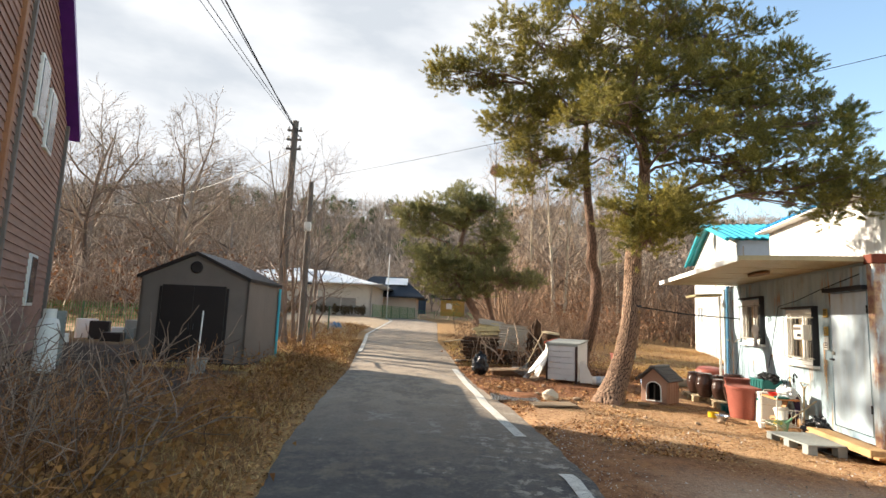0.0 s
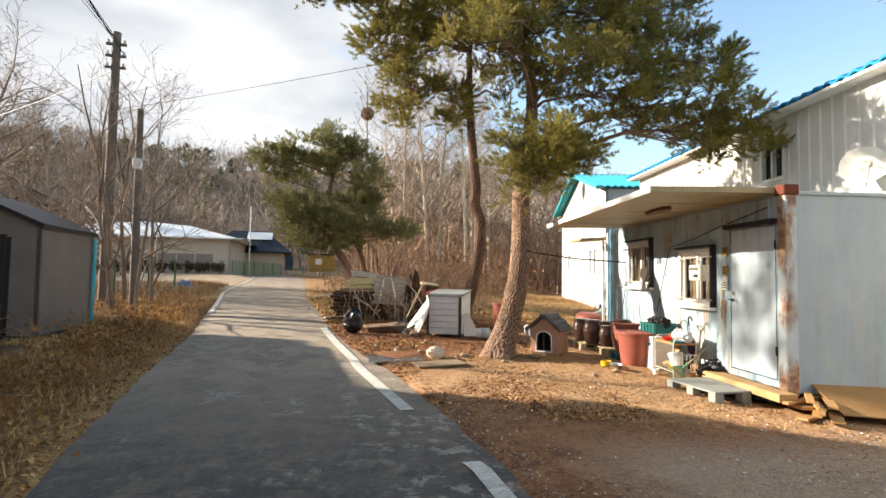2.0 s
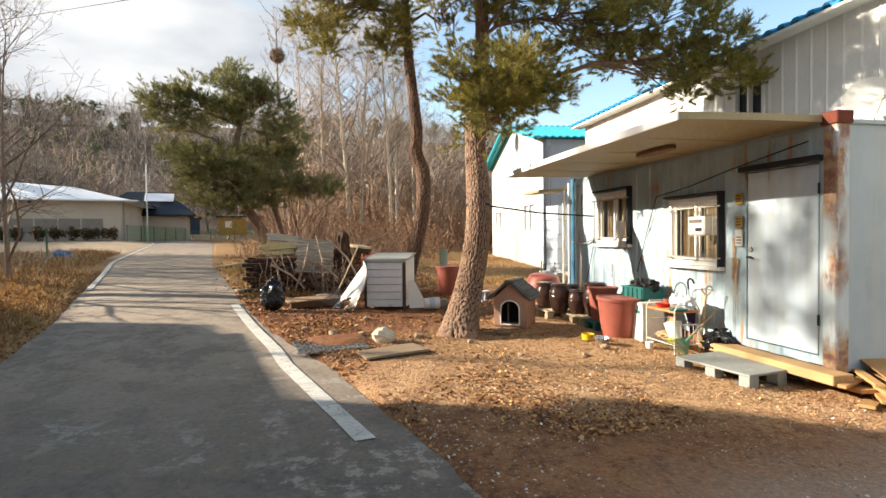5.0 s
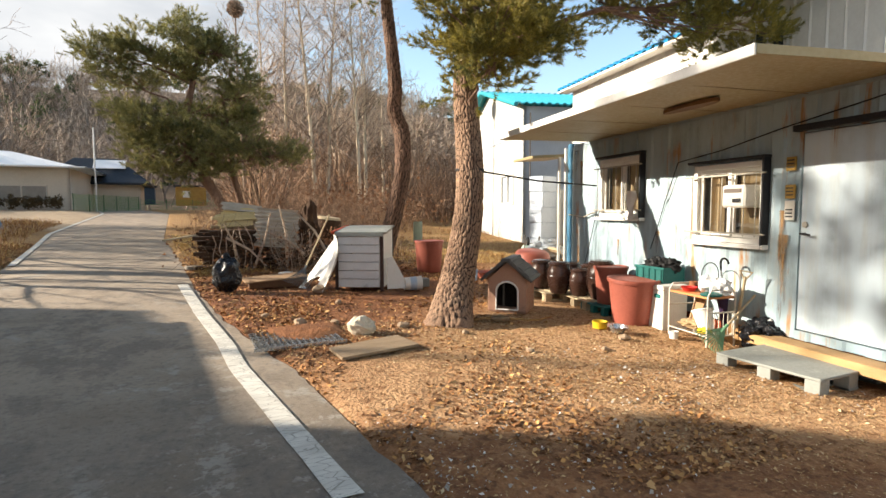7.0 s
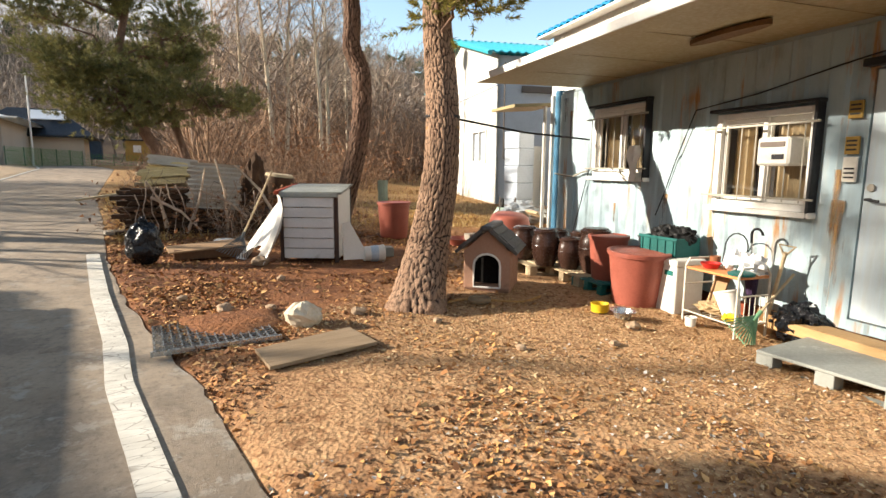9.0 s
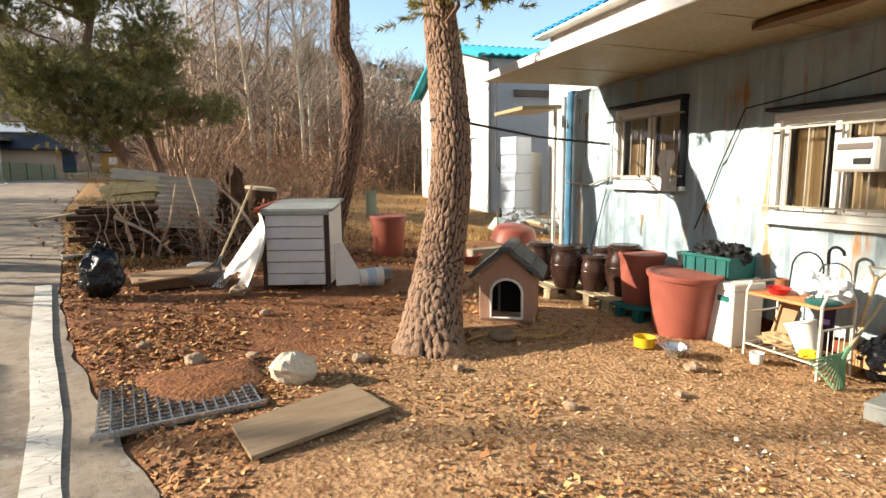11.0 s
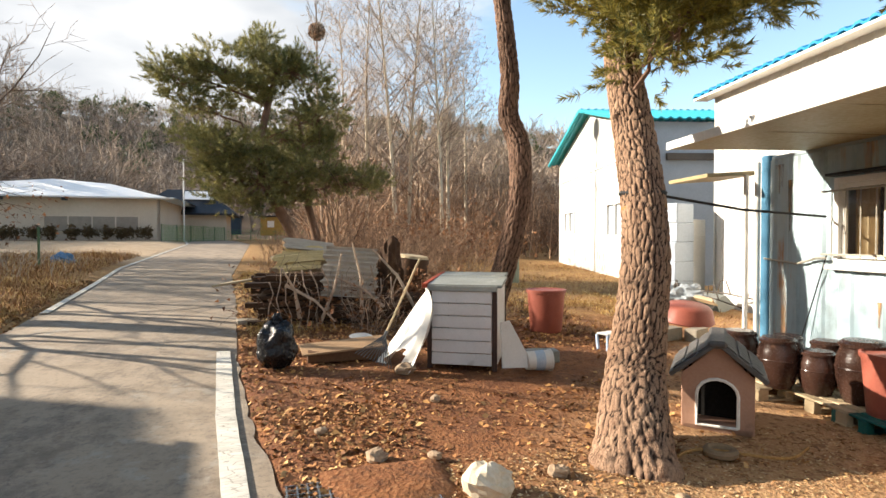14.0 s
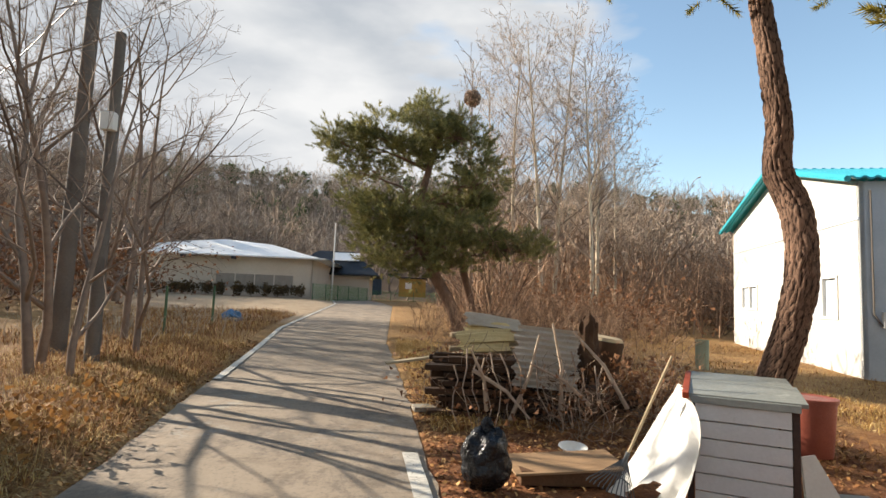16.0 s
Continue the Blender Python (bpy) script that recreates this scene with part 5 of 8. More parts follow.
def barred_window(box, name_label, open_far):
    x0, x1, z0, z1 = box
    w, h = x1 - x0, z1 - z0
    # a dark sheet behind the curtains stands in for the unlit room
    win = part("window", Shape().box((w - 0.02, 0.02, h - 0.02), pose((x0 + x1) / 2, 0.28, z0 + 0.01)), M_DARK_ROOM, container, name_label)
    fr = Shape()
    for cx, cz, sx, sz in ((x0 + 0.03, z0, 0.06, h), (x1 - 0.03, z0, 0.06, h), ((x0 + x1) / 2, z0, w - 0.12, 0.06), ((x0 + x1) / 2, z1 - 0.06, w - 0.12, 0.06)):
        fr.box((sx, 0.09, sz), pose(cx, 0.0, cz), 0.004)
    part("frame", fr, M_WHITE_FRAME, win)
    for k in range(2):
        a = x0 + 0.06 + (w - 0.12) / 2 * k
        b = a + (w - 0.12) / 2 + (0.02 if k == 0 else 0)
        y = 0.015 + 0.03 * k
        s = Shape()
        for cx, cz, sx, sz in ((a + 0.025, z0 + 0.06, 0.05, h - 0.12), (b - 0.025, z0 + 0.06, 0.05, h - 0.12), ((a + b) / 2, z0 + 0.06, b - a - 0.1, 0.05), ((a + b) / 2, z1 - 0.11, b - a - 0.1, 0.05)):
            s.box((sx, 0.028, sz), pose(cx, y, cz), 0.003)
        part("sash", s, M_WHITE_FRAME, win)
        part("pane", Shape().box((b - a - 0.1, 0.006, h - 0.22), pose((a + b) / 2, y, z0 + 0.11)), GLASS, win)
        c = Shape()
        n = 22
        for i in range(n + 1):
            x = a + 0.04 + (b - a - 0.08) * i / n * (0.62 if (k == 0) == open_far else 1.0)
            yy = 0.12 + 0.02 * math.sin(i * 1.9)
            c.v += [(x, yy, z0 + 0.05), (x, yy, z1 - 0.05)]
        c.f = [(2 * i, 2 * i + 2, 2 * i + 3, 2 * i + 1) for i in range(n)]
        part("curtain", c, M_CURTAIN, win, smooth=True)
    part("sill", Shape().box((w + 0.10, 0.12, 0.05), pose((x0 + x1) / 2, -0.05, z0 - 0.05), 0.006), M_WHITE_FRAME, win, "white sill with a rusty edge")
    # dark strips at the right and top are put in for shadow
    sur = Shape()
    sur.box((0.03, 0.10, h + 0.10), pose(x1 + 0.025, -0.06, z0 - 0.05), 0.005)
    sur.box((w + 0.10, 0.10, 0.03), pose((x0 + x1) / 2, -0.06, z1 + 0.02), 0.005)
    part("shadow_strip", sur, M_BLACK_FRAME, win, "dark strip put in for the shadow beside and above the window")
    for z in (z0 + 0.10, z1 - 0.15):
        part("rail", Shape().box((w + 0.16, 0.02, 0.02), pose((x0 + x1) / 2, -0.115, z), 0.003), M_BAR, win)
    n = 7
    for i in range(n):
        x = x0 + 0.05 + (w - 0.1) * i / (n - 1)
        part("bar", Shape().tube([(x, -0.11, z0 + 0.08), (x, -0.11, z1 - 0.12)], 0.006, 6), M_BAR, win)
    return win


gm = Nodes("clear_pane")
tr, gl = gm.add("ShaderNodeBsdfTransparent"), gm.add("ShaderNodeBsdfGlossy", Roughness=0.03)
mx = gm.add("ShaderNodeMixShader", Fac=0.12)
gm.link(tr.outputs[0], mx.inputs[1])
gm.link(gl.outputs[0], mx.inputs[2])
gm.link(mx.outputs[0], gm.t.nodes["Material Output"].inputs["Surface"])
GLASS = gm.m
win_far = barred_window(W_FAR, "white sliding window with beige curtains and steel bars", True)
win_near = barred_window(W_NEAR, "white sliding window with bars and an air conditioner", True)
M_AC = worn("aged_white_plastic", "dcd9cf", "cbc7ba", "a9a294", 3.0, 40.0, 0.45, stain=0.68)
ac = part("air_conditioner", Shape().box((0.33, 0.27, 0.25), pose(W_NEAR[1] - 0.28, -0.06, 1.53), 0.02), M_AC, win_near, "white window air conditioner")
for k in range(2):
    part("vent_grille", Shape().box((0.25 if k == 0 else 0.12, 0.012, 0.045), pose(W_NEAR[1] - 0.28 + (0.0 if k == 0 else 0.06), -0.198, 1.695 - 0.11 * k), 0.004), M_BLACK_FRAME if k else M_SHED, ac)
# door
door = part("door", Shape().box((DOOR[1] - DOOR[0] - 0.02, 0.05, DOOR[3] - DOOR[2] - 0.02), pose((DOOR[0] + DOOR[1]) / 2, 0.02, DOOR[2] + 0.01), 0.006), painted_steel("pale_blue_door", "c3d0d6", "b7c6ce", rust_at=0.66), container, "closed pale blue steel door")
part("handle", Shape().tube([(DOOR[0] + 0.07, -0.01, 1.27), (DOOR[0] + 0.07, -0.07, 1.27), (DOOR[0] + 0.17, -0.07, 1.26)], 0.012, 6), M_BLACK_FRAME, door)
part("lock", Shape().lathe([(0.03, 0), (0.03, 0.015), (0, 0.02)], 12, pose(DOOR[0] + 0.07, -0.01, 1.36, 90)), M_BAR, door)
for z in (0.6, 1.95):
    part("hinge", Shape().tube([(DOOR[1] + 0.005, -0.015, z), (DOOR[1] + 0.005, -0.015, z + 0.11)], 0.012, 6), M_BLACK_FRAME, door)
part("door_hood", Shape().box((1.08, 0.09, 0.06), pose((DOOR[0] + DOOR[1]) / 2, -0.05, DOOR[3] + 0.01), 0.006), M_BLACK_FRAME, container, "dark steel strip above the door")
M_SIGN_YELLOW = worn("faded_yellow", "a8893f", "96783a", "6d5c3a", 6.0, 50.0, 0.6)
for z, h, m in ((1.90, 0.14, M_SIGN_YELLOW), (1.62, 0.14, M_SIGN_YELLOW), (1.40, 0.2, M_AC)):
    sg = part("plate", Shape().box((0.11, 0.02, h), pose(DOOR[0] - 0.10, -0.03, z), 0.003), m, container, "small notice plate with rows of unreadable print")
    for k in range(3):
        part("print_bar", Shape().box((0.08, 0.004, 0.014), pose(DOOR[0] - 0.10, -0.042, z + 0.03 + 0.035 * k)), M_BLACK_FRAME, sg)
rust_spots = ((CL - 1.33, 0.35, 0.9, 0.10), (CL - 1.36, 1.05, 0.45, 0.06), (CL - 3.35, 0.85, 0.36, 0.07), (CL - 5.45, 1.75, 0.6, 0.06), (CL - 5.62, 2.2, 0.35, 0.09), (CL - 4.3, 0.8, 0.25, 0.06))
n = Nodes("rust_run")
rv = n.coords(True, (14, 14, 2.0))
m = n.done(n.mix(n.span(n.noise(rv, 2.0), 0.35, 0.65), srgb("b39366"), srgb("98744c")), 0.8)
tb = n.add("ShaderNodeBsdfTransparent")
ms = n.add("ShaderNodeMixShader")
gen = n.add("ShaderNodeTexCoord")
sep = n.add("ShaderNodeSeparateXYZ")
n.link(gen.outputs["Generated"], sep.inputs[0])
ux = n.op("ABSOLUTE", n.op("SUBTRACT", sep.outputs["X"], 0.5), 0)
uz = n.op("ABSOLUTE", n.op("SUBTRACT", sep.outputs["Z"], 0.5), 0)
body = n.op("SUBTRACT", 0.62, n.op("ADD", n.op("MULTIPLY", ux, 0.95), n.op("MULTIPLY", n.op("SUBTRACT", 1.0, sep.outputs["Z"]), 0.28)))
n.link(n.span(n.op("ADD", body, n.op("MULTIPLY", n.op("SUBTRACT", n.noise(rv, 1.2, 6.0), 0.5), 1.1)), 0.30, 0.62, 0.0, 0.8), ms.inputs["Fac"])
n.link(tb.outputs[0], ms.inputs[1])
n.link(n.bsdf.outputs[0], ms.inputs[2])
n.link(ms.outputs[0], n.t.nodes["Material Output"].inputs["Surface"])
M_RUST_RUN = n.m
for x, z, h, w in rust_spots:
    part("rust_run", Shape().box((w * 2.2, 0.002, h), pose(x, -0.0235, z)), M_RUST_RUN, container, "orange rust stain")
part("drain_pipe", Shape().tube([(-0.08, -0.05, 0.1), (-0.08, -0.05, 2.62)], 0.035, 10), M_WHITE_FRAME, container, "white drain pipe", smooth=True)
part("cable", Shape().tube([(CL - 0.3, -0.03, 2.5), (CL - 1.4, -0.04, 2.34), (CL - 2.2, -0.04, 2.2), (CL - 2.95, -0.04, 2.12), (CL - 3.2, -0.04, 1.6), (CL - 3.36, -0.04, 1.2), (CL - 3.48, -0.04, 0.95)], 0.007, 5), M_CABLE, container, smooth=True)
part("cable", Shape().tube([(CL - 4.9, -0.04, 1.5), (CL - 5.05, -0.06, 1.0), (CL - 5.2, -0.12, 0.4)], 0.007, 5), M_CABLE, container, smooth=True)
part("cable", Shape().tube([(0.05, -0.05, 1.42), (CL - 5.3, -0.05, 1.38), (CL - 5.0, -0.08, 1.45), (CL - 4.85, -0.1, 1.46)], 0.014, 5), M_BAR, container, smooth=True)
part("fan_board", Shape().slab([(math.cos(a) * 0.42 * (1 if abs(math.cos(a)) < 0.7 else 1.0), math.sin(a) * 0.09) for a in np.linspace(0, 2 * math.pi, 20, endpoint=False)], 0, 0.04, pose(CL - 1.9, -0.75, 2.60)), worn("brown_stain_board", "7a5a38", "644829", None), awning, "long oval brown board under the panel")
rag = Shape()
for i in range(9):
    for j in range(7):
        rag.v.append((W_FAR[1] - 0.12 + 0.16 * (j / 6 - 0.5) * (1 + 0.3 * math.sin(i)), -0.14 - 0.03 * math.sin(j * 1.7 + i * 0.6), 1.78 - 0.055 * i))
rag.f = [(i * 7 + j, i * 7 + j + 1, i * 7 + j + 8, i * 7 + j + 7) for i in range(8) for j in range(6)]
solid("rag", rag, M_WHITE_FRAME, "pale rag hung on the window bars", "rag", CM, smooth=True)
# panels and lip of the awning
part("front_lip", Shape().box((A1 - A0, 0.02, 0.085), pose((A0 + A1) / 2, -1.672, 2.625), 0.004), M_WHITE_FRAME, awning, "white metal edge strip")
M_OLD_SEAM = worn("seam_sealant", "8c7d5e", "7a6c50", None)
for k in range(4):
    part("seam", Shape().box((0.006, 1.7, 0.004), pose(A0 + (A1 - A0) * (k + 1) / 5, -0.8, 2.642)), M_OLD_SEAM, awning)
small = thing("awning", "small cream awning past the container's end", "awning", CM)
part("panel", Shape().box((0.9, 0.75, 0.05), pose(-0.62, -0.30, 2.46, 4), 0.005), M_AWNING, small)
part("post", Shape().tube([(-0.2, -0.12, 0.1), (-0.2, -0.12, 2.5)], 0.03, 8), M_WHITE_FRAME, small)
solid("door_sill_plank", Shape().box((1.9, 0.24, 0.10), pose(0, 0, 0), 0.008), worn("fresh_pine_board", "b39064", "a08055", "856742", 2.0, 30.0, 0.7, stretch=(1, 8, 8)), "pale timber plank below the container door", "plank", front(0.72, 0.16, 0.10))

# ---- warehouse details ----
bw = part("window", Shape().box((B_WIN[1] - B_WIN[0], 0.02, B_WIN[3] - B_WIN[2]), pose((B_WIN[0] + B_WIN[1]) / 2, 0.09, B_WIN[2])), M_GLASS, hall, "narrow white-framed window")
for cx, cz, sx, sz in ((B_WIN[0], B_WIN[2], 0.07, 0.94), (B_WIN[1], B_WIN[2], 0.07, 0.94), ((B_WIN[0] + B_WIN[1]) / 2, B_WIN[2], 0.05, 0.94), ((B_WIN[0] + B_WIN[1]) / 2, B_WIN[2] - 0.04, 0.8, 0.07), ((B_WIN[0] + B_WIN[1]) / 2, B_WIN[3] - 0.03, 0.8, 0.07)):
    part("frame_bar", Shape().box((sx, 0.1, sz), pose(cx, 0.0, cz), 0.004), M_WHITE_FRAME, bw)
dish = thing("satellite_dish", "round grey-white satellite dish on the warehouse wall", "satellite dish", pose(9.02, 8.75, 3.45, 0, 0, 0))
part("bowl", Shape().lathe([(0, 0), (0.15, 0.015), (0.24, 0.04), (0.34, 0.09), (0.345, 0.10), (0.24, 0.05), (0.15, 0.025), (0, 0.012)], 28, pose(0, 0, 0, 68, 0, -55)), worn("dish_grey", "d6d4cc", "c6c3ba", None, rough=0.4), dish, smooth=True)
part("feed_arm", Shape().tube([(0.0, 0, -0.36), (-0.25, -0.28, -0.05)], 0.012, 6), M_BAR, dish)
part("feed_horn", Shape().lathe([(0.03, 0), (0.045, 0.05), (0.03, 0.1), (0, 0.11)], 10, pose(-0.27, -0.30, -0.06)), M_BAR, dish)
part("bracket", Shape().tube([(0, 0, 0), (0.22, 0.05, -0.1), (0.25, 0.05, -0.5)], 0.02, 6), M_BAR, dish)
mast = thing("antenna_mast", "small antenna on a white bracket at the roof edge", "antenna", pose(8.72, 7.7, 4.7))
part("mast", Shape().tube([(0, 0, 0), (0, 0, 1.15)], 0.02, 6), M_WHITE_FRAME, mast)
part("boom", Shape().tube([(-0.35, -0.1, 1.1), (0.35, 0.1, 1.12)], 0.012, 5), M_POLE, mast)
for k in range(5):
    part("element", Shape().tube([(-0.3 + 0.15 * k + 0.05, -0.28, 1.1), (-0.3 + 0.15 * k - 0.05, 0.28, 1.1)], 0.006, 4), M_POLE, mast)
part("bracket_arm", Shape().tube([(0, 0, 0.1), (0.4, 0.05, 0.05)], 0.025, 6), M_WHITE_FRAME, mast)
# ---- store details ----
for x0, x1, z0, z1 in S_W:
    w = part("window", Shape().box((x1 - x0, 0.02, z1 - z0), pose((x0 + x1) / 2, 0.07, z0)), M_GREY_AND_SHADED, store, "small white sliding window")
    for cx, sx in ((x0, 0.08), (x1, 0.08), ((x0 + x1) / 2, 0.08)):
        part("frame_bar", Shape().box((sx, 0.1, z1 - z0), pose(cx, 0.01, z0), 0.004), M_WHITE_FRAME, w)
    for z in (z0 - 0.04, z1 - 0.04):
        part("frame_bar", Shape().box((x1 - x0 + 0.08, 0.11, 0.08), pose((x0 + x1) / 2, 0.01, z), 0.004), M_WHITE_FRAME, w)
part("trim_strip", Shape().box((SL, 0.03, 0.06), pose(SL / 2, -0.015, 4.42)), M_GREY_AND_SHADED, store)
part("verge", Shape().tube([(-0.4, -0.42, 5.45), (SL / 2, -0.42, 7.0), (SL + 0.35, -0.42, 5.45)], 0.09, 6), M_TEAL_ROOF, store, "teal verge board")
part("meter_box", Shape().box((0.1, 0.36, 0.42), pose(SL + 0.05, 0.62, 1.55), 0.01), M_WHITE_FRAME, store)
part("conduit", Shape().tube([(SL + 0.05, 0.25, 5.2), (SL + 0.05, 0.25, 1.9), (SL + 0.05, 0.45, 1.6)], 0.025, 6), M_POLE, store)
part("door_track", Shape().box((0.12, 5.0, 0.22), pose(SL + 0.07, 3.4, 4.2)), M_POLE, store)
part("kerb_wall", Shape().box((SL + 2, 0.4, 0.6), pose(SL / 2, -0.9, -0.5), 0.03), M_CONCRETE, store)
# ---- garden shed details ----
part("vent", Shape().lathe([(0.19, 0), (0.19, 0.03), (0.14, 0.04), (0, 0.03)], 16, pose(GL / 2, -0.005, 2.95, 90)), M_SHED_DARK, shed)
part("rear_wall", Shape().box((GL, 0.08, 2.62), pose(GL / 2, 3.18, 0)), M_SHED, shed)
part("downpipe", Shape().tube([(GL + 0.08, 3.15, -0.1), (GL + 0.08, 3.15, 2.5)], 0.05, 8), M_TEAL_ROOF, shed, "green pipe at the rear corner")
part("base", Shape().box((GL + 0.1, 3.4, 0.2), pose(GL / 2, 1.6, -0.16)), M_SHED_DARK, shed)
for sx in (-1, 1):
    part("door_handle", Shape().box((0.03, 0.05, 0.2), pose(GL / 2 + 0.07 * sx, -0.06, 1.0), 0.005), M_BLACK_FRAME, shed)
    part("door_trim", Shape().box((0.08, 0.04, 2.3), pose(GL / 2 + 1.04 * sx, -0.015, 0.02), 0.005), M_SHED_DARK, shed)


# ---- the yard ----
def tint(name, a, b, c=None, rough=0.6, **kw):
    return worn(name, a, b, c, rough=rough, **kw)


M_ONGGI = tint("brown_glaze", "402c25", "35261f", "5e4739", 0.24, scale=4.0, stain=0.6)
M_TERRACOTTA = tint("red_brown_plastic", "9a5646", "8c4d3f", "a87868", 0.5, scale=2.5, stain=0.66)
M_TEAL = tint("green_plastic", "1f625c", "1a544f", None, 0.5)
M_GREY_PLASTIC = tint("grey_plastic", "8f918a", "81837c", "a8a9a2", 0.6, scale=3.0, stain=0.6)
M_PALLET_WOOD = tint("weathered_wood", "b7a586", "9c8a6c", "7d6c53", 0.85, scale=3.0, stretch=(1, 6, 6), vary=0.2)
M_BOARD = tint("raw_board", "b08a5a", "9c7649", "84623f", 0.75, scale=2.0, vary=0.12)
M_OLD_BOARD = tint("old_plywood", "9b7d5c", "84694c", "6d563f", 0.85, scale=2.5, stretch=(1, 5, 5), vary=0.2)
M_BLACK_BAG = tint("black_film", "1a1b1e", "121316", None, 0.25, scale=4.0, fine=9.0, bump=0.9, distance=0.05)
M_WHITE_BAG = tint("white_film", "d8d8d6", "c5c5c4", "aeb0b0", 0.35, scale=8.0)
M_WHITE_PLASTIC = tint("white_plastic", "e2e0d8", "d3d0c6", "b4ad9c", 0.45, scale=3.0, stain=0.64)
M_STONE = tint("pale_stone", "cfc3ad", "b7a98f", "94866d", 0.85, scale=5.0, bump=0.5, stain=0.6)
M_STEEL = tint("steel", "b9bcbd", "a5a8aa", None, 0.28, metal=0.9)
M_PIPE = tint("painted_pipe", "cfcabd", "b5ae9e", "7d5a3c", 0.45, scale=8.0, stain=0.62)
M_ROPE = tint("rope", "a9824e", "8d6b3e", None, 0.9, scale=20.0)
M_DARK = tint("dark_shade_fill", "17130f", "120f0c", None, 0.9)


def jar(x, y, r, h, rz=0, dz=0.13):
    t = thing("onggi_jar", "glazed brown earthenware jar with a lid, on a pallet", "jar", at(x, y, rz, dz), group="onggi jars")
    part("body", Shape().lathe([(0, 0), (r * 0.66, 0), (r * 0.8, h * 0.12), (r * 0.97, h * 0.38), (r, h * 0.55), (r * 0.95, h * 0.74), (r * 0.8, h * 0.88), (r * 0.82, h * 0.92)], 28), M_ONGGI, t, smooth=True)
    part("band", Shape().lathe([(r * 1.0, h * 0.55), (r * 1.02, h * 0.56), (r * 1.0, h * 0.58)], 28), M_ONGGI, t, smooth=True)
    part("lid", Shape().lathe([(r * 0.8, h * 0.9), (r * 0.9, h * 0.9), (r * 0.9, h * 0.95), (r * 0.78, h * 0.97), (r * 0.74, h), (r * 0.2, h * 1.02), (0, h * 1.02)], 28), M_ONGGI, t, smooth=True)
    return t


for a in ((5.78, 12.35, 0.19, 0.46), (5.74, 11.84, 0.185, 0.49), (5.93, 11.58, 0.17, 0.41), (6.05, 11.25, 0.21, 0.57), (6.22, 12.15, 0.17, 0.44), (6.28, 11.75, 0.17, 0.46), (6.1, 12.6, 0.16, 0.38)):
    jar(*a)


def wooden_pallet(x, y, w, d, h, rz, material, label, slats=5, solid_top=False, dz=0.0):
    p = thing("pallet", label, "pallet", at(x, y, rz, dz))
    for k in range(3):
        for j in range(3):
            part("block", Shape().box((w * 0.14, d * 0.13, h - 0.02), pose((k - 1) * w * 0.43, (j - 1) * d * 0.43, 0), 0.004), material, p)
    if solid_top:
        part("deck", Shape().box((w, d, 0.025), pose(0, 0, h - 0.02), 0.006), material, p)
    else:
        for k in range(slats):
            part("slat", Shape().box((w, d / slats * 0.8, 0.02), pose(0, (k - (slats - 1) / 2) * d / slats, h - 0.02), 0.003), material, p)
    for k in range(3):
        part("runner", Shape().box((w * 0.14, d, 0.018), pose((k - 1) * w * 0.43, 0, 0.0)), material, p)
    return p


wooden_pallet(5.98, 12.22, 0.95, 0.85, 0.13, 80, M_PALLET_WOOD, "weathered wooden pallet under the jars")
wooden_pallet(6.02, 11.45, 0.8, 0.6, 0.13, 80, M_PALLET_WOOD, "weathered wooden pallet under the jars")
wooden_pallet(5.92, 10.92, 0.62, 0.56, 0.13, 80, M_TEAL, "dark green plastic pallet under a tub")


def tub(x, y, r_top, r_low, h, label, lid=True, dz=0.0, rx=0.0):
    t = thing("plastic_tub", label, "tub", at(x, y, 0, dz, rx), group="red tubs")
    part("body", Shape().lathe([(0, 0), (r_low, 0), (r_low * 1.02, 0.02), (r_top, h * 0.96), (r_top * 1.06, h * 0.965), (r_top * 1.06, h), (r_top * 0.96, h), (r_low * 0.95, 0.05), (0, 0.05)], 36), M_TERRACOTTA, t, smooth=True)
    if lid:
        part("lid", Shape().lathe([(r_top * 1.08, h), (r_top * 1.08, h + 0.025), (r_top * 0.98, h + 0.03), (r_top * 0.9, h + 0.015), (r_top * 0.4, h + 0.025), (0, h + 0.025)], 36), M_TERRACOTTA, t, "flat red lid", smooth=True)
    return t


tub(5.95, 10.93, 0.225, 0.18, 0.50, "red-brown plastic tub with a lid on a green pallet", dz=0.13)
tub(5.72, 10.28, 0.31, 0.24, 0.56, "large red-brown plastic tub with a lid", rx=2)
tub(5.12, 15.42, 0.29, 0.24, 0.63, "red-brown plastic tub with a lid by the trees")
basin = solid("basin", Shape().lathe([(0.40, 0), (0.42, 0.02), (0.36, 0.22), (0.30, 0.27), (0, 0.28)], 28), M_TERRACOTTA, "red plastic basin turned upside down on the heap", "basin", at(7.35, 14.9, 0, 0.22, 8), smooth=True)
solid("basin", Shape().lathe([(0, 0), (0.2, 0), (0.27, 0.13), (0.29, 0.13), (0.26, 0.12), (0.19, 0.02), (0, 0.02)], 24), M_TERRACOTTA, "low red plastic basin on the ground", "basin", at(5.95, 14.35), smooth=True)

# the dog house
DM, DL = frame_of((4.23, 11.41), (4.59, 11.06), lift(4.4, 11.2))
M_KENNEL = tint("beige_brown_plastic", "a98570", "99755f", "8a6a57", 0.55, scale=2.0)
M_KENNEL_ROOF = tint("dark_grey_plastic", "55524f", "494643", None, 0.6)
kennel = thing("dog_house", "beige plastic dog house with dark tiled roof", "dog house", DM)
DD = 0.62
arch = [(DL / 2 - 0.15, 0.05), (DL / 2 + 0.15, 0.05)]
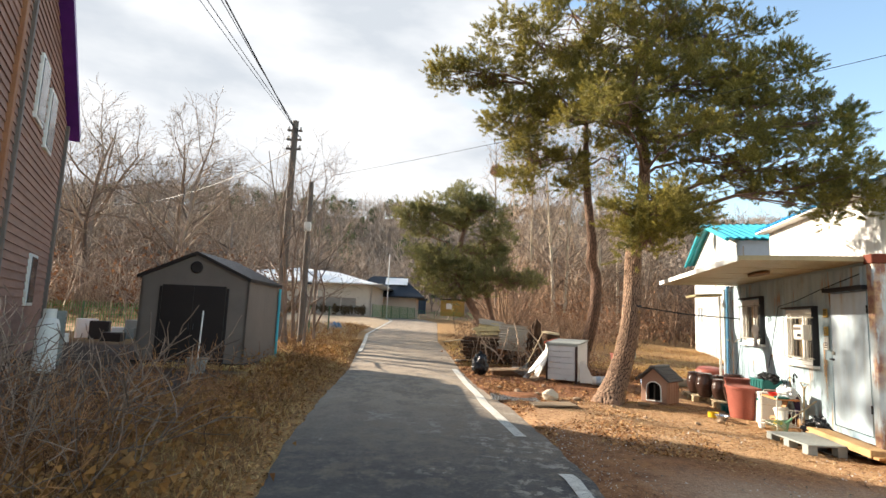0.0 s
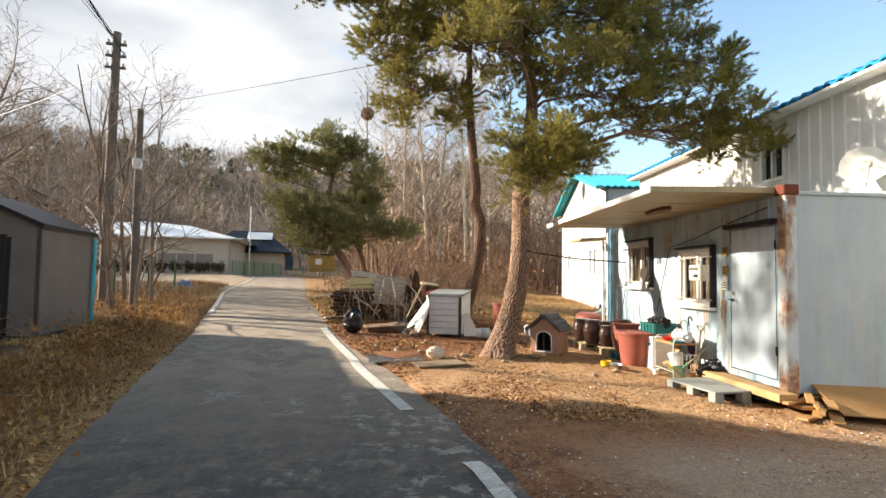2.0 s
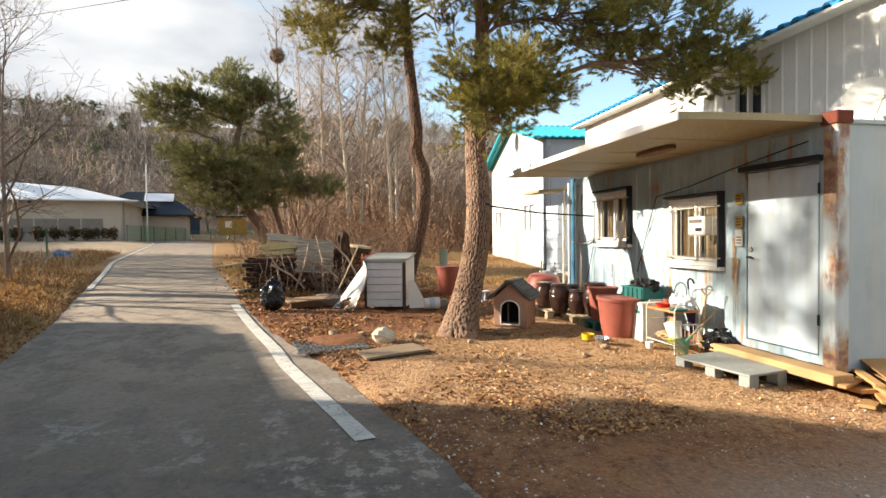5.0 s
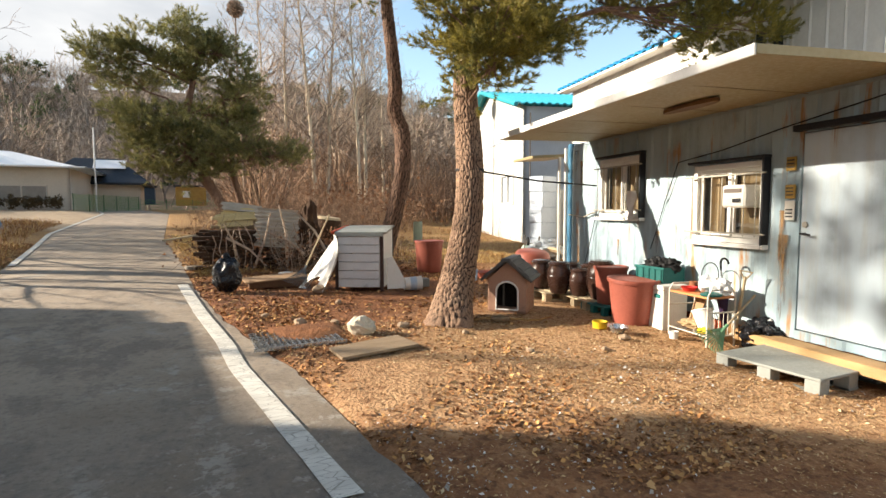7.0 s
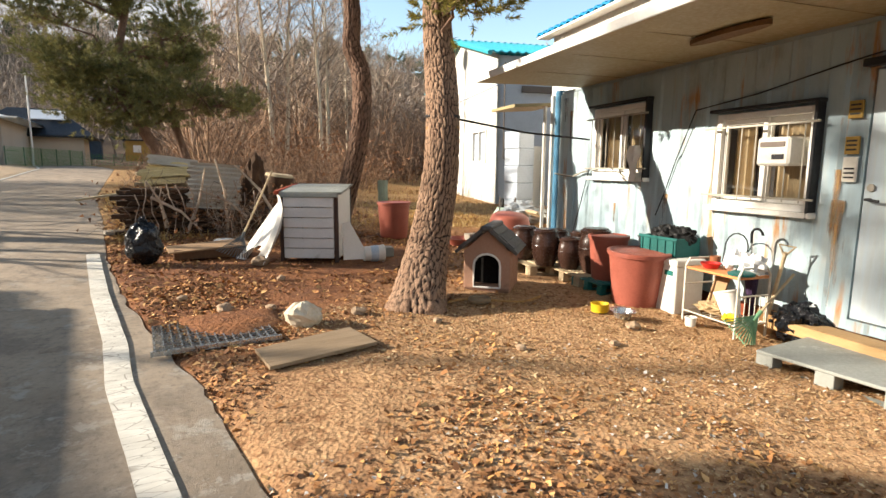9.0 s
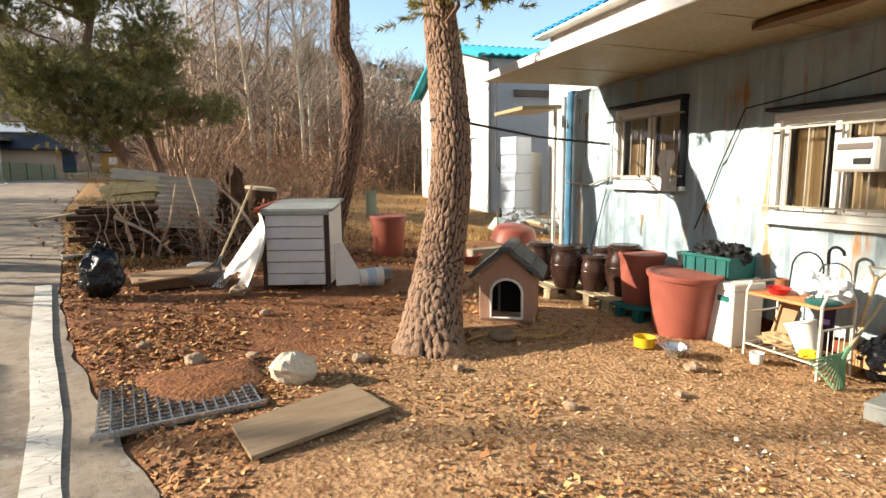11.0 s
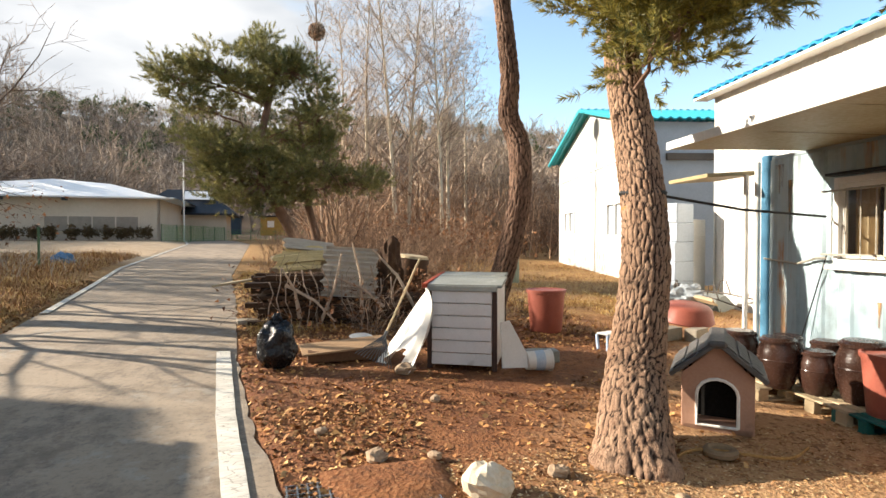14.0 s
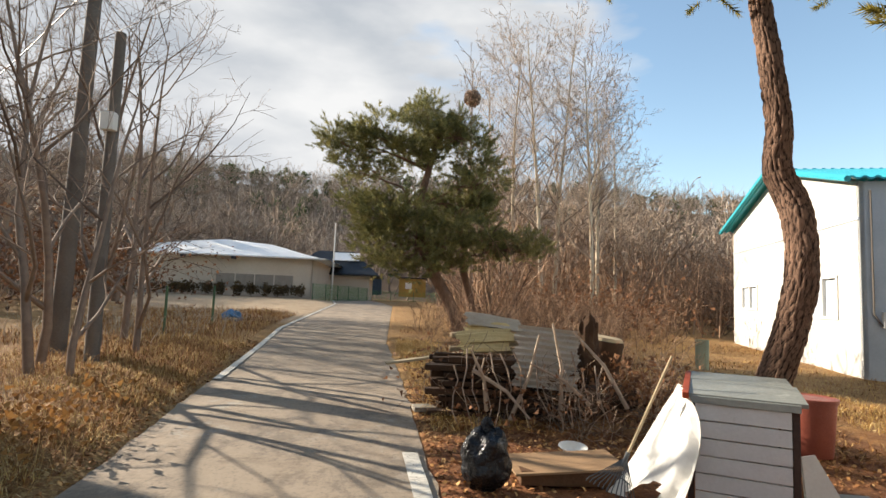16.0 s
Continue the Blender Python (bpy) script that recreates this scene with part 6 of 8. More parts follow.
ring = [(DL / 2 + 0.15 * math.cos(a), 0.30 + 0.13 * math.sin(a)) for a in np.linspace(0, math.pi, 9)]
hole = [(DL / 2 + 0.15, 0.05)] + ring + [(DL / 2 - 0.15, 0.05)]
outer = [(DL, 0.0), (DL, 0.25), (DL + 0.01, 0.46), (DL * 0.75, 0.58), (DL * 0.6, 0.655), (DL / 2, 0.69), (DL * 0.4, 0.655), (DL * 0.25, 0.58), (-0.01, 0.46), (0, 0.25), (0, 0.0)]
fs = Shape()
for p in outer:
    fs.v.append((p[0], 0.0, p[1]))
for p in hole:
    fs.v.append((p[0], 0.0, p[1]))
fs.f = [(i, i + 1, 11 + i + 1, 11 + i) for i in range(10)]
fs.raw([(0, 0, 0), (DL, 0, 0), (DL / 2 + 0.15, 0, 0.05), (DL / 2 - 0.15, 0, 0.05)], [(0, 1, 2, 3)])
part("front_panel", fs, M_KENNEL, kennel)
rim = Shape()
rim.tube([(x, -0.006, z) for x, z in hole] + [(hole[0][0], -0.006, hole[0][1])], 0.013, 6, caps=False)
part("door_rim", rim, M_WHITE_PLASTIC, kennel, "pale arched door rim")
# a near-black sheet stands for the shade behind the doorway
part("inside", Shape().box((DL - 0.06, 0.02, 0.45), pose(DL / 2, 0.3, 0.02)), M_DARK, kennel)
for x in (0.0, DL):
    sp = Shape()
    for k in range(5):
        sp.box((0.03, DD / 5 - 0.012, 0.47), pose(x, DD * (k + 0.5) / 5, 0.0), 0.008)
    part("side_panel", sp, M_KENNEL, kennel)
part("back_panel", Shape().slab([(DL, 0.0), (DL, 0.46), (DL / 2, 0.69), (0, 0.46), (0, 0)], 0, 0.02, pose(0, DD, 0, 90)), M_KENNEL, kennel)
part("floor", Shape().box((DL, DD, 0.04), pose(DL / 2, DD / 2, 0.0)), M_KENNEL, kennel)
slope = math.degrees(math.atan2(0.27, DL / 2 + 0.08))
for sx in (-1, 1):
    rp = part("roof_slope", Shape().box(((DL / 2 + 0.09) / math.cos(radians(slope)), DD + 0.14, 0.035), pose(0, 0, 0), 0.006), M_KENNEL_ROOF, kennel, m=pose(DL / 2 + sx * (DL / 4 + 0.04), DD / 2 - 0.02, 0.575, 0, sx * slope, 0))
    for i in range(3):
        for j in range(6):
            part("roof_tile", Shape().box((0.10, 0.105, 0.014), pose(-0.12 + 0.115 * i, -0.3 + 0.12 * j + 0.03 * (i % 2), 0.034), 0.005), M_KENNEL_ROOF, rp)
part("ridge_cap", Shape().box((0.14, DD + 0.16, 0.06), pose(DL / 2, DD / 2 - 0.02, 0.69), 0.02), M_KENNEL_ROOF, kennel)

# table with its things
TX = CM @ pose(CL - 2.02, -0.42, 0)
table = thing("work_table", "small metal-framed table with an orange top", "table", pose(TX.translation.x, TX.translation.y, lift(6.0, 9.5) + 0.0, 0, 0, CM.to_euler().z * 57.2958))
TWd, TDp, TH = 0.62, 0.36, 0.56
part("tabletop", Shape().box((TWd, TDp, 0.025), pose(0, 0, TH - 0.03), 0.005), tint("orange_board", "cf8a56", "bb7a4a", "e0b48a", 0.6), table)
for sx in (-1, 1):
    for sy in (-1, 1):
        part("leg", Shape().tube([(sx * TWd / 2, sy * TDp / 2, 0), (sx * TWd / 2, sy * TDp / 2, TH)], 0.011, 8), M_PIPE, table)
    part("end_hoop", Shape().tube([(sx * TWd / 2, -TDp / 2, TH), (sx * TWd / 2, -TDp / 2 + 0.04, TH + 0.07), (sx * TWd / 2, TDp / 2 - 0.04, TH + 0.07), (sx * TWd / 2, TDp / 2, TH)], 0.011, 8), M_PIPE, table)
    for z in (0.12, 0.38):
        part("rail", Shape().tube([(sx * TWd / 2, -TDp / 2, z), (sx * TWd / 2, TDp / 2, z)], 0.008, 6), M_PIPE, table)
for sy in (-1, 1):
    part("rail", Shape().tube([(-TWd / 2, sy * TDp / 2, 0.12), (TWd / 2, sy * TDp / 2, 0.12)], 0.008, 6), M_PIPE, table)
for k in range(9):
    part("wire", Shape().tube([(-TWd / 2 + 0.07 * k + 0.03, -TDp / 2, 0.12), (-TWd / 2 + 0.07 * k + 0.03, TDp / 2, 0.12)], 0.004, 4), M_PIPE, table)
for k in range(6):
    part("wire", Shape().tube([(TWd / 2, -TDp / 2 + 0.06 * k + 0.03, 0.12), (TWd / 2, -TDp / 2 + 0.06 * k + 0.03, 0.38)], 0.004, 4), M_PIPE, table)
TM = pose(TX.translation.x, TX.translation.y, lift(6.0, 9.5), 0, 0, CM.to_euler().z * 57.2958)


def lump(rx, ry, rz, seed, amp=0.25, freq=3.0, rings=14, sides=20, base=0.0):
    """A crumpled closed form that sits on z = 0."""
    v = []
    for i in range(rings + 1):
        th = math.pi * i / rings
        for k in range(sides):
            a = 2 * math.pi * k / sides
            d = Vector((math.sin(th) * math.cos(a), math.sin(th) * math.sin(a), math.cos(th)))
            q = d * (1 + amp * noise.noise(d * freq + Vector((seed * 7.1, 0, 0))) + amp * 0.5 * noise.noise(d * freq * 2.6 + Vector((0, seed * 3.3, 0))))
            v.append((q.x * rx, q.y * ry, max((q.z + 1) * rz * 0.5, base)))
    s = Shape()
    return s.raw(v, [(i * sides + k, (i + 1) * sides + k, (i + 1) * sides + (k + 1) % sides, i * sides + (k + 1) % sides) for i in range(rings) for k in range(sides)])


for x, y, s, sd in ((0.10, 0.02, 0.13, 1), (0.24, 0.05, 0.12, 2), (0.02, 0.06, 0.10, 3)):
    solid("plastic_bag", lump(s, s * 0.8, s * 1.5, sd, 0.5, 3.5), M_WHITE_BAG, "crumpled white plastic bag on the table", "bag", TM @ pose(x, y, TH), smooth=True, group="white bags")
solid("bowl", Shape().lathe([(0, 0), (0.06, 0), (0.09, 0.05), (0.095, 0.05), (0.06, 0.01), (0, 0.01)], 20), tint("red_plastic", "c22f2a", "a82824", None, 0.4), "red plastic bowl on the table", "bowl", TM @ pose(-0.13, -0.06, TH), smooth=True)
solid("tin", Shape().lathe([(0, 0), (0.05, 0), (0.05, 0.10), (0.044, 0.10), (0.044, 0.02), (0, 0.02)], 16), tint("brown_tin", "8a5a3a", "754a30", None, 0.5), "brown tin on the table", "tin", TM @ pose(-0.2, 0.06, TH), smooth=True)
solid("lid", Shape().lathe([(0, 0), (0.11, 0), (0.115, 0.02), (0.06, 0.035), (0, 0.035)], 20), M_TEAL, "round green lid on the table edge", "lid", TM @ pose(0.24, -0.08, TH), smooth=True)
umb = thing("umbrella", "folded dark purple umbrellas leaning behind the table", "umbrella", TM @ pose(0.08, 0.26, 0.12, 6, 0, 0))
part("canopy", Shape().lathe([(0, 0), (0.02, 0.02), (0.07, 0.45), (0.05, 0.5), (0.015, 0.55), (0, 0.55)], 9), tint("purple_cloth", "3a2a44", "30223a", None, 0.8), umb)
part("shaft", Shape().tube([(0, 0, 0.5), (0, 0, 0.72)], 0.008, 6), M_STEEL, umb)
part("handle", Shape().tube([(0, 0, 0.70)] + [(0.06 - 0.06 * math.cos(a), 0, 0.78 + 0.06 * math.sin(a)) for a in np.linspace(0, math.pi, 7)], 0.012, 6), M_CABLE, umb)
solid("wire_hoop", Shape().tube([(-0.13, 0, 0), (-0.13, 0, 0.2)] + [(-0.13 * math.cos(a), 0, 0.2 + 0.13 * math.sin(a)) for a in np.linspace(0.2, math.pi - 0.2, 7)] + [(0.13, 0, 0.2), (0.13, 0, 0)], 0.007, 5), M_CABLE, "thin bent wire hoop behind the table", "hoop", TM @ pose(-0.08, 0.16, TH, -6))
pail = thing("bucket", "tilted white bucket on the table's lower shelf", "bucket", TM @ pose(0.12, -0.02, 0.15, 0, -20))
part("body", Shape().lathe([(0, 0), (0.075, 0), (0.11, 0.22), (0.118, 0.22), (0.115, 0.235), (0.105, 0.23), (0.07, 0.02), (0, 0.02)], 24), M_WHITE_PLASTIC, pail, smooth=True)
solid("cloth", lump(0.08, 0.06, 0.07, 9, 0.5), tint("yellow_cloth", "d6c22a", "bda825", None), "bright yellow cloth under the table", "cloth", TM @ pose(0.2, -0.12, 0.13))
solid("rag", lump(0.16, 0.12, 0.10, 11, 0.5), tint("straw_rag", "b59d78", "957d5b", None, 0.9), "heap of pale rags on the lower shelf", "rag", TM @ pose(-0.12, 0.0, 0.12))
solid("cup", Shape().lathe([(0, 0), (0.045, 0), (0.055, 0.1), (0.05, 0.1), (0.04, 0.01), (0, 0.01)], 16), M_WHITE_PLASTIC, "white cup on the ground by the table", "cup", TM @ pose(-0.12, -0.26, 0), smooth=True)
foam = thing("foam_box", "white foam box with a green label beside the table", "box", front(2.62, 0.40, lift(6.0, 9.95)))
part("body", Shape().box((0.28, 0.36, 0.50), pose(0, 0, 0), 0.012), M_WHITE_PLASTIC, foam)
part("lid", Shape().box((0.30, 0.38, 0.06), pose(0, 0, 0.50), 0.01), M_WHITE_PLASTIC, foam)
part("label", Shape().box((0.12, 0.006, 0.05), pose(0.04, -0.182, 0.40)), M_TEAL, foam)
solid("board", Shape().box((0.16, 0.02, 0.42), pose(0, 0, 0), 0.003), M_OLD_BOARD, "brown board leaning inside the table frame", "board", TM @ pose(-0.2, 0.06, 0.13, -12, 8, 0))
# added block, near-black for the shadow in the gap behind the tubs
shelf = thing("shadow_gap_block", "added dark block for the shadow gap behind the tubs, topped by a crate", "cupboard", front(2.98, 0.24, lift(6.1, 10.1)))
part("body", Shape().box((0.5, 0.36, 0.50), pose(0, 0, 0), 0.01), M_DARK, shelf)
part("top", Shape().box((0.62, 0.42, 0.05), pose(0, 0, 0.50), 0.006), M_WHITE_PLASTIC, shelf)
crate = thing("crate", "dark green plastic crate full of black cloth", "crate", front(2.92, 0.30, lift(6.1, 10.1) + 0.555, 4))
for sx, sy, w, d in ((-1, 0, 0.02, 0.34), (1, 0, 0.02, 0.34), (0, -1, 0.52, 0.02), (0, 1, 0.52, 0.02)):
    part("side", Shape().box((w, d, 0.2), pose(sx * 0.25, sy * 0.16, 0), 0.004), M_TEAL, crate)
part("rim", Shape().box((0.55, 0.022, 0.03), pose(0, -0.172, 0.175), 0.004), M_TEAL, crate)
for k in range(5):
    part("rib", Shape().box((0.018, 0.016, 0.17), pose(-0.22 + 0.11 * k, -0.175, 0.0), 0.003), M_TEAL, crate)
part("bottom", Shape().box((0.5, 0.32, 0.015)), M_TEAL, crate)
for k, (x, y) in enumerate(((-0.13, 0.02), (0.04, -0.02), (0.16, 0.03))):
    solid("cloth", lump(0.12, 0.12, 0.2, 20 + k, 0.5), M_CABLE, "bundled black cloth in the crate", "cloth", front(2.92 - x, 0.30 - y, lift(6.1, 10.1) + 0.66))
solid("bucket", Shape().lathe([(0, 0), (0.11, 0), (0.15, 0.26), (0.16, 0.26), (0.155, 0.28), (0.14, 0.27), (0.105, 0.02), (0, 0.02)], 24), M_WHITE_PLASTIC, "white bucket by the wall behind the tubs", "bucket", front(3.32, 0.2, lift(6.2, 10.5) + 0.42), smooth=True)
solid("box", Shape().box((0.34, 0.34, 0.42), None, 0.01), M_PALLET_WOOD, "old wooden box below the white bucket", "box", front(3.32, 0.2, lift(6.2, 10.5)))
# shovel, rakes
def leaf_rake(m, green, length, label):
    r = thing("leaf_rake", label, "rake", m)
    part("shaft", Shape().tube([(0, 0, 0.28), (0.01, 0, length)], 0.013, 7), M_PALLET_WOOD, r)
    for k in range(13):
        a = radians(-38 + 76 * k / 12)
        part("tine", Shape().tube([(0.02 * math.sin(a), 0, 0.30), (0.17 * math.sin(a), 0.0, 0.16), (0.33 * math.sin(a), -0.01, 0.03), (0.35 * math.sin(a), -0.05, 0.0)], 0.006, 4), green, r)
    part("brace", Shape().tube([(0.2 * math.sin(a), 0.0, 0.12 + 0.03 * math.cos(a * 2)) for a in np.linspace(-0.62, 0.62, 7)], 0.007, 4), green, r)
    part("socket", Shape().tube([(0, 0, 0.24), (0, 0, 0.36)], 0.018, 8), green, r)
    return r


M_RAKE_GREEN = tint("pale_green_plastic", "6f9a76", "5f8866", None, 0.5)
M_RAKE_GREY = tint("grey_plastic_rake", "5c5f60", "4e5152", None, 0.55)
rz_ = Vector((0.62, -0.05, 0.50)).normalized()
ry_ = Vector((0.54, 0.84, 0.0))
ry_ = (ry_ - rz_ * ry_.dot(rz_)).normalized()
rx_ = ry_.cross(rz_)
RAKE = Matrix((rx_, ry_, rz_)).transposed().to_4x4()
RAKE.translation = (5.45, 8.93, lift(5.45, 8.93) + 0.04)
leaf_rake(RAKE, M_RAKE_GREEN, 0.85, "green plastic leaf rake leaning by the table")
shovel = thing("shovel", "old shovel with a wooden handle against the table", "shovel", pose(5.98, 9.02, lift(6, 9) + 0.0, 12, 8, -60))
part("blade", Shape().raw([(-0.09, 0.0, 0.26), (0.09, 0.0, 0.26), (0.10, -0.02, 0.1), (0, -0.03, 0.0), (-0.10, -0.02, 0.1), (0, 0.02, 0.26), (0, 0.0, 0.1)], [(0, 5, 6, 4), (5, 1, 2, 6), (4, 6, 3), (6, 2, 3)]), tint("rusty_steel", "b08a5c", "94714a", None, 0.6), shovel)
part("shaft", Shape().tube([(0, 0.01, 0.22), (0, 0.02, 0.82)], 0.016, 8), M_PALLET_WOOD, shovel)
part("grip", Shape().tube([(0, 0.02, 0.78), (-0.06, 0.02, 0.88), (0.06, 0.02, 0.88), (0, 0.02, 0.78)], 0.012, 6), M_PALLET_WOOD, shovel)
solid("rubbish_bag", lump(0.27, 0.22, 0.36, 31, 0.3, 3.0, 36, 44), M_BLACK_BAG, "open black rubbish bag with white waste", "bag", at(6.10, 8.74), smooth=True)
for k, (x, y) in enumerate(((6.12, 8.68), (6.2, 8.78))):
    solid("paper", lump(0.06, 0.05, 0.07, 40 + k, 0.5), M_WHITE_BAG, "crumpled white paper on the black bag", "paper", at(x, y, 0, 0.31))
# bowls, ring, rope
solid("feeding_bowl", Shape().lathe([(0, 0), (0.085, 0), (0.09, 0.07), (0.095, 0.085), (0.085, 0.085), (0.075, 0.03), (0, 0.03)], 24), tint("yellow_plastic", "d7b427", "c29f22", None, 0.45), "yellow plastic feeding bowl on the ground", "bowl", at(5.08, 10.16), smooth=True)
solid("feeding_bowl", Shape().lathe([(0, 0.01), (0.07, 0.01), (0.10, 0.08), (0.125, 0.085), (0.12, 0.09), (0.095, 0.085), (0.065, 0.02), (0, 0.02)], 28), M_STEEL, "shiny steel feeding bowl on the ground", "bowl", at(5.10, 9.88, 0, 0.0, 4), smooth=True)
solid("rubber_ring", Shape().tube([(0.09 * math.cos(a), 0.09 * math.sin(a), 0.03) for a in np.linspace(0, 2 * math.pi, 20)], 0.032, 8, caps=False), tint("dusty_rubber", "8a7458", "73604a", None, 0.9), "dusty rubber ring on the ground", "ring", at(4.07, 10.85), smooth=True)


def trunk_at(z):
    return Vector([float(np.interp(z, [p[2] for p in TRUNK_A], [p[i] for p in TRUNK_A])) for i in range(3)])


def wrap(z, r, turns, thick, material, label, tilt=0.0):
    s = Shape()
    pts = []
    for i in range(int(turns * 24) + 1):
        a = 2 * math.pi * i / 24
        zz = z + 0.018 * i / 24 + tilt * math.sin(a)
        c = trunk_at(zz)
        pts.append((c.x + r * math.cos(a), c.y + r * math.sin(a), zz))
    return solid("rope", s.tube(pts, thick, 6), material, label, "rope", smooth=True)


wrap(0.30, 0.245, 3.0, 0.011, M_ROPE, "yellow rope wound round the foot of the pine", 0.01)
wrap(1.92, 0.185, 2.0, 0.010, M_ROPE, "yellow rope wound round the pine", 0.0)
wrap(2.06, 0.185, 1.0, 0.024, M_CABLE, "black strap round the pine", 0.01)
e = front(4.9, 0.06, 1.9).translation
c = trunk_at(2.06)
solid("washing_line", Shape().tube([(c.x + 0.17, c.y, 2.06), ((c.x + e.x) / 2, (c.y + e.y) / 2, 1.95), (e.x, e.y, e.z)], 0.013, 6), M_CABLE, "black cord from the pine to the container", "cord", smooth=True)
rp = []
for i in range(22):
    f = i / 21
    x, y = 3.7 + 1.1 * f, 10.85 - 0.15 * f + 0.10 * math.sin(f * 7)
    rp.append((x, y, lift(x, y) + 0.03))
solid("rope", Shape().tube(rp, 0.011, 6), M_ROPE, "yellow rope lying on the ground", "rope", smooth=True)

# grey plastic pallet, timber and boards by the door
wooden_pallet(5.58, 8.07, 0.95, 0.97, 0.15, 0, M_GREY_PLASTIC, "grey plastic pallet before the container door", 6, True)
rt = np.random.default_rng(77)
for k in range(9):
    w, ln = 0.07 + 0.07 * rt.random(), 0.55 + 0.5 * rt.random()
    x, y = 5.9 + 0.35 * rt.random(), 6.85 + 0.3 * rt.random()
    solid("timber_offcut", Shape().box((ln, w, 0.03), None, 0.003), M_BOARD, "pale sawn timber offcut in a pile", "timber", at(x, y, 20 + 45 * (rt.random() - 0.3), 0.02 + 0.026 * k, 3 * rt.random(), 5 * (rt.random() - 0.5)), group="timber offcuts")
pl = Shape().box((1.15, 0.72, 0.016), None, 0.002)
solid("fibreboard", pl, tint("fibreboard", "a07a4c", "926f44", None, 0.7, scale=1.5), "brown fibreboard sheet leaning on the timber", "board", pose(6.65, 6.83, 0.13, 22, 4, -14))
solid("plank", Shape().box((1.0, 0.2, 0.04), None, 0.004), M_BOARD, "pale board lying before the container", "plank", at(6.0, 7.35, 68, 0.06, 0, 5))
binw = thing("bin", "white plastic bin with a grey top beside the container", "bin", at(7.5, 6.55))
part("body", Shape().box((0.5, 0.36, 0.42), pose(0, 0, 0), 0.03), M_WHITE_PLASTIC, binw)
part("top", Shape().box((0.42, 0.3, 0.04), pose(0.06, 0, 0.42), 0.01), M_GREY_PLASTIC, binw)

# the stone, the grate and the sheet of plywood
M_FIELD_STONE = tint("brown_stone", "a08a70", "86705a", "6d5a46", 0.9, scale=5.0, bump=0.5)
solid("boulder", lump(0.14, 0.125, 0.23, 51, 0.35, 1.3, 12, 16), M_STONE, "pale angular boulder on the yard", "stone", at(2.2, 10.68, 0, -0.03), smooth=False)
for k, (x, y, r) in enumerate(((2.75, 10.82, 0.075), (1.66, 11.3, 0.085), (3.31, 10.36, 0.05), (2.05, 11.25, 0.05), (4.93, 9.58, 0.07), (1.35, 11.9, 0.05), (2.4, 12.4, 0.06), (3.6, 9.5, 0.045), (4.4, 9.3, 0.05), (2.35, 13.32, 0.12))):
    solid("stone", lump(r, r * 0.8, r * 1.1, 60 + k, 0.4, 1.5, 8, 10), M_FIELD_STONE, "small pale stone on the yard", "stone", at(x, y, k * 40, -0.01), group="small stones")
grate = thing("drain_grate", "galvanised drain grate half covered by soil", "grate", at(1.5, 10.74, 0, 0.012))
for k in range(15):
    part("bar", Shape().box((0.008, 0.72, 0.02), pose(-0.42 + 0.06 * k, 0, -0.01)), M_STEEL, grate)
for k in range(13):
    part("cross_bar", Shape().box((0.86, 0.007, 0.014), pose(0, -0.36 + 0.06 * k, -0.007)), M_STEEL, grate)
part("rim", Shape().box((0.9, 0.025, 0.035), pose(0, -0.37, -0.02)), M_STEEL, grate)
mound = Shape()
ol = [(1.16, 11.26), (1.24, 10.98), (1.30, 10.74), (1.44, 10.56), (1.60, 10.46), (1.76, 10.50), (1.88, 10.60), (2.1, 10.7), (2.1, 11.25)]
mc = (1.75, 10.98)
rings_n = 7
for i in range(rings_n + 1):
    for p in range(len(ol) * 4):
        a, b = ol[p // 4], ol[(p // 4 + 1) % len(ol)]
        f = (p % 4) / 4
        ex, ey = a[0] + (b[0] - a[0]) * f, a[1] + (b[1] - a[1]) * f
        k = i / rings_n
        x, y = mc[0] + (ex - mc[0]) * k, mc[1] + (ey - mc[1]) * k
        x += 0.012 * noise.noise((x * 19, y * 19, 0))
        mound.v.append((x, y, lift(x, y) - 0.03 + 0.085 * (1 - k ** 4) + 0.012 * noise.noise((x * 9, y * 9, 2))))
m_n = len(ol) * 4
mound.f = [(i * m_n + p, i * m_n + (p + 1) % m_n, (i + 1) * m_n + (p + 1) % m_n, (i + 1) * m_n + p) for i in range(rings_n) for p in range(m_n)]
solid("soil_mound", mound, M_GROUND, "brown soil washed over the grate", "soil", smooth=True)
solid("plywood_sheet", Shape().slab([(1.73, 9.73), (2.55, 9.90), (2.49, 10.36), (1.71, 10.14)], 0.165, 0.19), tint("grey_plywood", "8f7b62", "7b6850", "655441", 0.85, scale=2.0, fine=60, stretch=(2, 9, 1)), "weathered plywood sheet lying on the yard", "board")

# the slatted box with its sheet, and the things round it
KM, KL = frame_of((2.68, 13.56), (3.31, 13.20), lift(3.0, 13.4))
M_SLAT = tint("white_grey_siding", "cfcfcc", "c0c0bc", "a5a49e", 0.5, scale=2.0)
hutch = thing("slatted_hutch", "old hutch with white slats and a lifting lid", "hutch", KM)
for k in range(6):
    part("slat", Shape().box((KL - 0.06, 0.025, 0.128), pose(KL / 2, -0.012, 0.06 + 0.136 * k, -4), 0.004), M_SLAT, hutch)
M_HUTCH_TRIM = tint("dark_brown_trim", "4a3a32", "3e302a", None, 0.7)
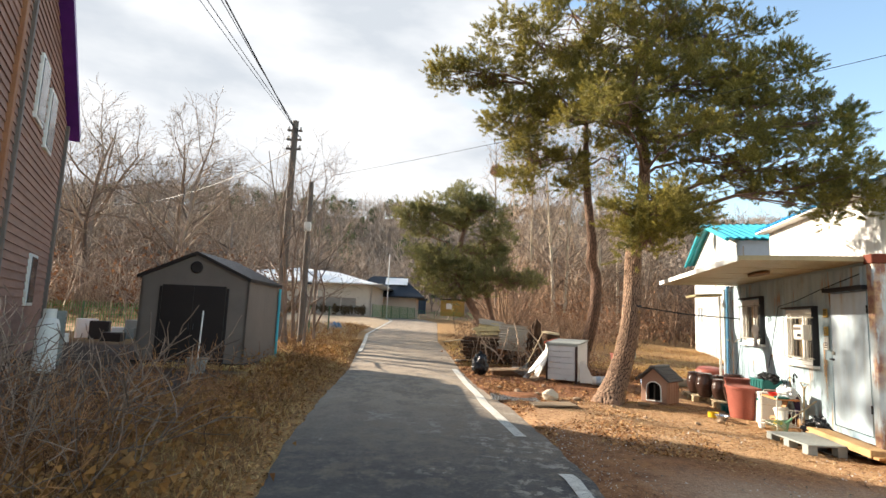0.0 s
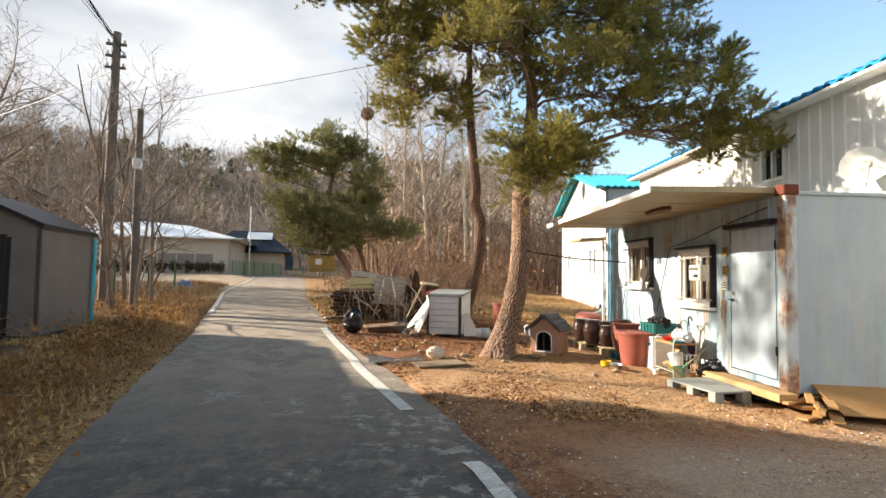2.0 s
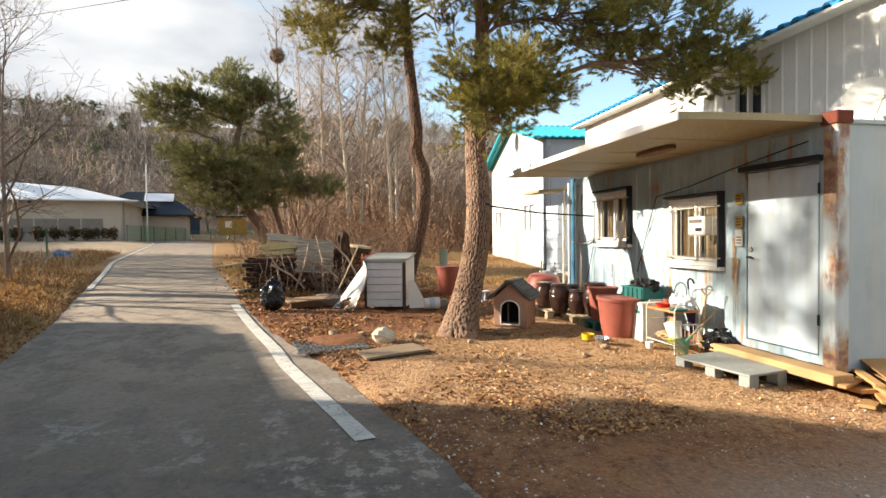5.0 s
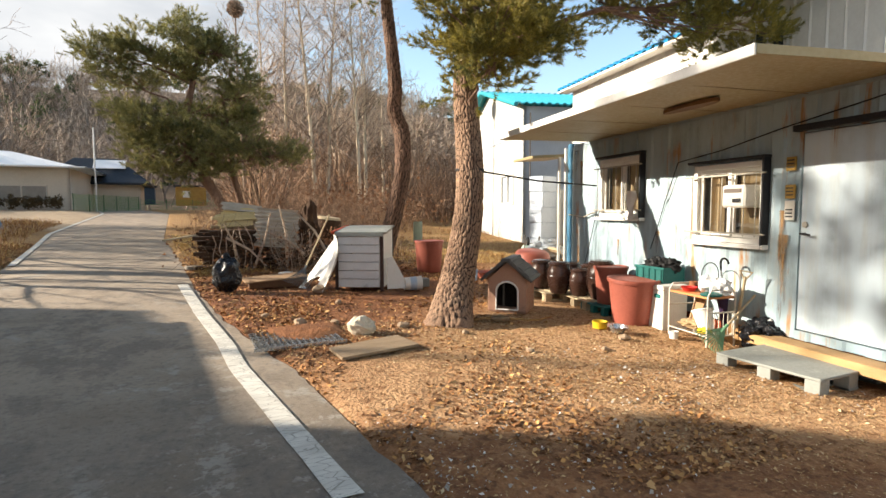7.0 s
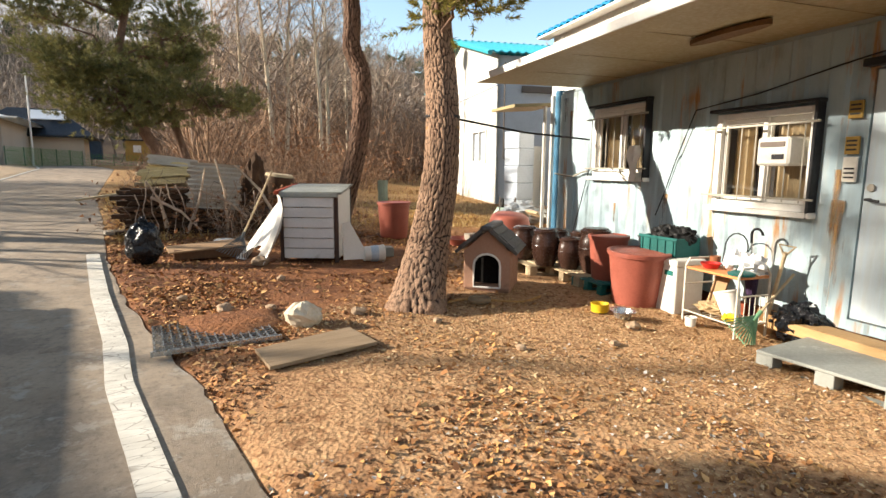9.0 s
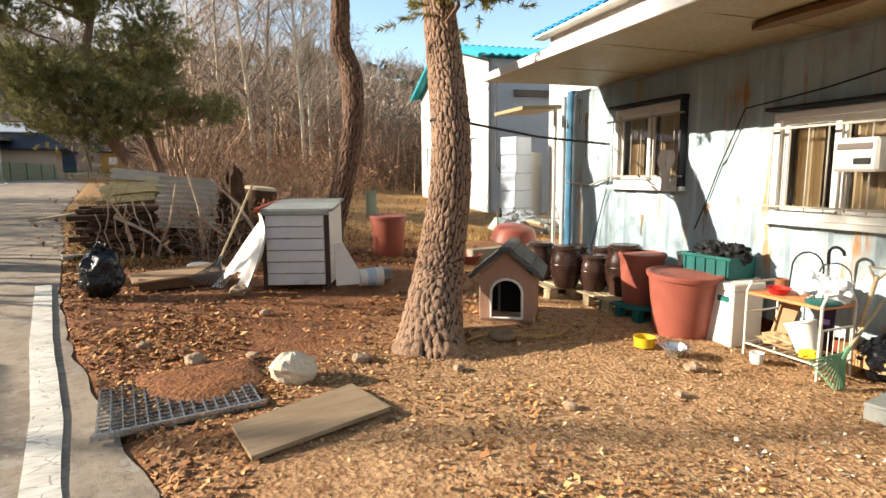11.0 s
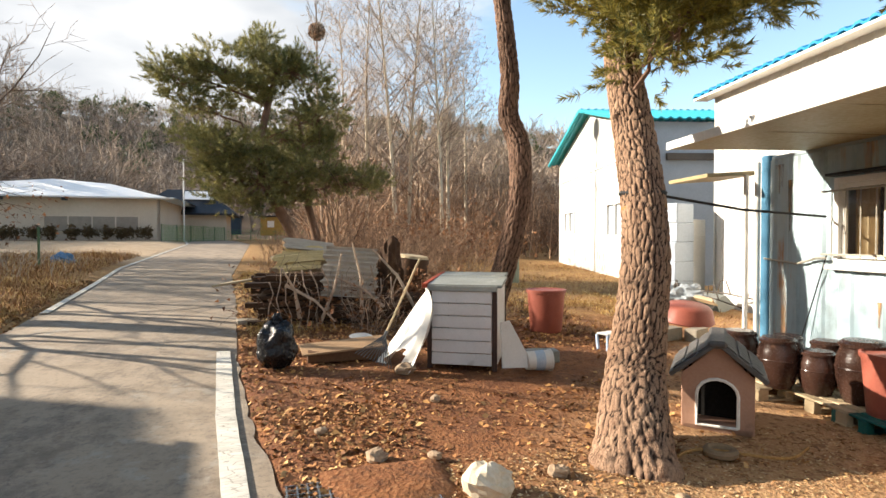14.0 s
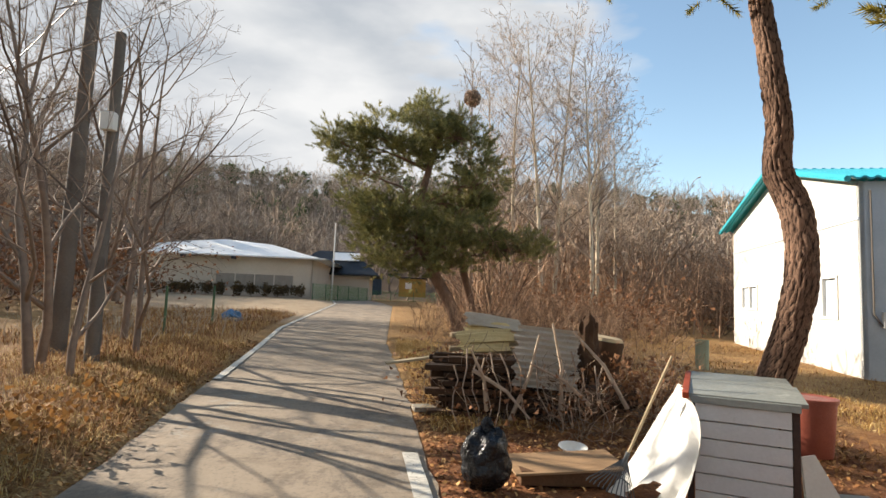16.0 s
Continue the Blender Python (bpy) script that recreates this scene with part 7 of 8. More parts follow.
for x in (0.0, KL):
    for y in (0.02, 0.96):
        part("corner_post", Shape().box((0.05, 0.05, 0.90 + 0.1 * (y > 0.5)), pose(x, y, 0), 0.004), M_HUTCH_TRIM, hutch)
    part("side", Shape().raw([(x, 0.03, 0.05), (x, 0.95, 0.05), (x, 0.95, 0.98), (x, 0.03, 0.88), (x + 0.015, 0.03, 0.05), (x + 0.015, 0.95, 0.05), (x + 0.015, 0.95, 0.98), (x + 0.015, 0.03, 0.88)], [(0, 1, 2, 3), (7, 6, 5, 4)]), M_SLAT, hutch)
part("back", Shape().box((KL, 0.02, 0.95), pose(KL / 2, 0.97, 0.03)), M_SLAT, hutch)
part("top_rail", Shape().box((KL + 0.06, 0.05, 0.06), pose(KL / 2, -0.01, 0.87), 0.004), tint("grey_trim", "8f938e", "80847f", None), hutch)
lid = part("lid", Shape().box((KL + 0.12, 0.60, 0.035), pose(0, 0, 0), 0.004), M_GREY_PLASTIC, hutch, "grey-green lid boards", m=pose(KL / 2 + 0.02, 0.28, 0.935, 5, 0, 0))
part("lid_board", Shape().box((KL + 0.1, 0.42, 0.03), pose(0, 0, 0), 0.004), M_GREY_PLASTIC, hutch, m=pose(KL / 2, 0.78, 0.98, 3, 0, 0))
part("lid_edge", Shape().box((0.05, 1.0, 0.05), pose(0, 0, 0), 0.004), M_RUST_RED, hutch, "red-brown edge trim", m=pose(-0.04, 0.42, 0.94, 4, 0, 0))
sheet = Shape()
nu, nv = 18, 24


def bend(a, b, c, f):
    return [a[i] * (1 - f) ** 2 + b[i] * 2 * f * (1 - f) + c[i] * f * f for i in range(3)]


for i in range(nv + 1):
    f = i / nv
    lo_e = bend((-0.11, 0.72, 0.925), (-0.26, 0.42, 0.60), (-0.66, 0.06, 0.02), f)
    hi_e = bend((-0.04, -0.075, 0.925), (0.20, -0.30, 0.56), (-0.10, -0.40, 0.02), f)
    for j in range(nu + 1):
        g = j / nu
        x, y, z = [lo_e[k] + (hi_e[k] - lo_e[k]) * g for k in range(3)]
        fold = 0.035 * math.sin(g * 11 + f * 3) * (0.25 + f) + 0.02 * math.sin(g * 23 + f * 6)
        x -= fold * 0.8
        y -= fold * 0.8 + 0.10 * math.sin(g * math.pi) * math.sin(f * math.pi)
        if f > 0.8:
            z += 0.16 * (f - 0.8) / 0.2 * max(0.0, 1 - abs(g - 0.5) / 0.3)
        sheet.v.append((x, y, max(z, 0.02 + 0.015 * math.sin(g * 20))))
sheet.f = [(i * (nu + 1) + j, i * (nu + 1) + j + 1, (i + 1) * (nu + 1) + j + 1, (i + 1) * (nu + 1) + j) for i in range(nv) for j in range(nu) if not (i > nv - 7 and abs(j - 9.5) < (i - nv + 7) * 0.4)]
solid("plastic_sheet", sheet, M_WHITE_PLASTIC, "white plastic sheet draped over the hutch's side", "sheet", KM, smooth=True)
solid("foam_sheet", Shape().slab([(0, 0), (0.36, 0.0), (0.10, 0.52), (0.0, 0.5)], 0, 0.03), M_WHITE_PLASTIC, "white foam panel leaning on the hutch", "panel", KM @ pose(KL + 0.07, 0.10, 0.02, 80, 0, 20))
rz_ = Vector((0.50, 0.05, 1.05)).normalized()
ry_ = Vector((0.35, 0.94, 0.0))
ry_ = (ry_ - rz_ * ry_.dot(rz_)).normalized()
LEAN_RAKE = Matrix((ry_.cross(rz_), ry_, rz_)).transposed().to_4x4()
LEAN_RAKE.translation = (2.08, 13.72, lift(2.08, 13.72) + 0.05)
leaf_rake(LEAN_RAKE, M_RAKE_GREY, 1.25, "grey leaf rake leaning on the hutch")
bag = solid("rubbish_bag", lump(0.21, 0.19, 0.52, 73, 0.20, 1.7, 40, 52), M_BLACK_BAG, "tied black rubbish bag at the lane's edge", "bag", at(1.06, 13.85), smooth=True)
part("knot", lump(0.05, 0.05, 0.13, 74, 0.5), M_BLACK_BAG, bag, m=pose(0, 0, 0.47))
lowbox = thing("wooden_platform", "low brown wooden platform with a loose board", "platform", at(1.85, 14.12, -2))
part("frame", Shape().box((0.95, 0.42, 0.12), pose(0.02, 0.05, 0), 0.006), tint("dark_wood", "5d4028", "4c3420", None, 0.85), lowbox)
part("board", Shape().box((1.02, 0.55, 0.02), pose(-0.02, 0.1, 0.125, 2, -3, 4), 0.003), M_OLD_BOARD, lowbox)
solid("bowl", Shape().lathe([(0, 0), (0.08, 0), (0.14, 0.07), (0.15, 0.07), (0.08, 0.01), (0, 0.01)], 22), M_WHITE_PLASTIC, "white plastic bowl on the leaves", "bowl", at(2.12, 14.85, 0, 0.03, 8), smooth=True)
pot = thing("paint_pail", "white paint pail lying on its side", "pail", at(3.70, 13.22, 10, 0.118, 90, 0) @ pose(0, 0, 0, 0, 72, 0) @ Matrix.Scale(0.87, 4))
part("body", Shape().lathe([(0, 0), (0.115, 0), (0.13, 0.30), (0.14, 0.30), (0.14, 0.325), (0.125, 0.325), (0.11, 0.02), (0, 0.02)], 26), M_WHITE_PLASTIC, pot, smooth=True)
part("label", Shape().lathe([(0.1225, 0.10), (0.1305, 0.22)], 26), tint("blue_print", "9db3c6", "c9d2d8", None), pot, "faded blue printed band", smooth=True)
solid("foam_block", Shape().box((0.42, 0.2, 0.14), None, 0.01), M_GREY_PLASTIC, "grey-white foam block behind the pail", "block", at(4.08, 13.62, -10))
stool = thing("stool", "small white and blue plastic stool", "stool", at(5.36, 14.1, 15))
part("seat", Shape().box((0.27, 0.2, 0.025), pose(0, 0, 0.205), 0.01), M_WHITE_PLASTIC, stool)
for sx in (-1, 1):
    for sy in (-1, 1):
        part("leg", Shape().box((0.035, 0.035, 0.21), pose(sx * 0.11, sy * 0.08, 0, -4 * sy, 4 * sx), 0.006), tint("pale_blue_plastic", "b4c6dc", "a2b6ce", None), stool)
for k in range(3):
    solid("concrete_block", Shape().box((0.39, 0.19, 0.19), None, 0.008), M_CONCRETE, "grey concrete block on the yard", "block", at(6.3 + 0.42 * k, 14.45 + 0.1 * (k % 2), 12 * k), group="concrete blocks")

# heap by the warehouse
M_TARP = tint("pale_green_tarp", "a9bfae", "94ab9a", "c5d0c4", 0.6, scale=4.0)


def wheelbarrow(m, material, label):
    """A barrow turned upside down: the tray's rim lies on the ground."""
    b = thing("wheelbarrow", label, "wheelbarrow", m)
    rim_o, top_o = [(0.48, 0.31), (-0.44, 0.27)], [(0.22, 0.18), (-0.30, 0.17)]
    sh = Shape()
    for inset in (0.0, 0.012):
        for (x, y), z in zip(rim_o + top_o, (0.0, 0.0, 0.30, 0.27)):
            sh.v += [(x - inset * (1 if x > 0 else -1), y - inset, z - inset * (z > 0)), (x - inset * (1 if x > 0 else -1), inset - y, z - inset * (z > 0))]
    for o, flip in ((0, False), (8, True)):
        quads = [(0, 1, 5, 4), (3, 2, 6, 7), (2, 0, 4, 6), (1, 3, 7, 5), (4, 5, 7, 6)]
        sh.f += [tuple(q + o for q in (reversed(f) if flip else f)) for f in quads]
    sh.f += [(0, 8, 9, 1), (1, 9, 11, 3), (3, 11, 10, 2), (2, 10, 8, 0)]
    part("tray", sh, material, b)
    for sy in (-1, 1):
        part("shaft", Shape().tube([(-0.95, sy * 0.27, 0.20), (-0.3, sy * 0.19, 0.31), (0.3, sy * 0.10, 0.36), (0.72, sy * 0.06, 0.34)], 0.016, 8), M_POLE, b, smooth=True)
        part("grip", Shape().tube([(-1.06, sy * 0.28, 0.185), (-0.93, sy * 0.27, 0.205)], 0.021, 8), M_CABLE, b)
        part("leg", Shape().tube([(-0.12, sy * 0.18, 0.33), (-0.22, sy * 0.2, 0.60), (-0.34, sy * 0.2, 0.60), (-0.40, sy * 0.2, 0.30)], 0.013, 7), M_POLE, b, smooth=True)
    wheel = part("wheel", Shape().tube([(0.72 + 0.15 * math.cos(a), 0, 0.34 + 0.15 * math.sin(a)) for a in np.linspace(0, 2 * math.pi, 25)], 0.042, 8, caps=False), M_CABLE, b, "black rubber tyre", smooth=True)
    part("rim", Shape().tube([(0.72, -0.025, 0.34), (0.72, 0.025, 0.34)], 0.11, 16), M_STEEL, wheel)
    return b


wheelbarrow(at(9.35, 17.9, 62, 0.02, 4, 0), M_TARP, "pale green wheelbarrow lying upside down on the heap")
solid("tarpaulin", lump(0.5, 0.4, 0.55, 82, 0.45, 2.2, 20, 26), tint("grey_sack", "9aa0a3", "858b8f", None), "grey sacks heaped by the building", "heap", at(9.2, 17.0), smooth=False)
stack = thing("box_stack", "stack of grey wrapped cartons by the wall", "boxes", at(10.3, 18.6, 10))
for k in range(5):
    part("carton", Shape().box((0.62, 0.55, 0.46), pose(0.02 * math.sin(k * 3), 0, 0.46 * k + 0.05, 0, 0, 3 * math.sin(k * 5)), 0.02), M_GREY_AND_SHADED, stack)
    part("carton", Shape().box((0.55, 0.5, 0.42), pose(0.62, 0.1, 0.42 * k * 0.9 + 0.05, 0, 0, 3 * math.cos(k * 5)), 0.02), M_WHITE_PANEL, stack)
wheelbarrow(at(10.2, 17.4, 100, 0.02, -14, 0), M_GREY_PLASTIC, "grey wheelbarrow lying upside down by the cartons")
for k in range(6):
    solid("plank", Shape().box((0.95, 0.13, 0.03), None, 0.003), M_PALLET_WOOD, "pale plank leaning in a stack", "plank", at(8.9 + 0.04 * k, 16.2 + 0.05 * k, 70, 0.35, 40 + 3 * k, 0), group="leaning planks")

# the timber pile
pile = thing("wood_stack", "stack of dark rotting boards and branches", "wood stack", at(1.75, 16.75, -4))
rp2 = np.random.default_rng(15)
M_ROT = tint("rotting_wood", "4d3826", "38281c", "6d5238", 0.95, scale=3.0, bump=0.5, vary=0.25)
for k in range(46):
    row, col = k // 6, k % 6
    ln = 1.5 + 0.5 * rp2.random()
    part("board", Shape().box((ln, 0.16 + 0.06 * rp2.random(), 0.05 + 0.03 * rp2.random()), None, 0.006), M_ROT, pile, m=pose(0.25 * (rp2.random() - 0.5), -0.55 + 0.2 * col + 0.05 * rp2.random(), 0.02 + 0.095 * row, 4 * (rp2.random() - 0.5), 3 * (rp2.random() - 0.5), 7 * (rp2.random() - 0.5)))
M_SHEET = tint("weathered_sheet", "b9b1a3", "a29a8c", "857b6c", 0.7, scale=3.0, vary=0.1)
M_SHEET_Y = tint("yellowed_sheet", "c2b083", "ab996d", "8b7a55", 0.7, scale=3.0, vary=0.1)


def corrugated(m, w, waves, material, label, seed, pitch=0.078, deep=0.017):
    """A torn sheet of corrugated roofing: its waves follow one another along y."""
    r = np.random.default_rng(seed)
    sh = Shape()
    n, k = waves * 6, 10
    for side in (0.0, -0.004):
        for i in range(n + 1):
            cut = 0.05 * noise.noise((i * 0.31, seed * 3.0, 0))
            for q in range(k + 1):
                x = w * (q / k - 0.5) * (1 + 0.06 * math.sin(i * 0.4 + seed)) + cut * (1 if q in (0, k) else 0.3)
                sag_z = -0.05 * (q / k - 0.5) ** 2 + 0.02 * noise.noise((x * 3, i * 0.2, seed))
                sh.v.append((x, pitch * i / 6, deep * math.cos(2 * math.pi * i / 6) + sag_z + side))
    o = (n + 1) * (k + 1)
    for i in range(n):
        for q in range(k):
            a = i * (k + 1) + q
            sh.f += [(a, a + 1, a + k + 2, a + k + 1), (o + a, o + a + k + 1, o + a + k + 2, o + a + 1)]
    for i in range(n):
        for q in (0, k):
            a = i * (k + 1) + q
            sh.f.append((a, a + k + 1, o + a + k + 1, o + a))
    for q in range(k):
        for a in (q, n * (k + 1) + q):
            sh.f.append((a, o + a, o + a + 1, a + 1))
    return solid("corrugated_sheet", sh, material, label, "roofing sheet", m, smooth=True, group="old roofing sheets")


corrugated(at(2.12, 15.95, -6, 0.46, 72, 4), 0.80, 10, M_SHEET, "weathered grey corrugated sheet leaning on the wood stack", 1)
corrugated(at(1.45, 16.3, 8, 0.84, 34, -5), 0.66, 6, M_SHEET_Y, "yellowed corrugated sheet lying on the wood stack", 2)
corrugated(at(1.52, 16.42, 2, 0.96, 28, -3), 0.62, 6, M_SHEET_Y, "yellowed corrugated sheet lying on the wood stack", 3)
corrugated(at(1.62, 16.7, 4, 1.12, 24, 7), 0.80, 5, M_SHEET, "grey corrugated sheet on top of the wood stack", 4)
for k in range(16):
    x, lean = 0.98 + 0.125 * k, 0.35 * (rp2.random() - 0.5)
    zt = 0.62 + 0.3 * rp2.random()
    pts = [(x + lean * f + 0.05 * math.sin(f * 7 + k), 16.05 - 0.28 * f + 0.04 * math.sin(f * 5 + 2 * k), lift(x, 16) + zt * (1 - f) + 0.02) for f in (0, 0.25, 0.5, 0.75, 1.0)]
    solid("dry_vine", Shape().tube(pts, [0.011, 0.010, 0.009, 0.007, 0.004], 5), M_BARE, "thin dry vine hanging down the wood stack", "vine", smooth=True, group="dry vines")
for k in range(7):
    solid("beam", Shape().box((1.1 + 0.4 * rp2.random(), 0.12, 0.06), None, 0.005), M_PALLET_WOOD, "pale old beam lying on the wood stack", "beam", at(1.6 + 0.5 * rp2.random(), 16.7 + 0.5 * rp2.random(), 30 * (rp2.random() - 0.5), 0.78 + 0.035 * k, 4 * rp2.random(), 8 * (rp2.random() - 0.5)), group="old beams")
solid("plank", Shape().box((1.3, 0.16, 0.03), None, 0.004), M_PALLET_WOOD, "grey plank jutting from the wood stack", "plank", at(0.75, 17.2, 12, 0.62, 0, -8))
stump = thing("log_stump", "upright cut log with a mossy pale top", "log", at(3.55, 18.1, 0, 0, 4, 6))
part("trunk", Shape().lathe([(0.33, -0.05), (0.30, 0.3), (0.29, 0.6), (0.31, 0.92), (0.28, 0.97), (0, 0.98)], 18), M_ROT, stump, smooth=True)
part("cut_face", Shape().lathe([(0.30, 0.95), (0.27, 1.0), (0, 1.01)], 18), M_PALLET_WOOD, stump, "pale cut end")
solid("log", Shape().tube([(-0.7, 0, 0.22), (0.0, 0.02, 0.24), (0.75, 0, 0.22)], [0.2, 0.22, 0.19], 14), M_ROT, "dark log lying behind the wood stack", "log", at(2.9, 16.6, 25), smooth=True)
solid("root_stump", lump(0.22, 0.2, 1.25, 93, 0.45, 2.6, 22, 20), M_ROT, "ragged black root end standing in the pile", "stump", at(2.95, 16.95, 0, 0.05), smooth=False)
for k, (x0, y0, z0, x1, y1, z1) in enumerate(((1.4, 16.0, 0.2, 1.15, 15.75, 0.95), (1.7, 16.0, 0.1, 2.0, 15.85, 1.15), (2.3, 15.9, 0.15, 2.15, 15.8, 1.3), (2.6, 15.7, 0.35, 1.9, 15.9, 0.8), (3.1, 15.8, 0.3, 2.5, 16.1, 1.2), (1.2, 15.9, 0.7, 1.9, 15.8, 0.15))):
    solid("branch", Shape().tube([(x0, y0, z0 + 0.3), ((x0 + x1) / 2 + 0.06, (y0 + y1) / 2, (z0 + z1) / 2 + 0.34), (x1, y1, z1 + 0.3)], [0.028, 0.022, 0.012], 6), M_BARE, "dry crooked branch leaning on the wood stack", "branch", smooth=True, group="dry branches")
many_trees("brushwood", [(x, y, lift(x, y)) for x, y in zip(0.9 + 3.2 * rp2.random(90), 15.5 + 2.8 * rp2.random(90)) if not (2.5 < x < 3.8 and y < 18.2) and (y > 16.5 or x > 1.9)], 95, M_OAK, "tangled dry brushwood on the wood stack", "brushwood", (0.6, 1.35), 0.022, 55, (8, 5), 2, first=0.05, wob=0.3, sides=(3, 3, 3), shrink=0.7)
many_trees("brushwood", [(x, y, lift(x, y)) for x, y in zip(4.2 + 1.6 * rp2.random(30), 15.6 + 3.4 * rp2.random(30))], 96, M_BRUSH, "tangled dry brushwood under the trees", "brushwood", (0.25, 0.7), 0.018, 60, (6, 4), 2, first=0.05, wob=0.3, sides=(3, 3, 3), shrink=0.8)
many_trees("brushwood", [(x, y, lift(x, y)) for x, y in zip(2.2 + 1.8 * rp2.random(26), 15.4 + 3.2 * rp2.random(26)) if not (2.7 < x < 3.5 and y < 18.2)], 97, M_BRUSH, "tangled dry brushwood behind the hutch", "brushwood", (0.35, 0.9), 0.018, 60, (6, 4), 2, first=0.05, wob=0.3, sides=(3, 3, 3), shrink=0.8)
solid("tree_guard", Shape().lathe([(0.16, 0), (0.16, 0.75)], 12), tint("green_mesh_tube", "98a08c", "868e7b", None, 0.8), "pale green mesh tube round a sapling", "guard", at(7.9, 22.6))
solid("paver", Shape().box((0.3, 0.28, 0.06), None, 0.008), M_CONCRETE, "pale concrete paver at the lane's edge", "paver", at(0.66, 16.6, 8, 0.02))

# ---- left of the lane ----
gas = thing("gas_cylinder", "white gas cylinder beside the brown house", "gas cylinder", at(-7.35, 10.3, 0, 0.15))
part("body", Shape().lathe([(0.14, 0), (0.19, 0.05), (0.19, 0.85), (0.15, 0.98), (0.06, 1.04), (0, 1.04)], 20), M_WHITE_PLASTIC, gas, smooth=True)
part("collar", Shape().lathe([(0.11, 1.0), (0.11, 1.18), (0.10, 1.18), (0.10, 1.0)], 16), M_WHITE_PLASTIC, gas, smooth=True)
part("valve", Shape().lathe([(0.03, 1.03), (0.03, 1.12), (0, 1.13)], 8), M_STEEL, gas)
cond = thing("outdoor_unit", "pale outdoor air-conditioning unit with slotted side", "air conditioner", at(-7.95, 11.35, 30, 0.15))
part("case", Shape().box((0.34, 0.32, 1.1), None, 0.02), M_GREY_PLASTIC, cond)
for k in range(9):
    part("slot", Shape().box((0.012, 0.2, 0.05), pose(0.165, 0, 0.2 + 0.09 * k)), M_BLACK_FRAME, cond)
pailb = thing("bucket", "grey bucket with a white stick standing in it", "bucket", at(-4.86, 11.15, 0, 0.14))
part("body", Shape().lathe([(0, 0), (0.15, 0), (0.2, 0.3), (0.21, 0.3), (0.19, 0.3), (0.14, 0.03), (0, 0.03)], 18), M_GREY_PLASTIC, pailb, smooth=True)
part("stick", Shape().tube([(0, 0, 0.03), (0.02, 0.02, 1.25)], 0.016, 6), M_WHITE_PLASTIC, pailb)
rl = np.random.default_rng(61)
for k in range(7):
    x, y = -12.2 + 2.4 * rl.random(), 15.6 + 2.6 * rl.random()
    w = 0.3 + 0.4 * rl.random()
    solid("crate", Shape().box((w, w * 0.8, 0.3 + 0.5 * rl.random()), None, 0.015), (M_WHITE_PLASTIC, M_GREY_PLASTIC, M_SHED_DARK)[k % 3], "old plastic crate among junk by the house", "crate", at(x, y, 90 * rl.random(), 0.1), group="junk crates")
solid("cover", Shape().lathe([(0.6, 0), (0.6, 6.0)], 24, pose(-16.0, 0, 0.9, 0, 90, 0)), M_CABLE, "long dark covered frame behind the fence", "cover", at(-2.5 - 2.0, 24.0, 0, 0.0) @ pose(-4, 0, 0.0), smooth=True)
solid("sack", lump(0.34, 0.26, 0.5, 101, 0.4), tint("blue_sack", "5f86a8", "507797", "c9d0d4", 0.6, scale=5.0), "blue and white sack on the verge", "sack", at(-5.35, 28.2), smooth=False)
for k in range(3):
    solid("fence_post", Shape().tube([(0, 0, -0.2), (0, 0, 1.2)], 0.035, 8), M_POST_GREEN, "green steel fence post on the verge", "post", at(-5.9 + 0.3 * k, 20.9 + 2.6 * k, 0, 0.15), group="verge posts")


# ---- litter, grass and chips ----
def scatter(name, pts, rng, size, flat, material, label, category, long=2.4):
    """Small flat scraps that lie on the ground: each a bent four-sided flake."""
    n = len(pts)
    a = rng.random(n) * 6.283
    s = size[0] + (size[1] - size[0]) * rng.random(n) ** 2
    t = np.stack([np.cos(a), np.sin(a), rng.normal(0, flat, n)], 1)
    b = np.stack([-np.sin(a), np.cos(a), rng.normal(0, flat, n)], 1)
    L, W = (s * long)[:, None], s[:, None]
    p = np.array(pts)
    lift_z = np.array([0, 0, 1.0])
    v = np.stack([p - t * L * 0.5 - b * W * 0.3, p - b * W * 0.5 + lift_z * W * 0.25, p + t * L * 0.5, p + b * W * 0.5 + lift_z * W * 0.2], 1).reshape(-1, 3)
    f = np.arange(n * 4).reshape(-1, 4)
    return tagged(new(name, array_mesh(name, v, f, material)), label, category, kind="stuff")


def bump_at(x, y):
    """The ground's height with its bumps, as the sheet has it."""
    l, r = along(ROAD_L, y), along(ROAD_R, y)
    d = max(l - x, x - r)
    z = lift(x, y) - 0.078 * min(max((0.10 - d) / 0.2, 0.0), 1.0)
    if x < l:
        z += 0.10 * min(max(d, 0.0), 1.5)
    k = min(max(d / 0.5, 0.0), 1.0)
    return z + k * (0.030 * noise.noise((x * 0.9, y * 0.9, 0)) + 0.016 * noise.noise((x * 3.1, y * 3.1, 4)) + 0.009 * noise.noise((x * 8.0, y * 8.0, 9)))


def yard_points(rng, n, x0, x1, y0, y1, keep, dz=0.006):
    out = []
    while len(out) < n:
        x, y = x0 + (x1 - x0) * rng.random(), y0 + (y1 - y0) * rng.random()
        if keep(x, y, rng.random()):
            out.append((x, y, bump_at(x, y) + dz))
    return out


def flake_material(name, cols, rough=0.85):
    n = Nodes(name)
    r = n.add("ShaderNodeNewGeometry").outputs["Random Per Island"]
    ramp = n.add("ShaderNodeValToRGB")
    ramp.color_ramp.interpolation = "CONSTANT"
    while len(ramp.color_ramp.elements) < len(cols):
        ramp.color_ramp.elements.new(0.5)
    for i, c in enumerate(cols):
        ramp.color_ramp.elements[i].position = i / len(cols)
        ramp.color_ramp.elements[i].color = srgb(c)
    n.link(r, ramp.inputs[0])
    return n.done(ramp.outputs[0], rough)


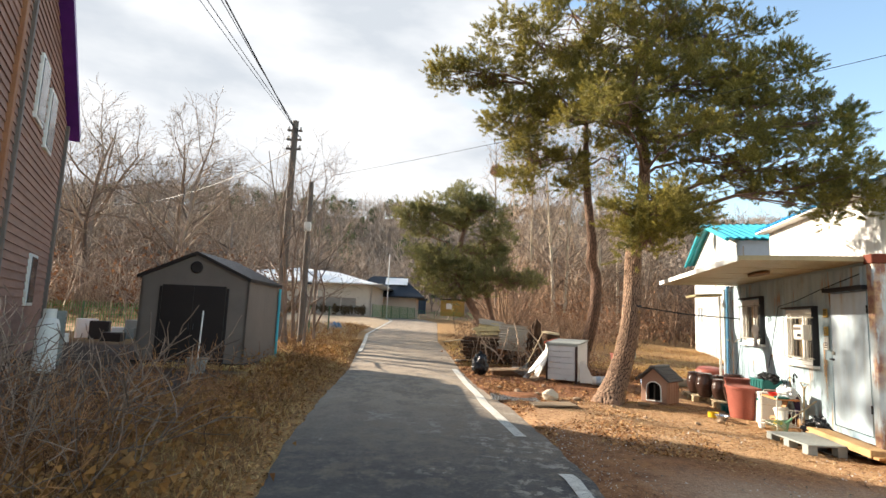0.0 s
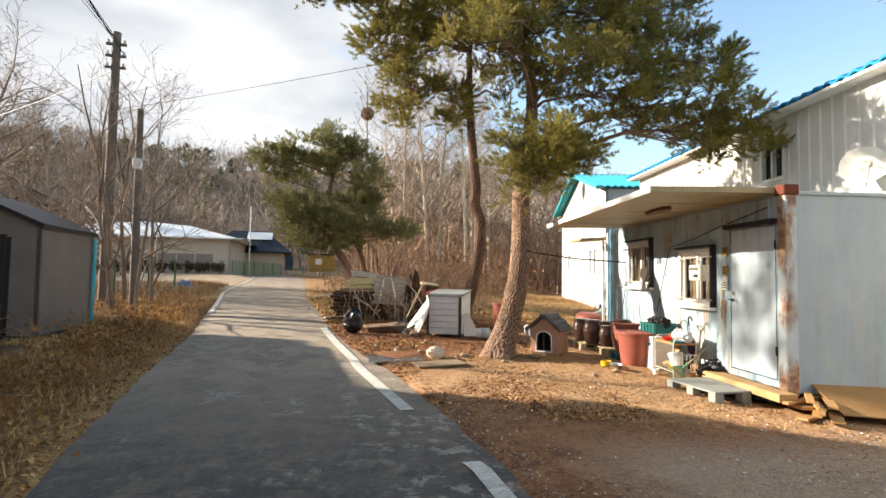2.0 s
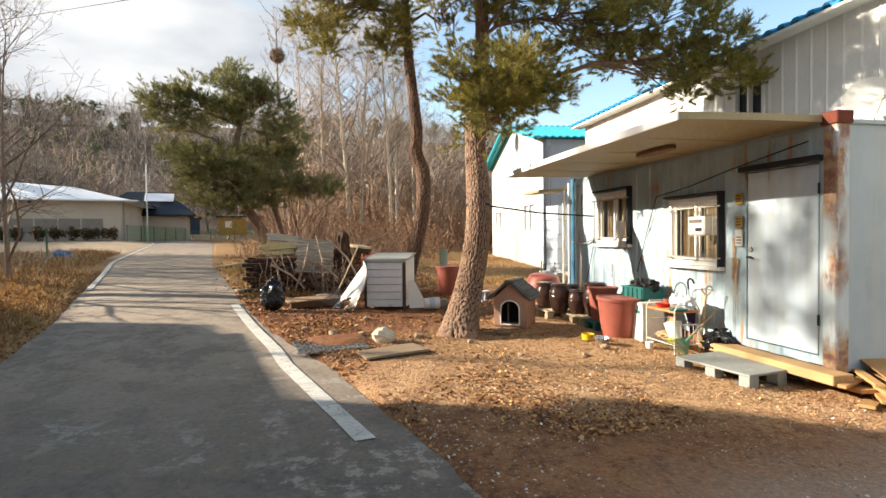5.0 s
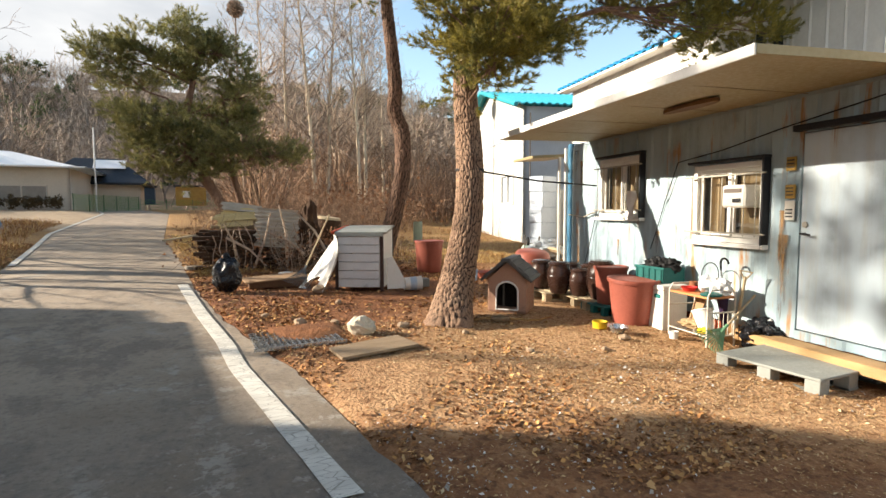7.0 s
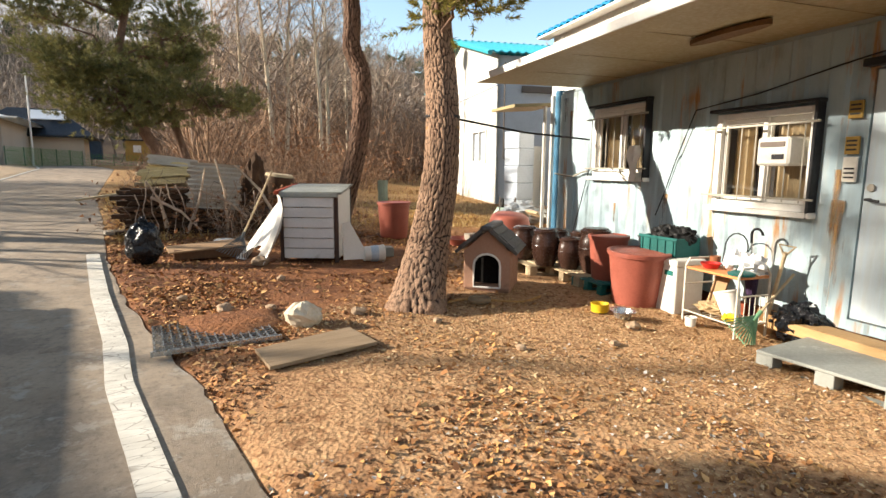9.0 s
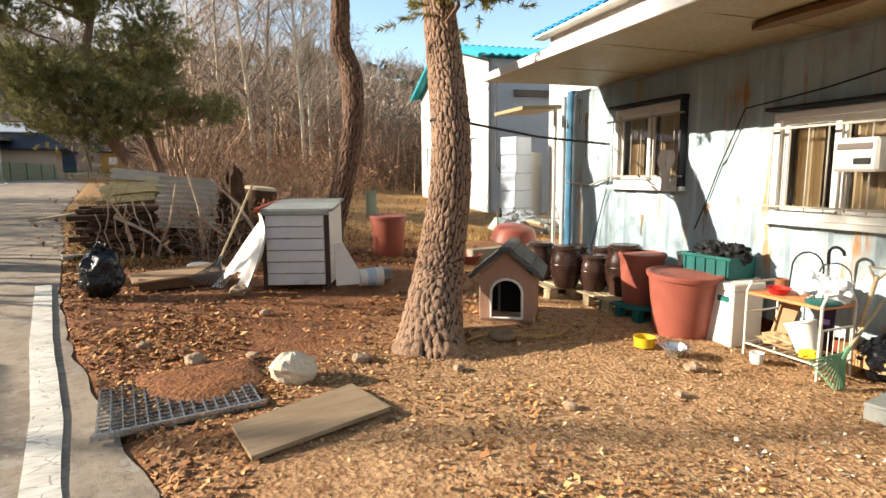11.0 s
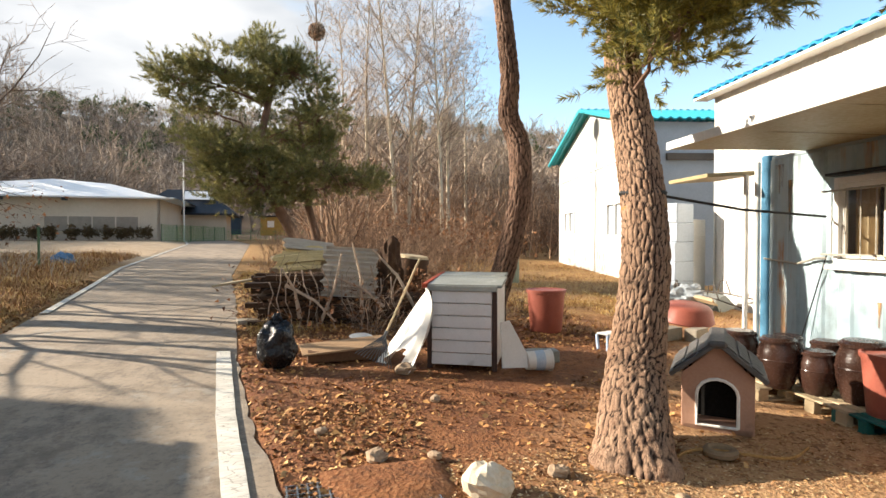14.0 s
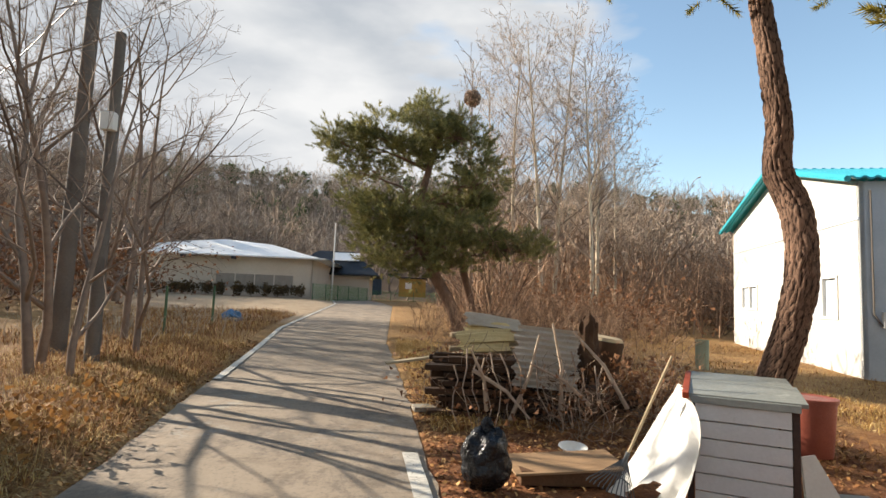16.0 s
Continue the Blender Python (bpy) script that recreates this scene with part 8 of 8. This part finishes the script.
M_CHIP = flake_material("wood_chips", ("ba9a6c", "a07c50", "8d6640", "cdb48a", "7a5630", "b08f63"))
M_LEAF = flake_material("fallen_leaves", ("96683f", "b3854f", "835a36", "c69c66", "a37245", "6f4c31"))
M_GRIT = flake_material("pale_grit", ("b8b0a4", "d0cac0", "8f877b", "a39a8c"))
M_STRAW = flake_material("dry_grass", ("b38a52", "94693a", "cba86a", "75522f", "a3774a", "845a33"))
rg = np.random.default_rng(5)


def in_yard(x, y):
    return x > along(ROAD_R, y) + 0.02 and not (x > 5.75 + 0.176 * (y - 7.243) and y > 7.0)


# chips are thinned inside the house shadow's edge, which darkens the soil there
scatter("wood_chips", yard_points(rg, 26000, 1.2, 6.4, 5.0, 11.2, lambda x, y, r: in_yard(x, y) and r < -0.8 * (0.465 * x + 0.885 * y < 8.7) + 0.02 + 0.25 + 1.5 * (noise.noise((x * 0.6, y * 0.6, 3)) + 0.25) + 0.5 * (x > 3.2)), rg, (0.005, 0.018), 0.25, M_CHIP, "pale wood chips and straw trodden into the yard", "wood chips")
scatter("fallen_leaves", yard_points(rg, 16000, 0.4, 6.5, 10.6, 19.0, lambda x, y, r: in_yard(x, y) and r < 0.35 + 1.4 * noise.noise((x * 0.7, y * 0.7, 8)) + 0.4 * (x < 2.2) + 0.5 * (y > 14.3)), rg, (0.012, 0.045), 0.45, M_LEAF, "brown fallen leaves on the yard", "leaves", 1.7)
scatter("fallen_leaves", yard_points(rg, 6500, 1.0, 4.0, 7.0, 12.5, lambda x, y, r: in_yard(x, y) and r < 0.15 + 1.2 * noise.noise((x * 0.9, y * 0.9, 5)) + 0.4 * (x < 1.7)), rg, (0.01, 0.035), 0.45, M_LEAF, "brown leaf litter along the asphalt edge", "leaves", 1.7)
scatter("grit", yard_points(rg, 2200, 1.3, 6.5, 4.5, 9.5, lambda x, y, r: in_yard(x, y) and r < 0.2 + noise.noise((x * 0.8, y * 0.8, 1)) + (0.6 if abs(y - 8.0) < 0.6 and x < 3 else 0)), rg, (0.007, 0.028), 0.4, M_GRIT, "pale grit and broken stone on the yard", "grit", 1.2)
scatter("fallen_leaves", yard_points(rg, 14000, -3.6, -1.3, 3.0, 24.0, lambda x, y, r: x < along(ROAD_L, y) + 0.1 and r < 1.3 - 0.7 * (along(ROAD_L, y) - x)), rg, (0.012, 0.04), 0.45, M_LEAF, "brown leaf litter along the verge", "leaves", 1.7)


def grass(name, pts, rng, length, width, lean, material, label):
    """Dry blades: each a thin bent strip of two faces."""
    n = len(pts)
    p = np.array(pts)
    a = rng.random(n) * 6.283
    d = np.stack([np.cos(a), np.sin(a), np.zeros(n)], 1)
    s = np.stack([-np.sin(a), np.cos(a), np.zeros(n)], 1)
    L = (length[0] + (length[1] - length[0]) * rng.random(n) ** 1.5)[:, None]
    k = (lean * (0.3 + rng.random(n)))[:, None]
    up = np.array([0, 0, 1.0])
    m = p + d * L * 0.35 * k + up * L * 0.55
    t = p + d * L * k * 0.95 + up * L * (0.85 - 0.35 * np.minimum(k, 1.5))
    v = np.stack([p - s * width, p + s * width, m + s * width * 0.8, m - s * width * 0.8, t], 1).reshape(-1, 3)
    b = (np.arange(n) * 5)[:, None]
    f = np.concatenate([np.concatenate([b, b + 1, b + 2], 1), np.concatenate([b, b + 2, b + 3], 1), np.concatenate([b + 3, b + 2, b + 4], 1)], 0)
    return tagged(new(name, array_mesh(name, v, f, material)), label, "grass", kind="stuff")


grass("dry_grass", yard_points(rg, 42000, -6.4, -1.4, 2.0, 22.0, lambda x, y, r: (x > -3.6 - 0.5 * r or y < 7 and x > -4.4 - 0.5 * r or y > 15) and x < along(ROAD_L, y) - 0.12 - 0.25 * r and r < 0.45 + 0.9 * (noise.noise((x * 0.7, y * 0.7, 2)) + 0.2), -0.01), rg, (0.06, 0.30), 0.0035, 1.25, M_STRAW, "dry straw-coloured grass on the verge")
grass("dry_grass", yard_points(rg, 16000, -9.5, -2.8, 18.0, 34.0, lambda x, y, r: x < along(ROAD_L, y) - 0.3 and r < 0.5 + noise.noise((x * 0.5, y * 0.5, 2)), -0.01), rg, (0.1, 0.4), 0.006, 1.2, M_STRAW, "dry straw-coloured grass on the far verge")
grass("dry_grass", yard_points(rg, 10000, 0.3, 16.0, 15.0, 31.0, lambda x, y, r: x > along(ROAD_R, y) + 0.3 and (y > 18 or x > 5.2 and x < 10) and r < 0.35 + 1.1 * noise.noise((x * 0.4, y * 0.4, 6)), -0.01), rg, (0.06, 0.22), 0.006, 1.5, M_STRAW, "dry yellow grass behind the yard")
M_BRAMBLE = twig_material("bramble_stem", "8f6443", "bd8f62", "523826")
many_trees("dead_weeds", [(x, y, bump_at(x, y)) for x, y in zip(-6.6 + 4.2 * rg.random(240), 3.6 + 10 * rg.random(240)) if x < along(ROAD_L, y) - 0.7 and (y < 7.5 or x > -3.3)], 98, M_BRAMBLE, "leafless brown weeds and brambles on the verge", "weeds", (0.35, 1.0), 0.012, 48, (6, 4), 2, first=0.05, wob=0.22, sides=(3, 3, 3), shrink=0.7)
many_trees("dead_stalks", [(x, y, bump_at(x, y)) for x, y in zip(-8.8 + 4.6 * rg.random(200), 20.5 + 8 * rg.random(200))], 99, M_BIRCH, "pale dead crop stalks on the vegetable plot", "stalks", (0.3, 0.8), 0.014, 45, (4,), 1, first=0.2, wob=0.2, sides=(3, 3, 3), shrink=0.6)
many_trees("dead_weeds", [(x, y, bump_at(x, y)) for x, y in zip(-4.6 + 2.2 * rg.random(150), 2.6 + 11 * rg.random(150)) if x < along(ROAD_L, y) - 0.9 - 0.05 * (12 - y) and (y < 7.5 or x > -3.3)], 102, M_BRAMBLE, "tall russet brambles at the field's edge", "weeds", (0.6, 1.15), 0.010, 52, (7, 5), 2, first=0.08, wob=0.2, sides=(3, 3, 3), shrink=0.62)
many_trees("dead_weeds", [(x, y, bump_at(x, y)) for x, y in zip(-4.4 + 1.6 * rg.random(26), 2.4 + 2.6 * rg.random(26))], 103, M_SHRUB_BARK, "tangled leafless shrub near the house", "weeds", (1.0, 1.7), 0.009, 40, (7, 5), 2, first=0.06, wob=0.16, sides=(4, 3, 3), shrink=0.6)
for k, (x, y, h) in enumerate(((-3.4, 4.5, 1.5), (-3.7, 4.9, 1.7), (-3.1, 4.0, 1.3), (-4.2, 5.6, 1.6))):
    bare_tree(x, y, h, 0.012, 120 + k, M_BARE, "thin leafless sapling on the near verge", 40, (6, 4), 2, 0.1, wob=0.14, shrink=0.6)
M_BRACKEN = leaf_material("bracken", "6a4627", "a87c46", 0.8, 0.25)
leaf_cloud("dry_bracken", [(x, y, bump_at(x, y) + 0.16) for x, y in zip(-4.6 + 2.6 * rg.random(150), 3.4 + 13 * rg.random(150)) if x < along(ROAD_L, y) - 0.55 and (y < 7.5 or x > -3.4)], 55, 70, 0.075, (0.28, 0.28, 0.13), M_BRACKEN, "low rust-brown bracken on the verge", "bracken")

# an unseen slim tree, added far left of the garden shed; its dry leaves dapple the container's door
shade_tree, shade_v = bare_tree(-17.6, 20.2, 13.4, 0.12, 77, M_BARE, "unseen slim oak with withered leaves, added to dapple the container door", 24, (8, 5), 2, 0.6, wob=0.04, shrink=0.16)
leaf_cloud("dry_foliage", [(-17.6 + 0.5 * a, 20.2 + 1.0 * a, 12.0 + b) for a, b in ((-0.2, -0.1), (-0.55, 0.3), (0.3, -0.35), (-0.1, 0.65), (0.6, 0.2), (0.9, -0.5), (0.75, 0.7), (-0.75, -0.55), (-0.3, -0.9), (0.4, -0.95))], 57, 120, 0.16, (0.2, 0.24, 0.2), M_DRY_LEAF, "withered leaves on the unseen slim oak, added for their shade", "foliage")
M_PALE_STRAW = flake_material("pale_straw", ("d6b26c", "c49a55", "e0c48a", "a87f44"))
grass("dry_grass", yard_points(rg, 26000, -6.2, -1.4, 11.5, 23.0, lambda x, y, r: x < along(ROAD_L, y) - 0.1 - 0.3 * r and noise.noise((x * 0.9, y * 0.9, 12)) > -0.15, -0.005), rg, (0.05, 0.2), 0.004, 1.5, M_PALE_STRAW, "bright flattened straw on the sunny verge")
grass("dry_grass", yard_points(rg, 6000, 0.2, 3.2, 15.6, 25.0, lambda x, y, r: along(ROAD_R, y) + 0.1 + 0.2 * r < x < along(ROAD_R, y) + 0.5 + 1.1 * r, -0.005), rg, (0.06, 0.24), 0.004, 1.5, M_PALE_STRAW, "pale trampled straw between the lane and the wood stack")
grass("dry_grass", yard_points(rg, 5000, 4.6, 9.0, 16.5, 22.0, lambda x, y, r: noise.noise((x * 0.8, y * 0.8, 15)) > -0.1, -0.005), rg, (0.05, 0.2), 0.004, 1.5, M_PALE_STRAW, "pale flattened straw before the white store")
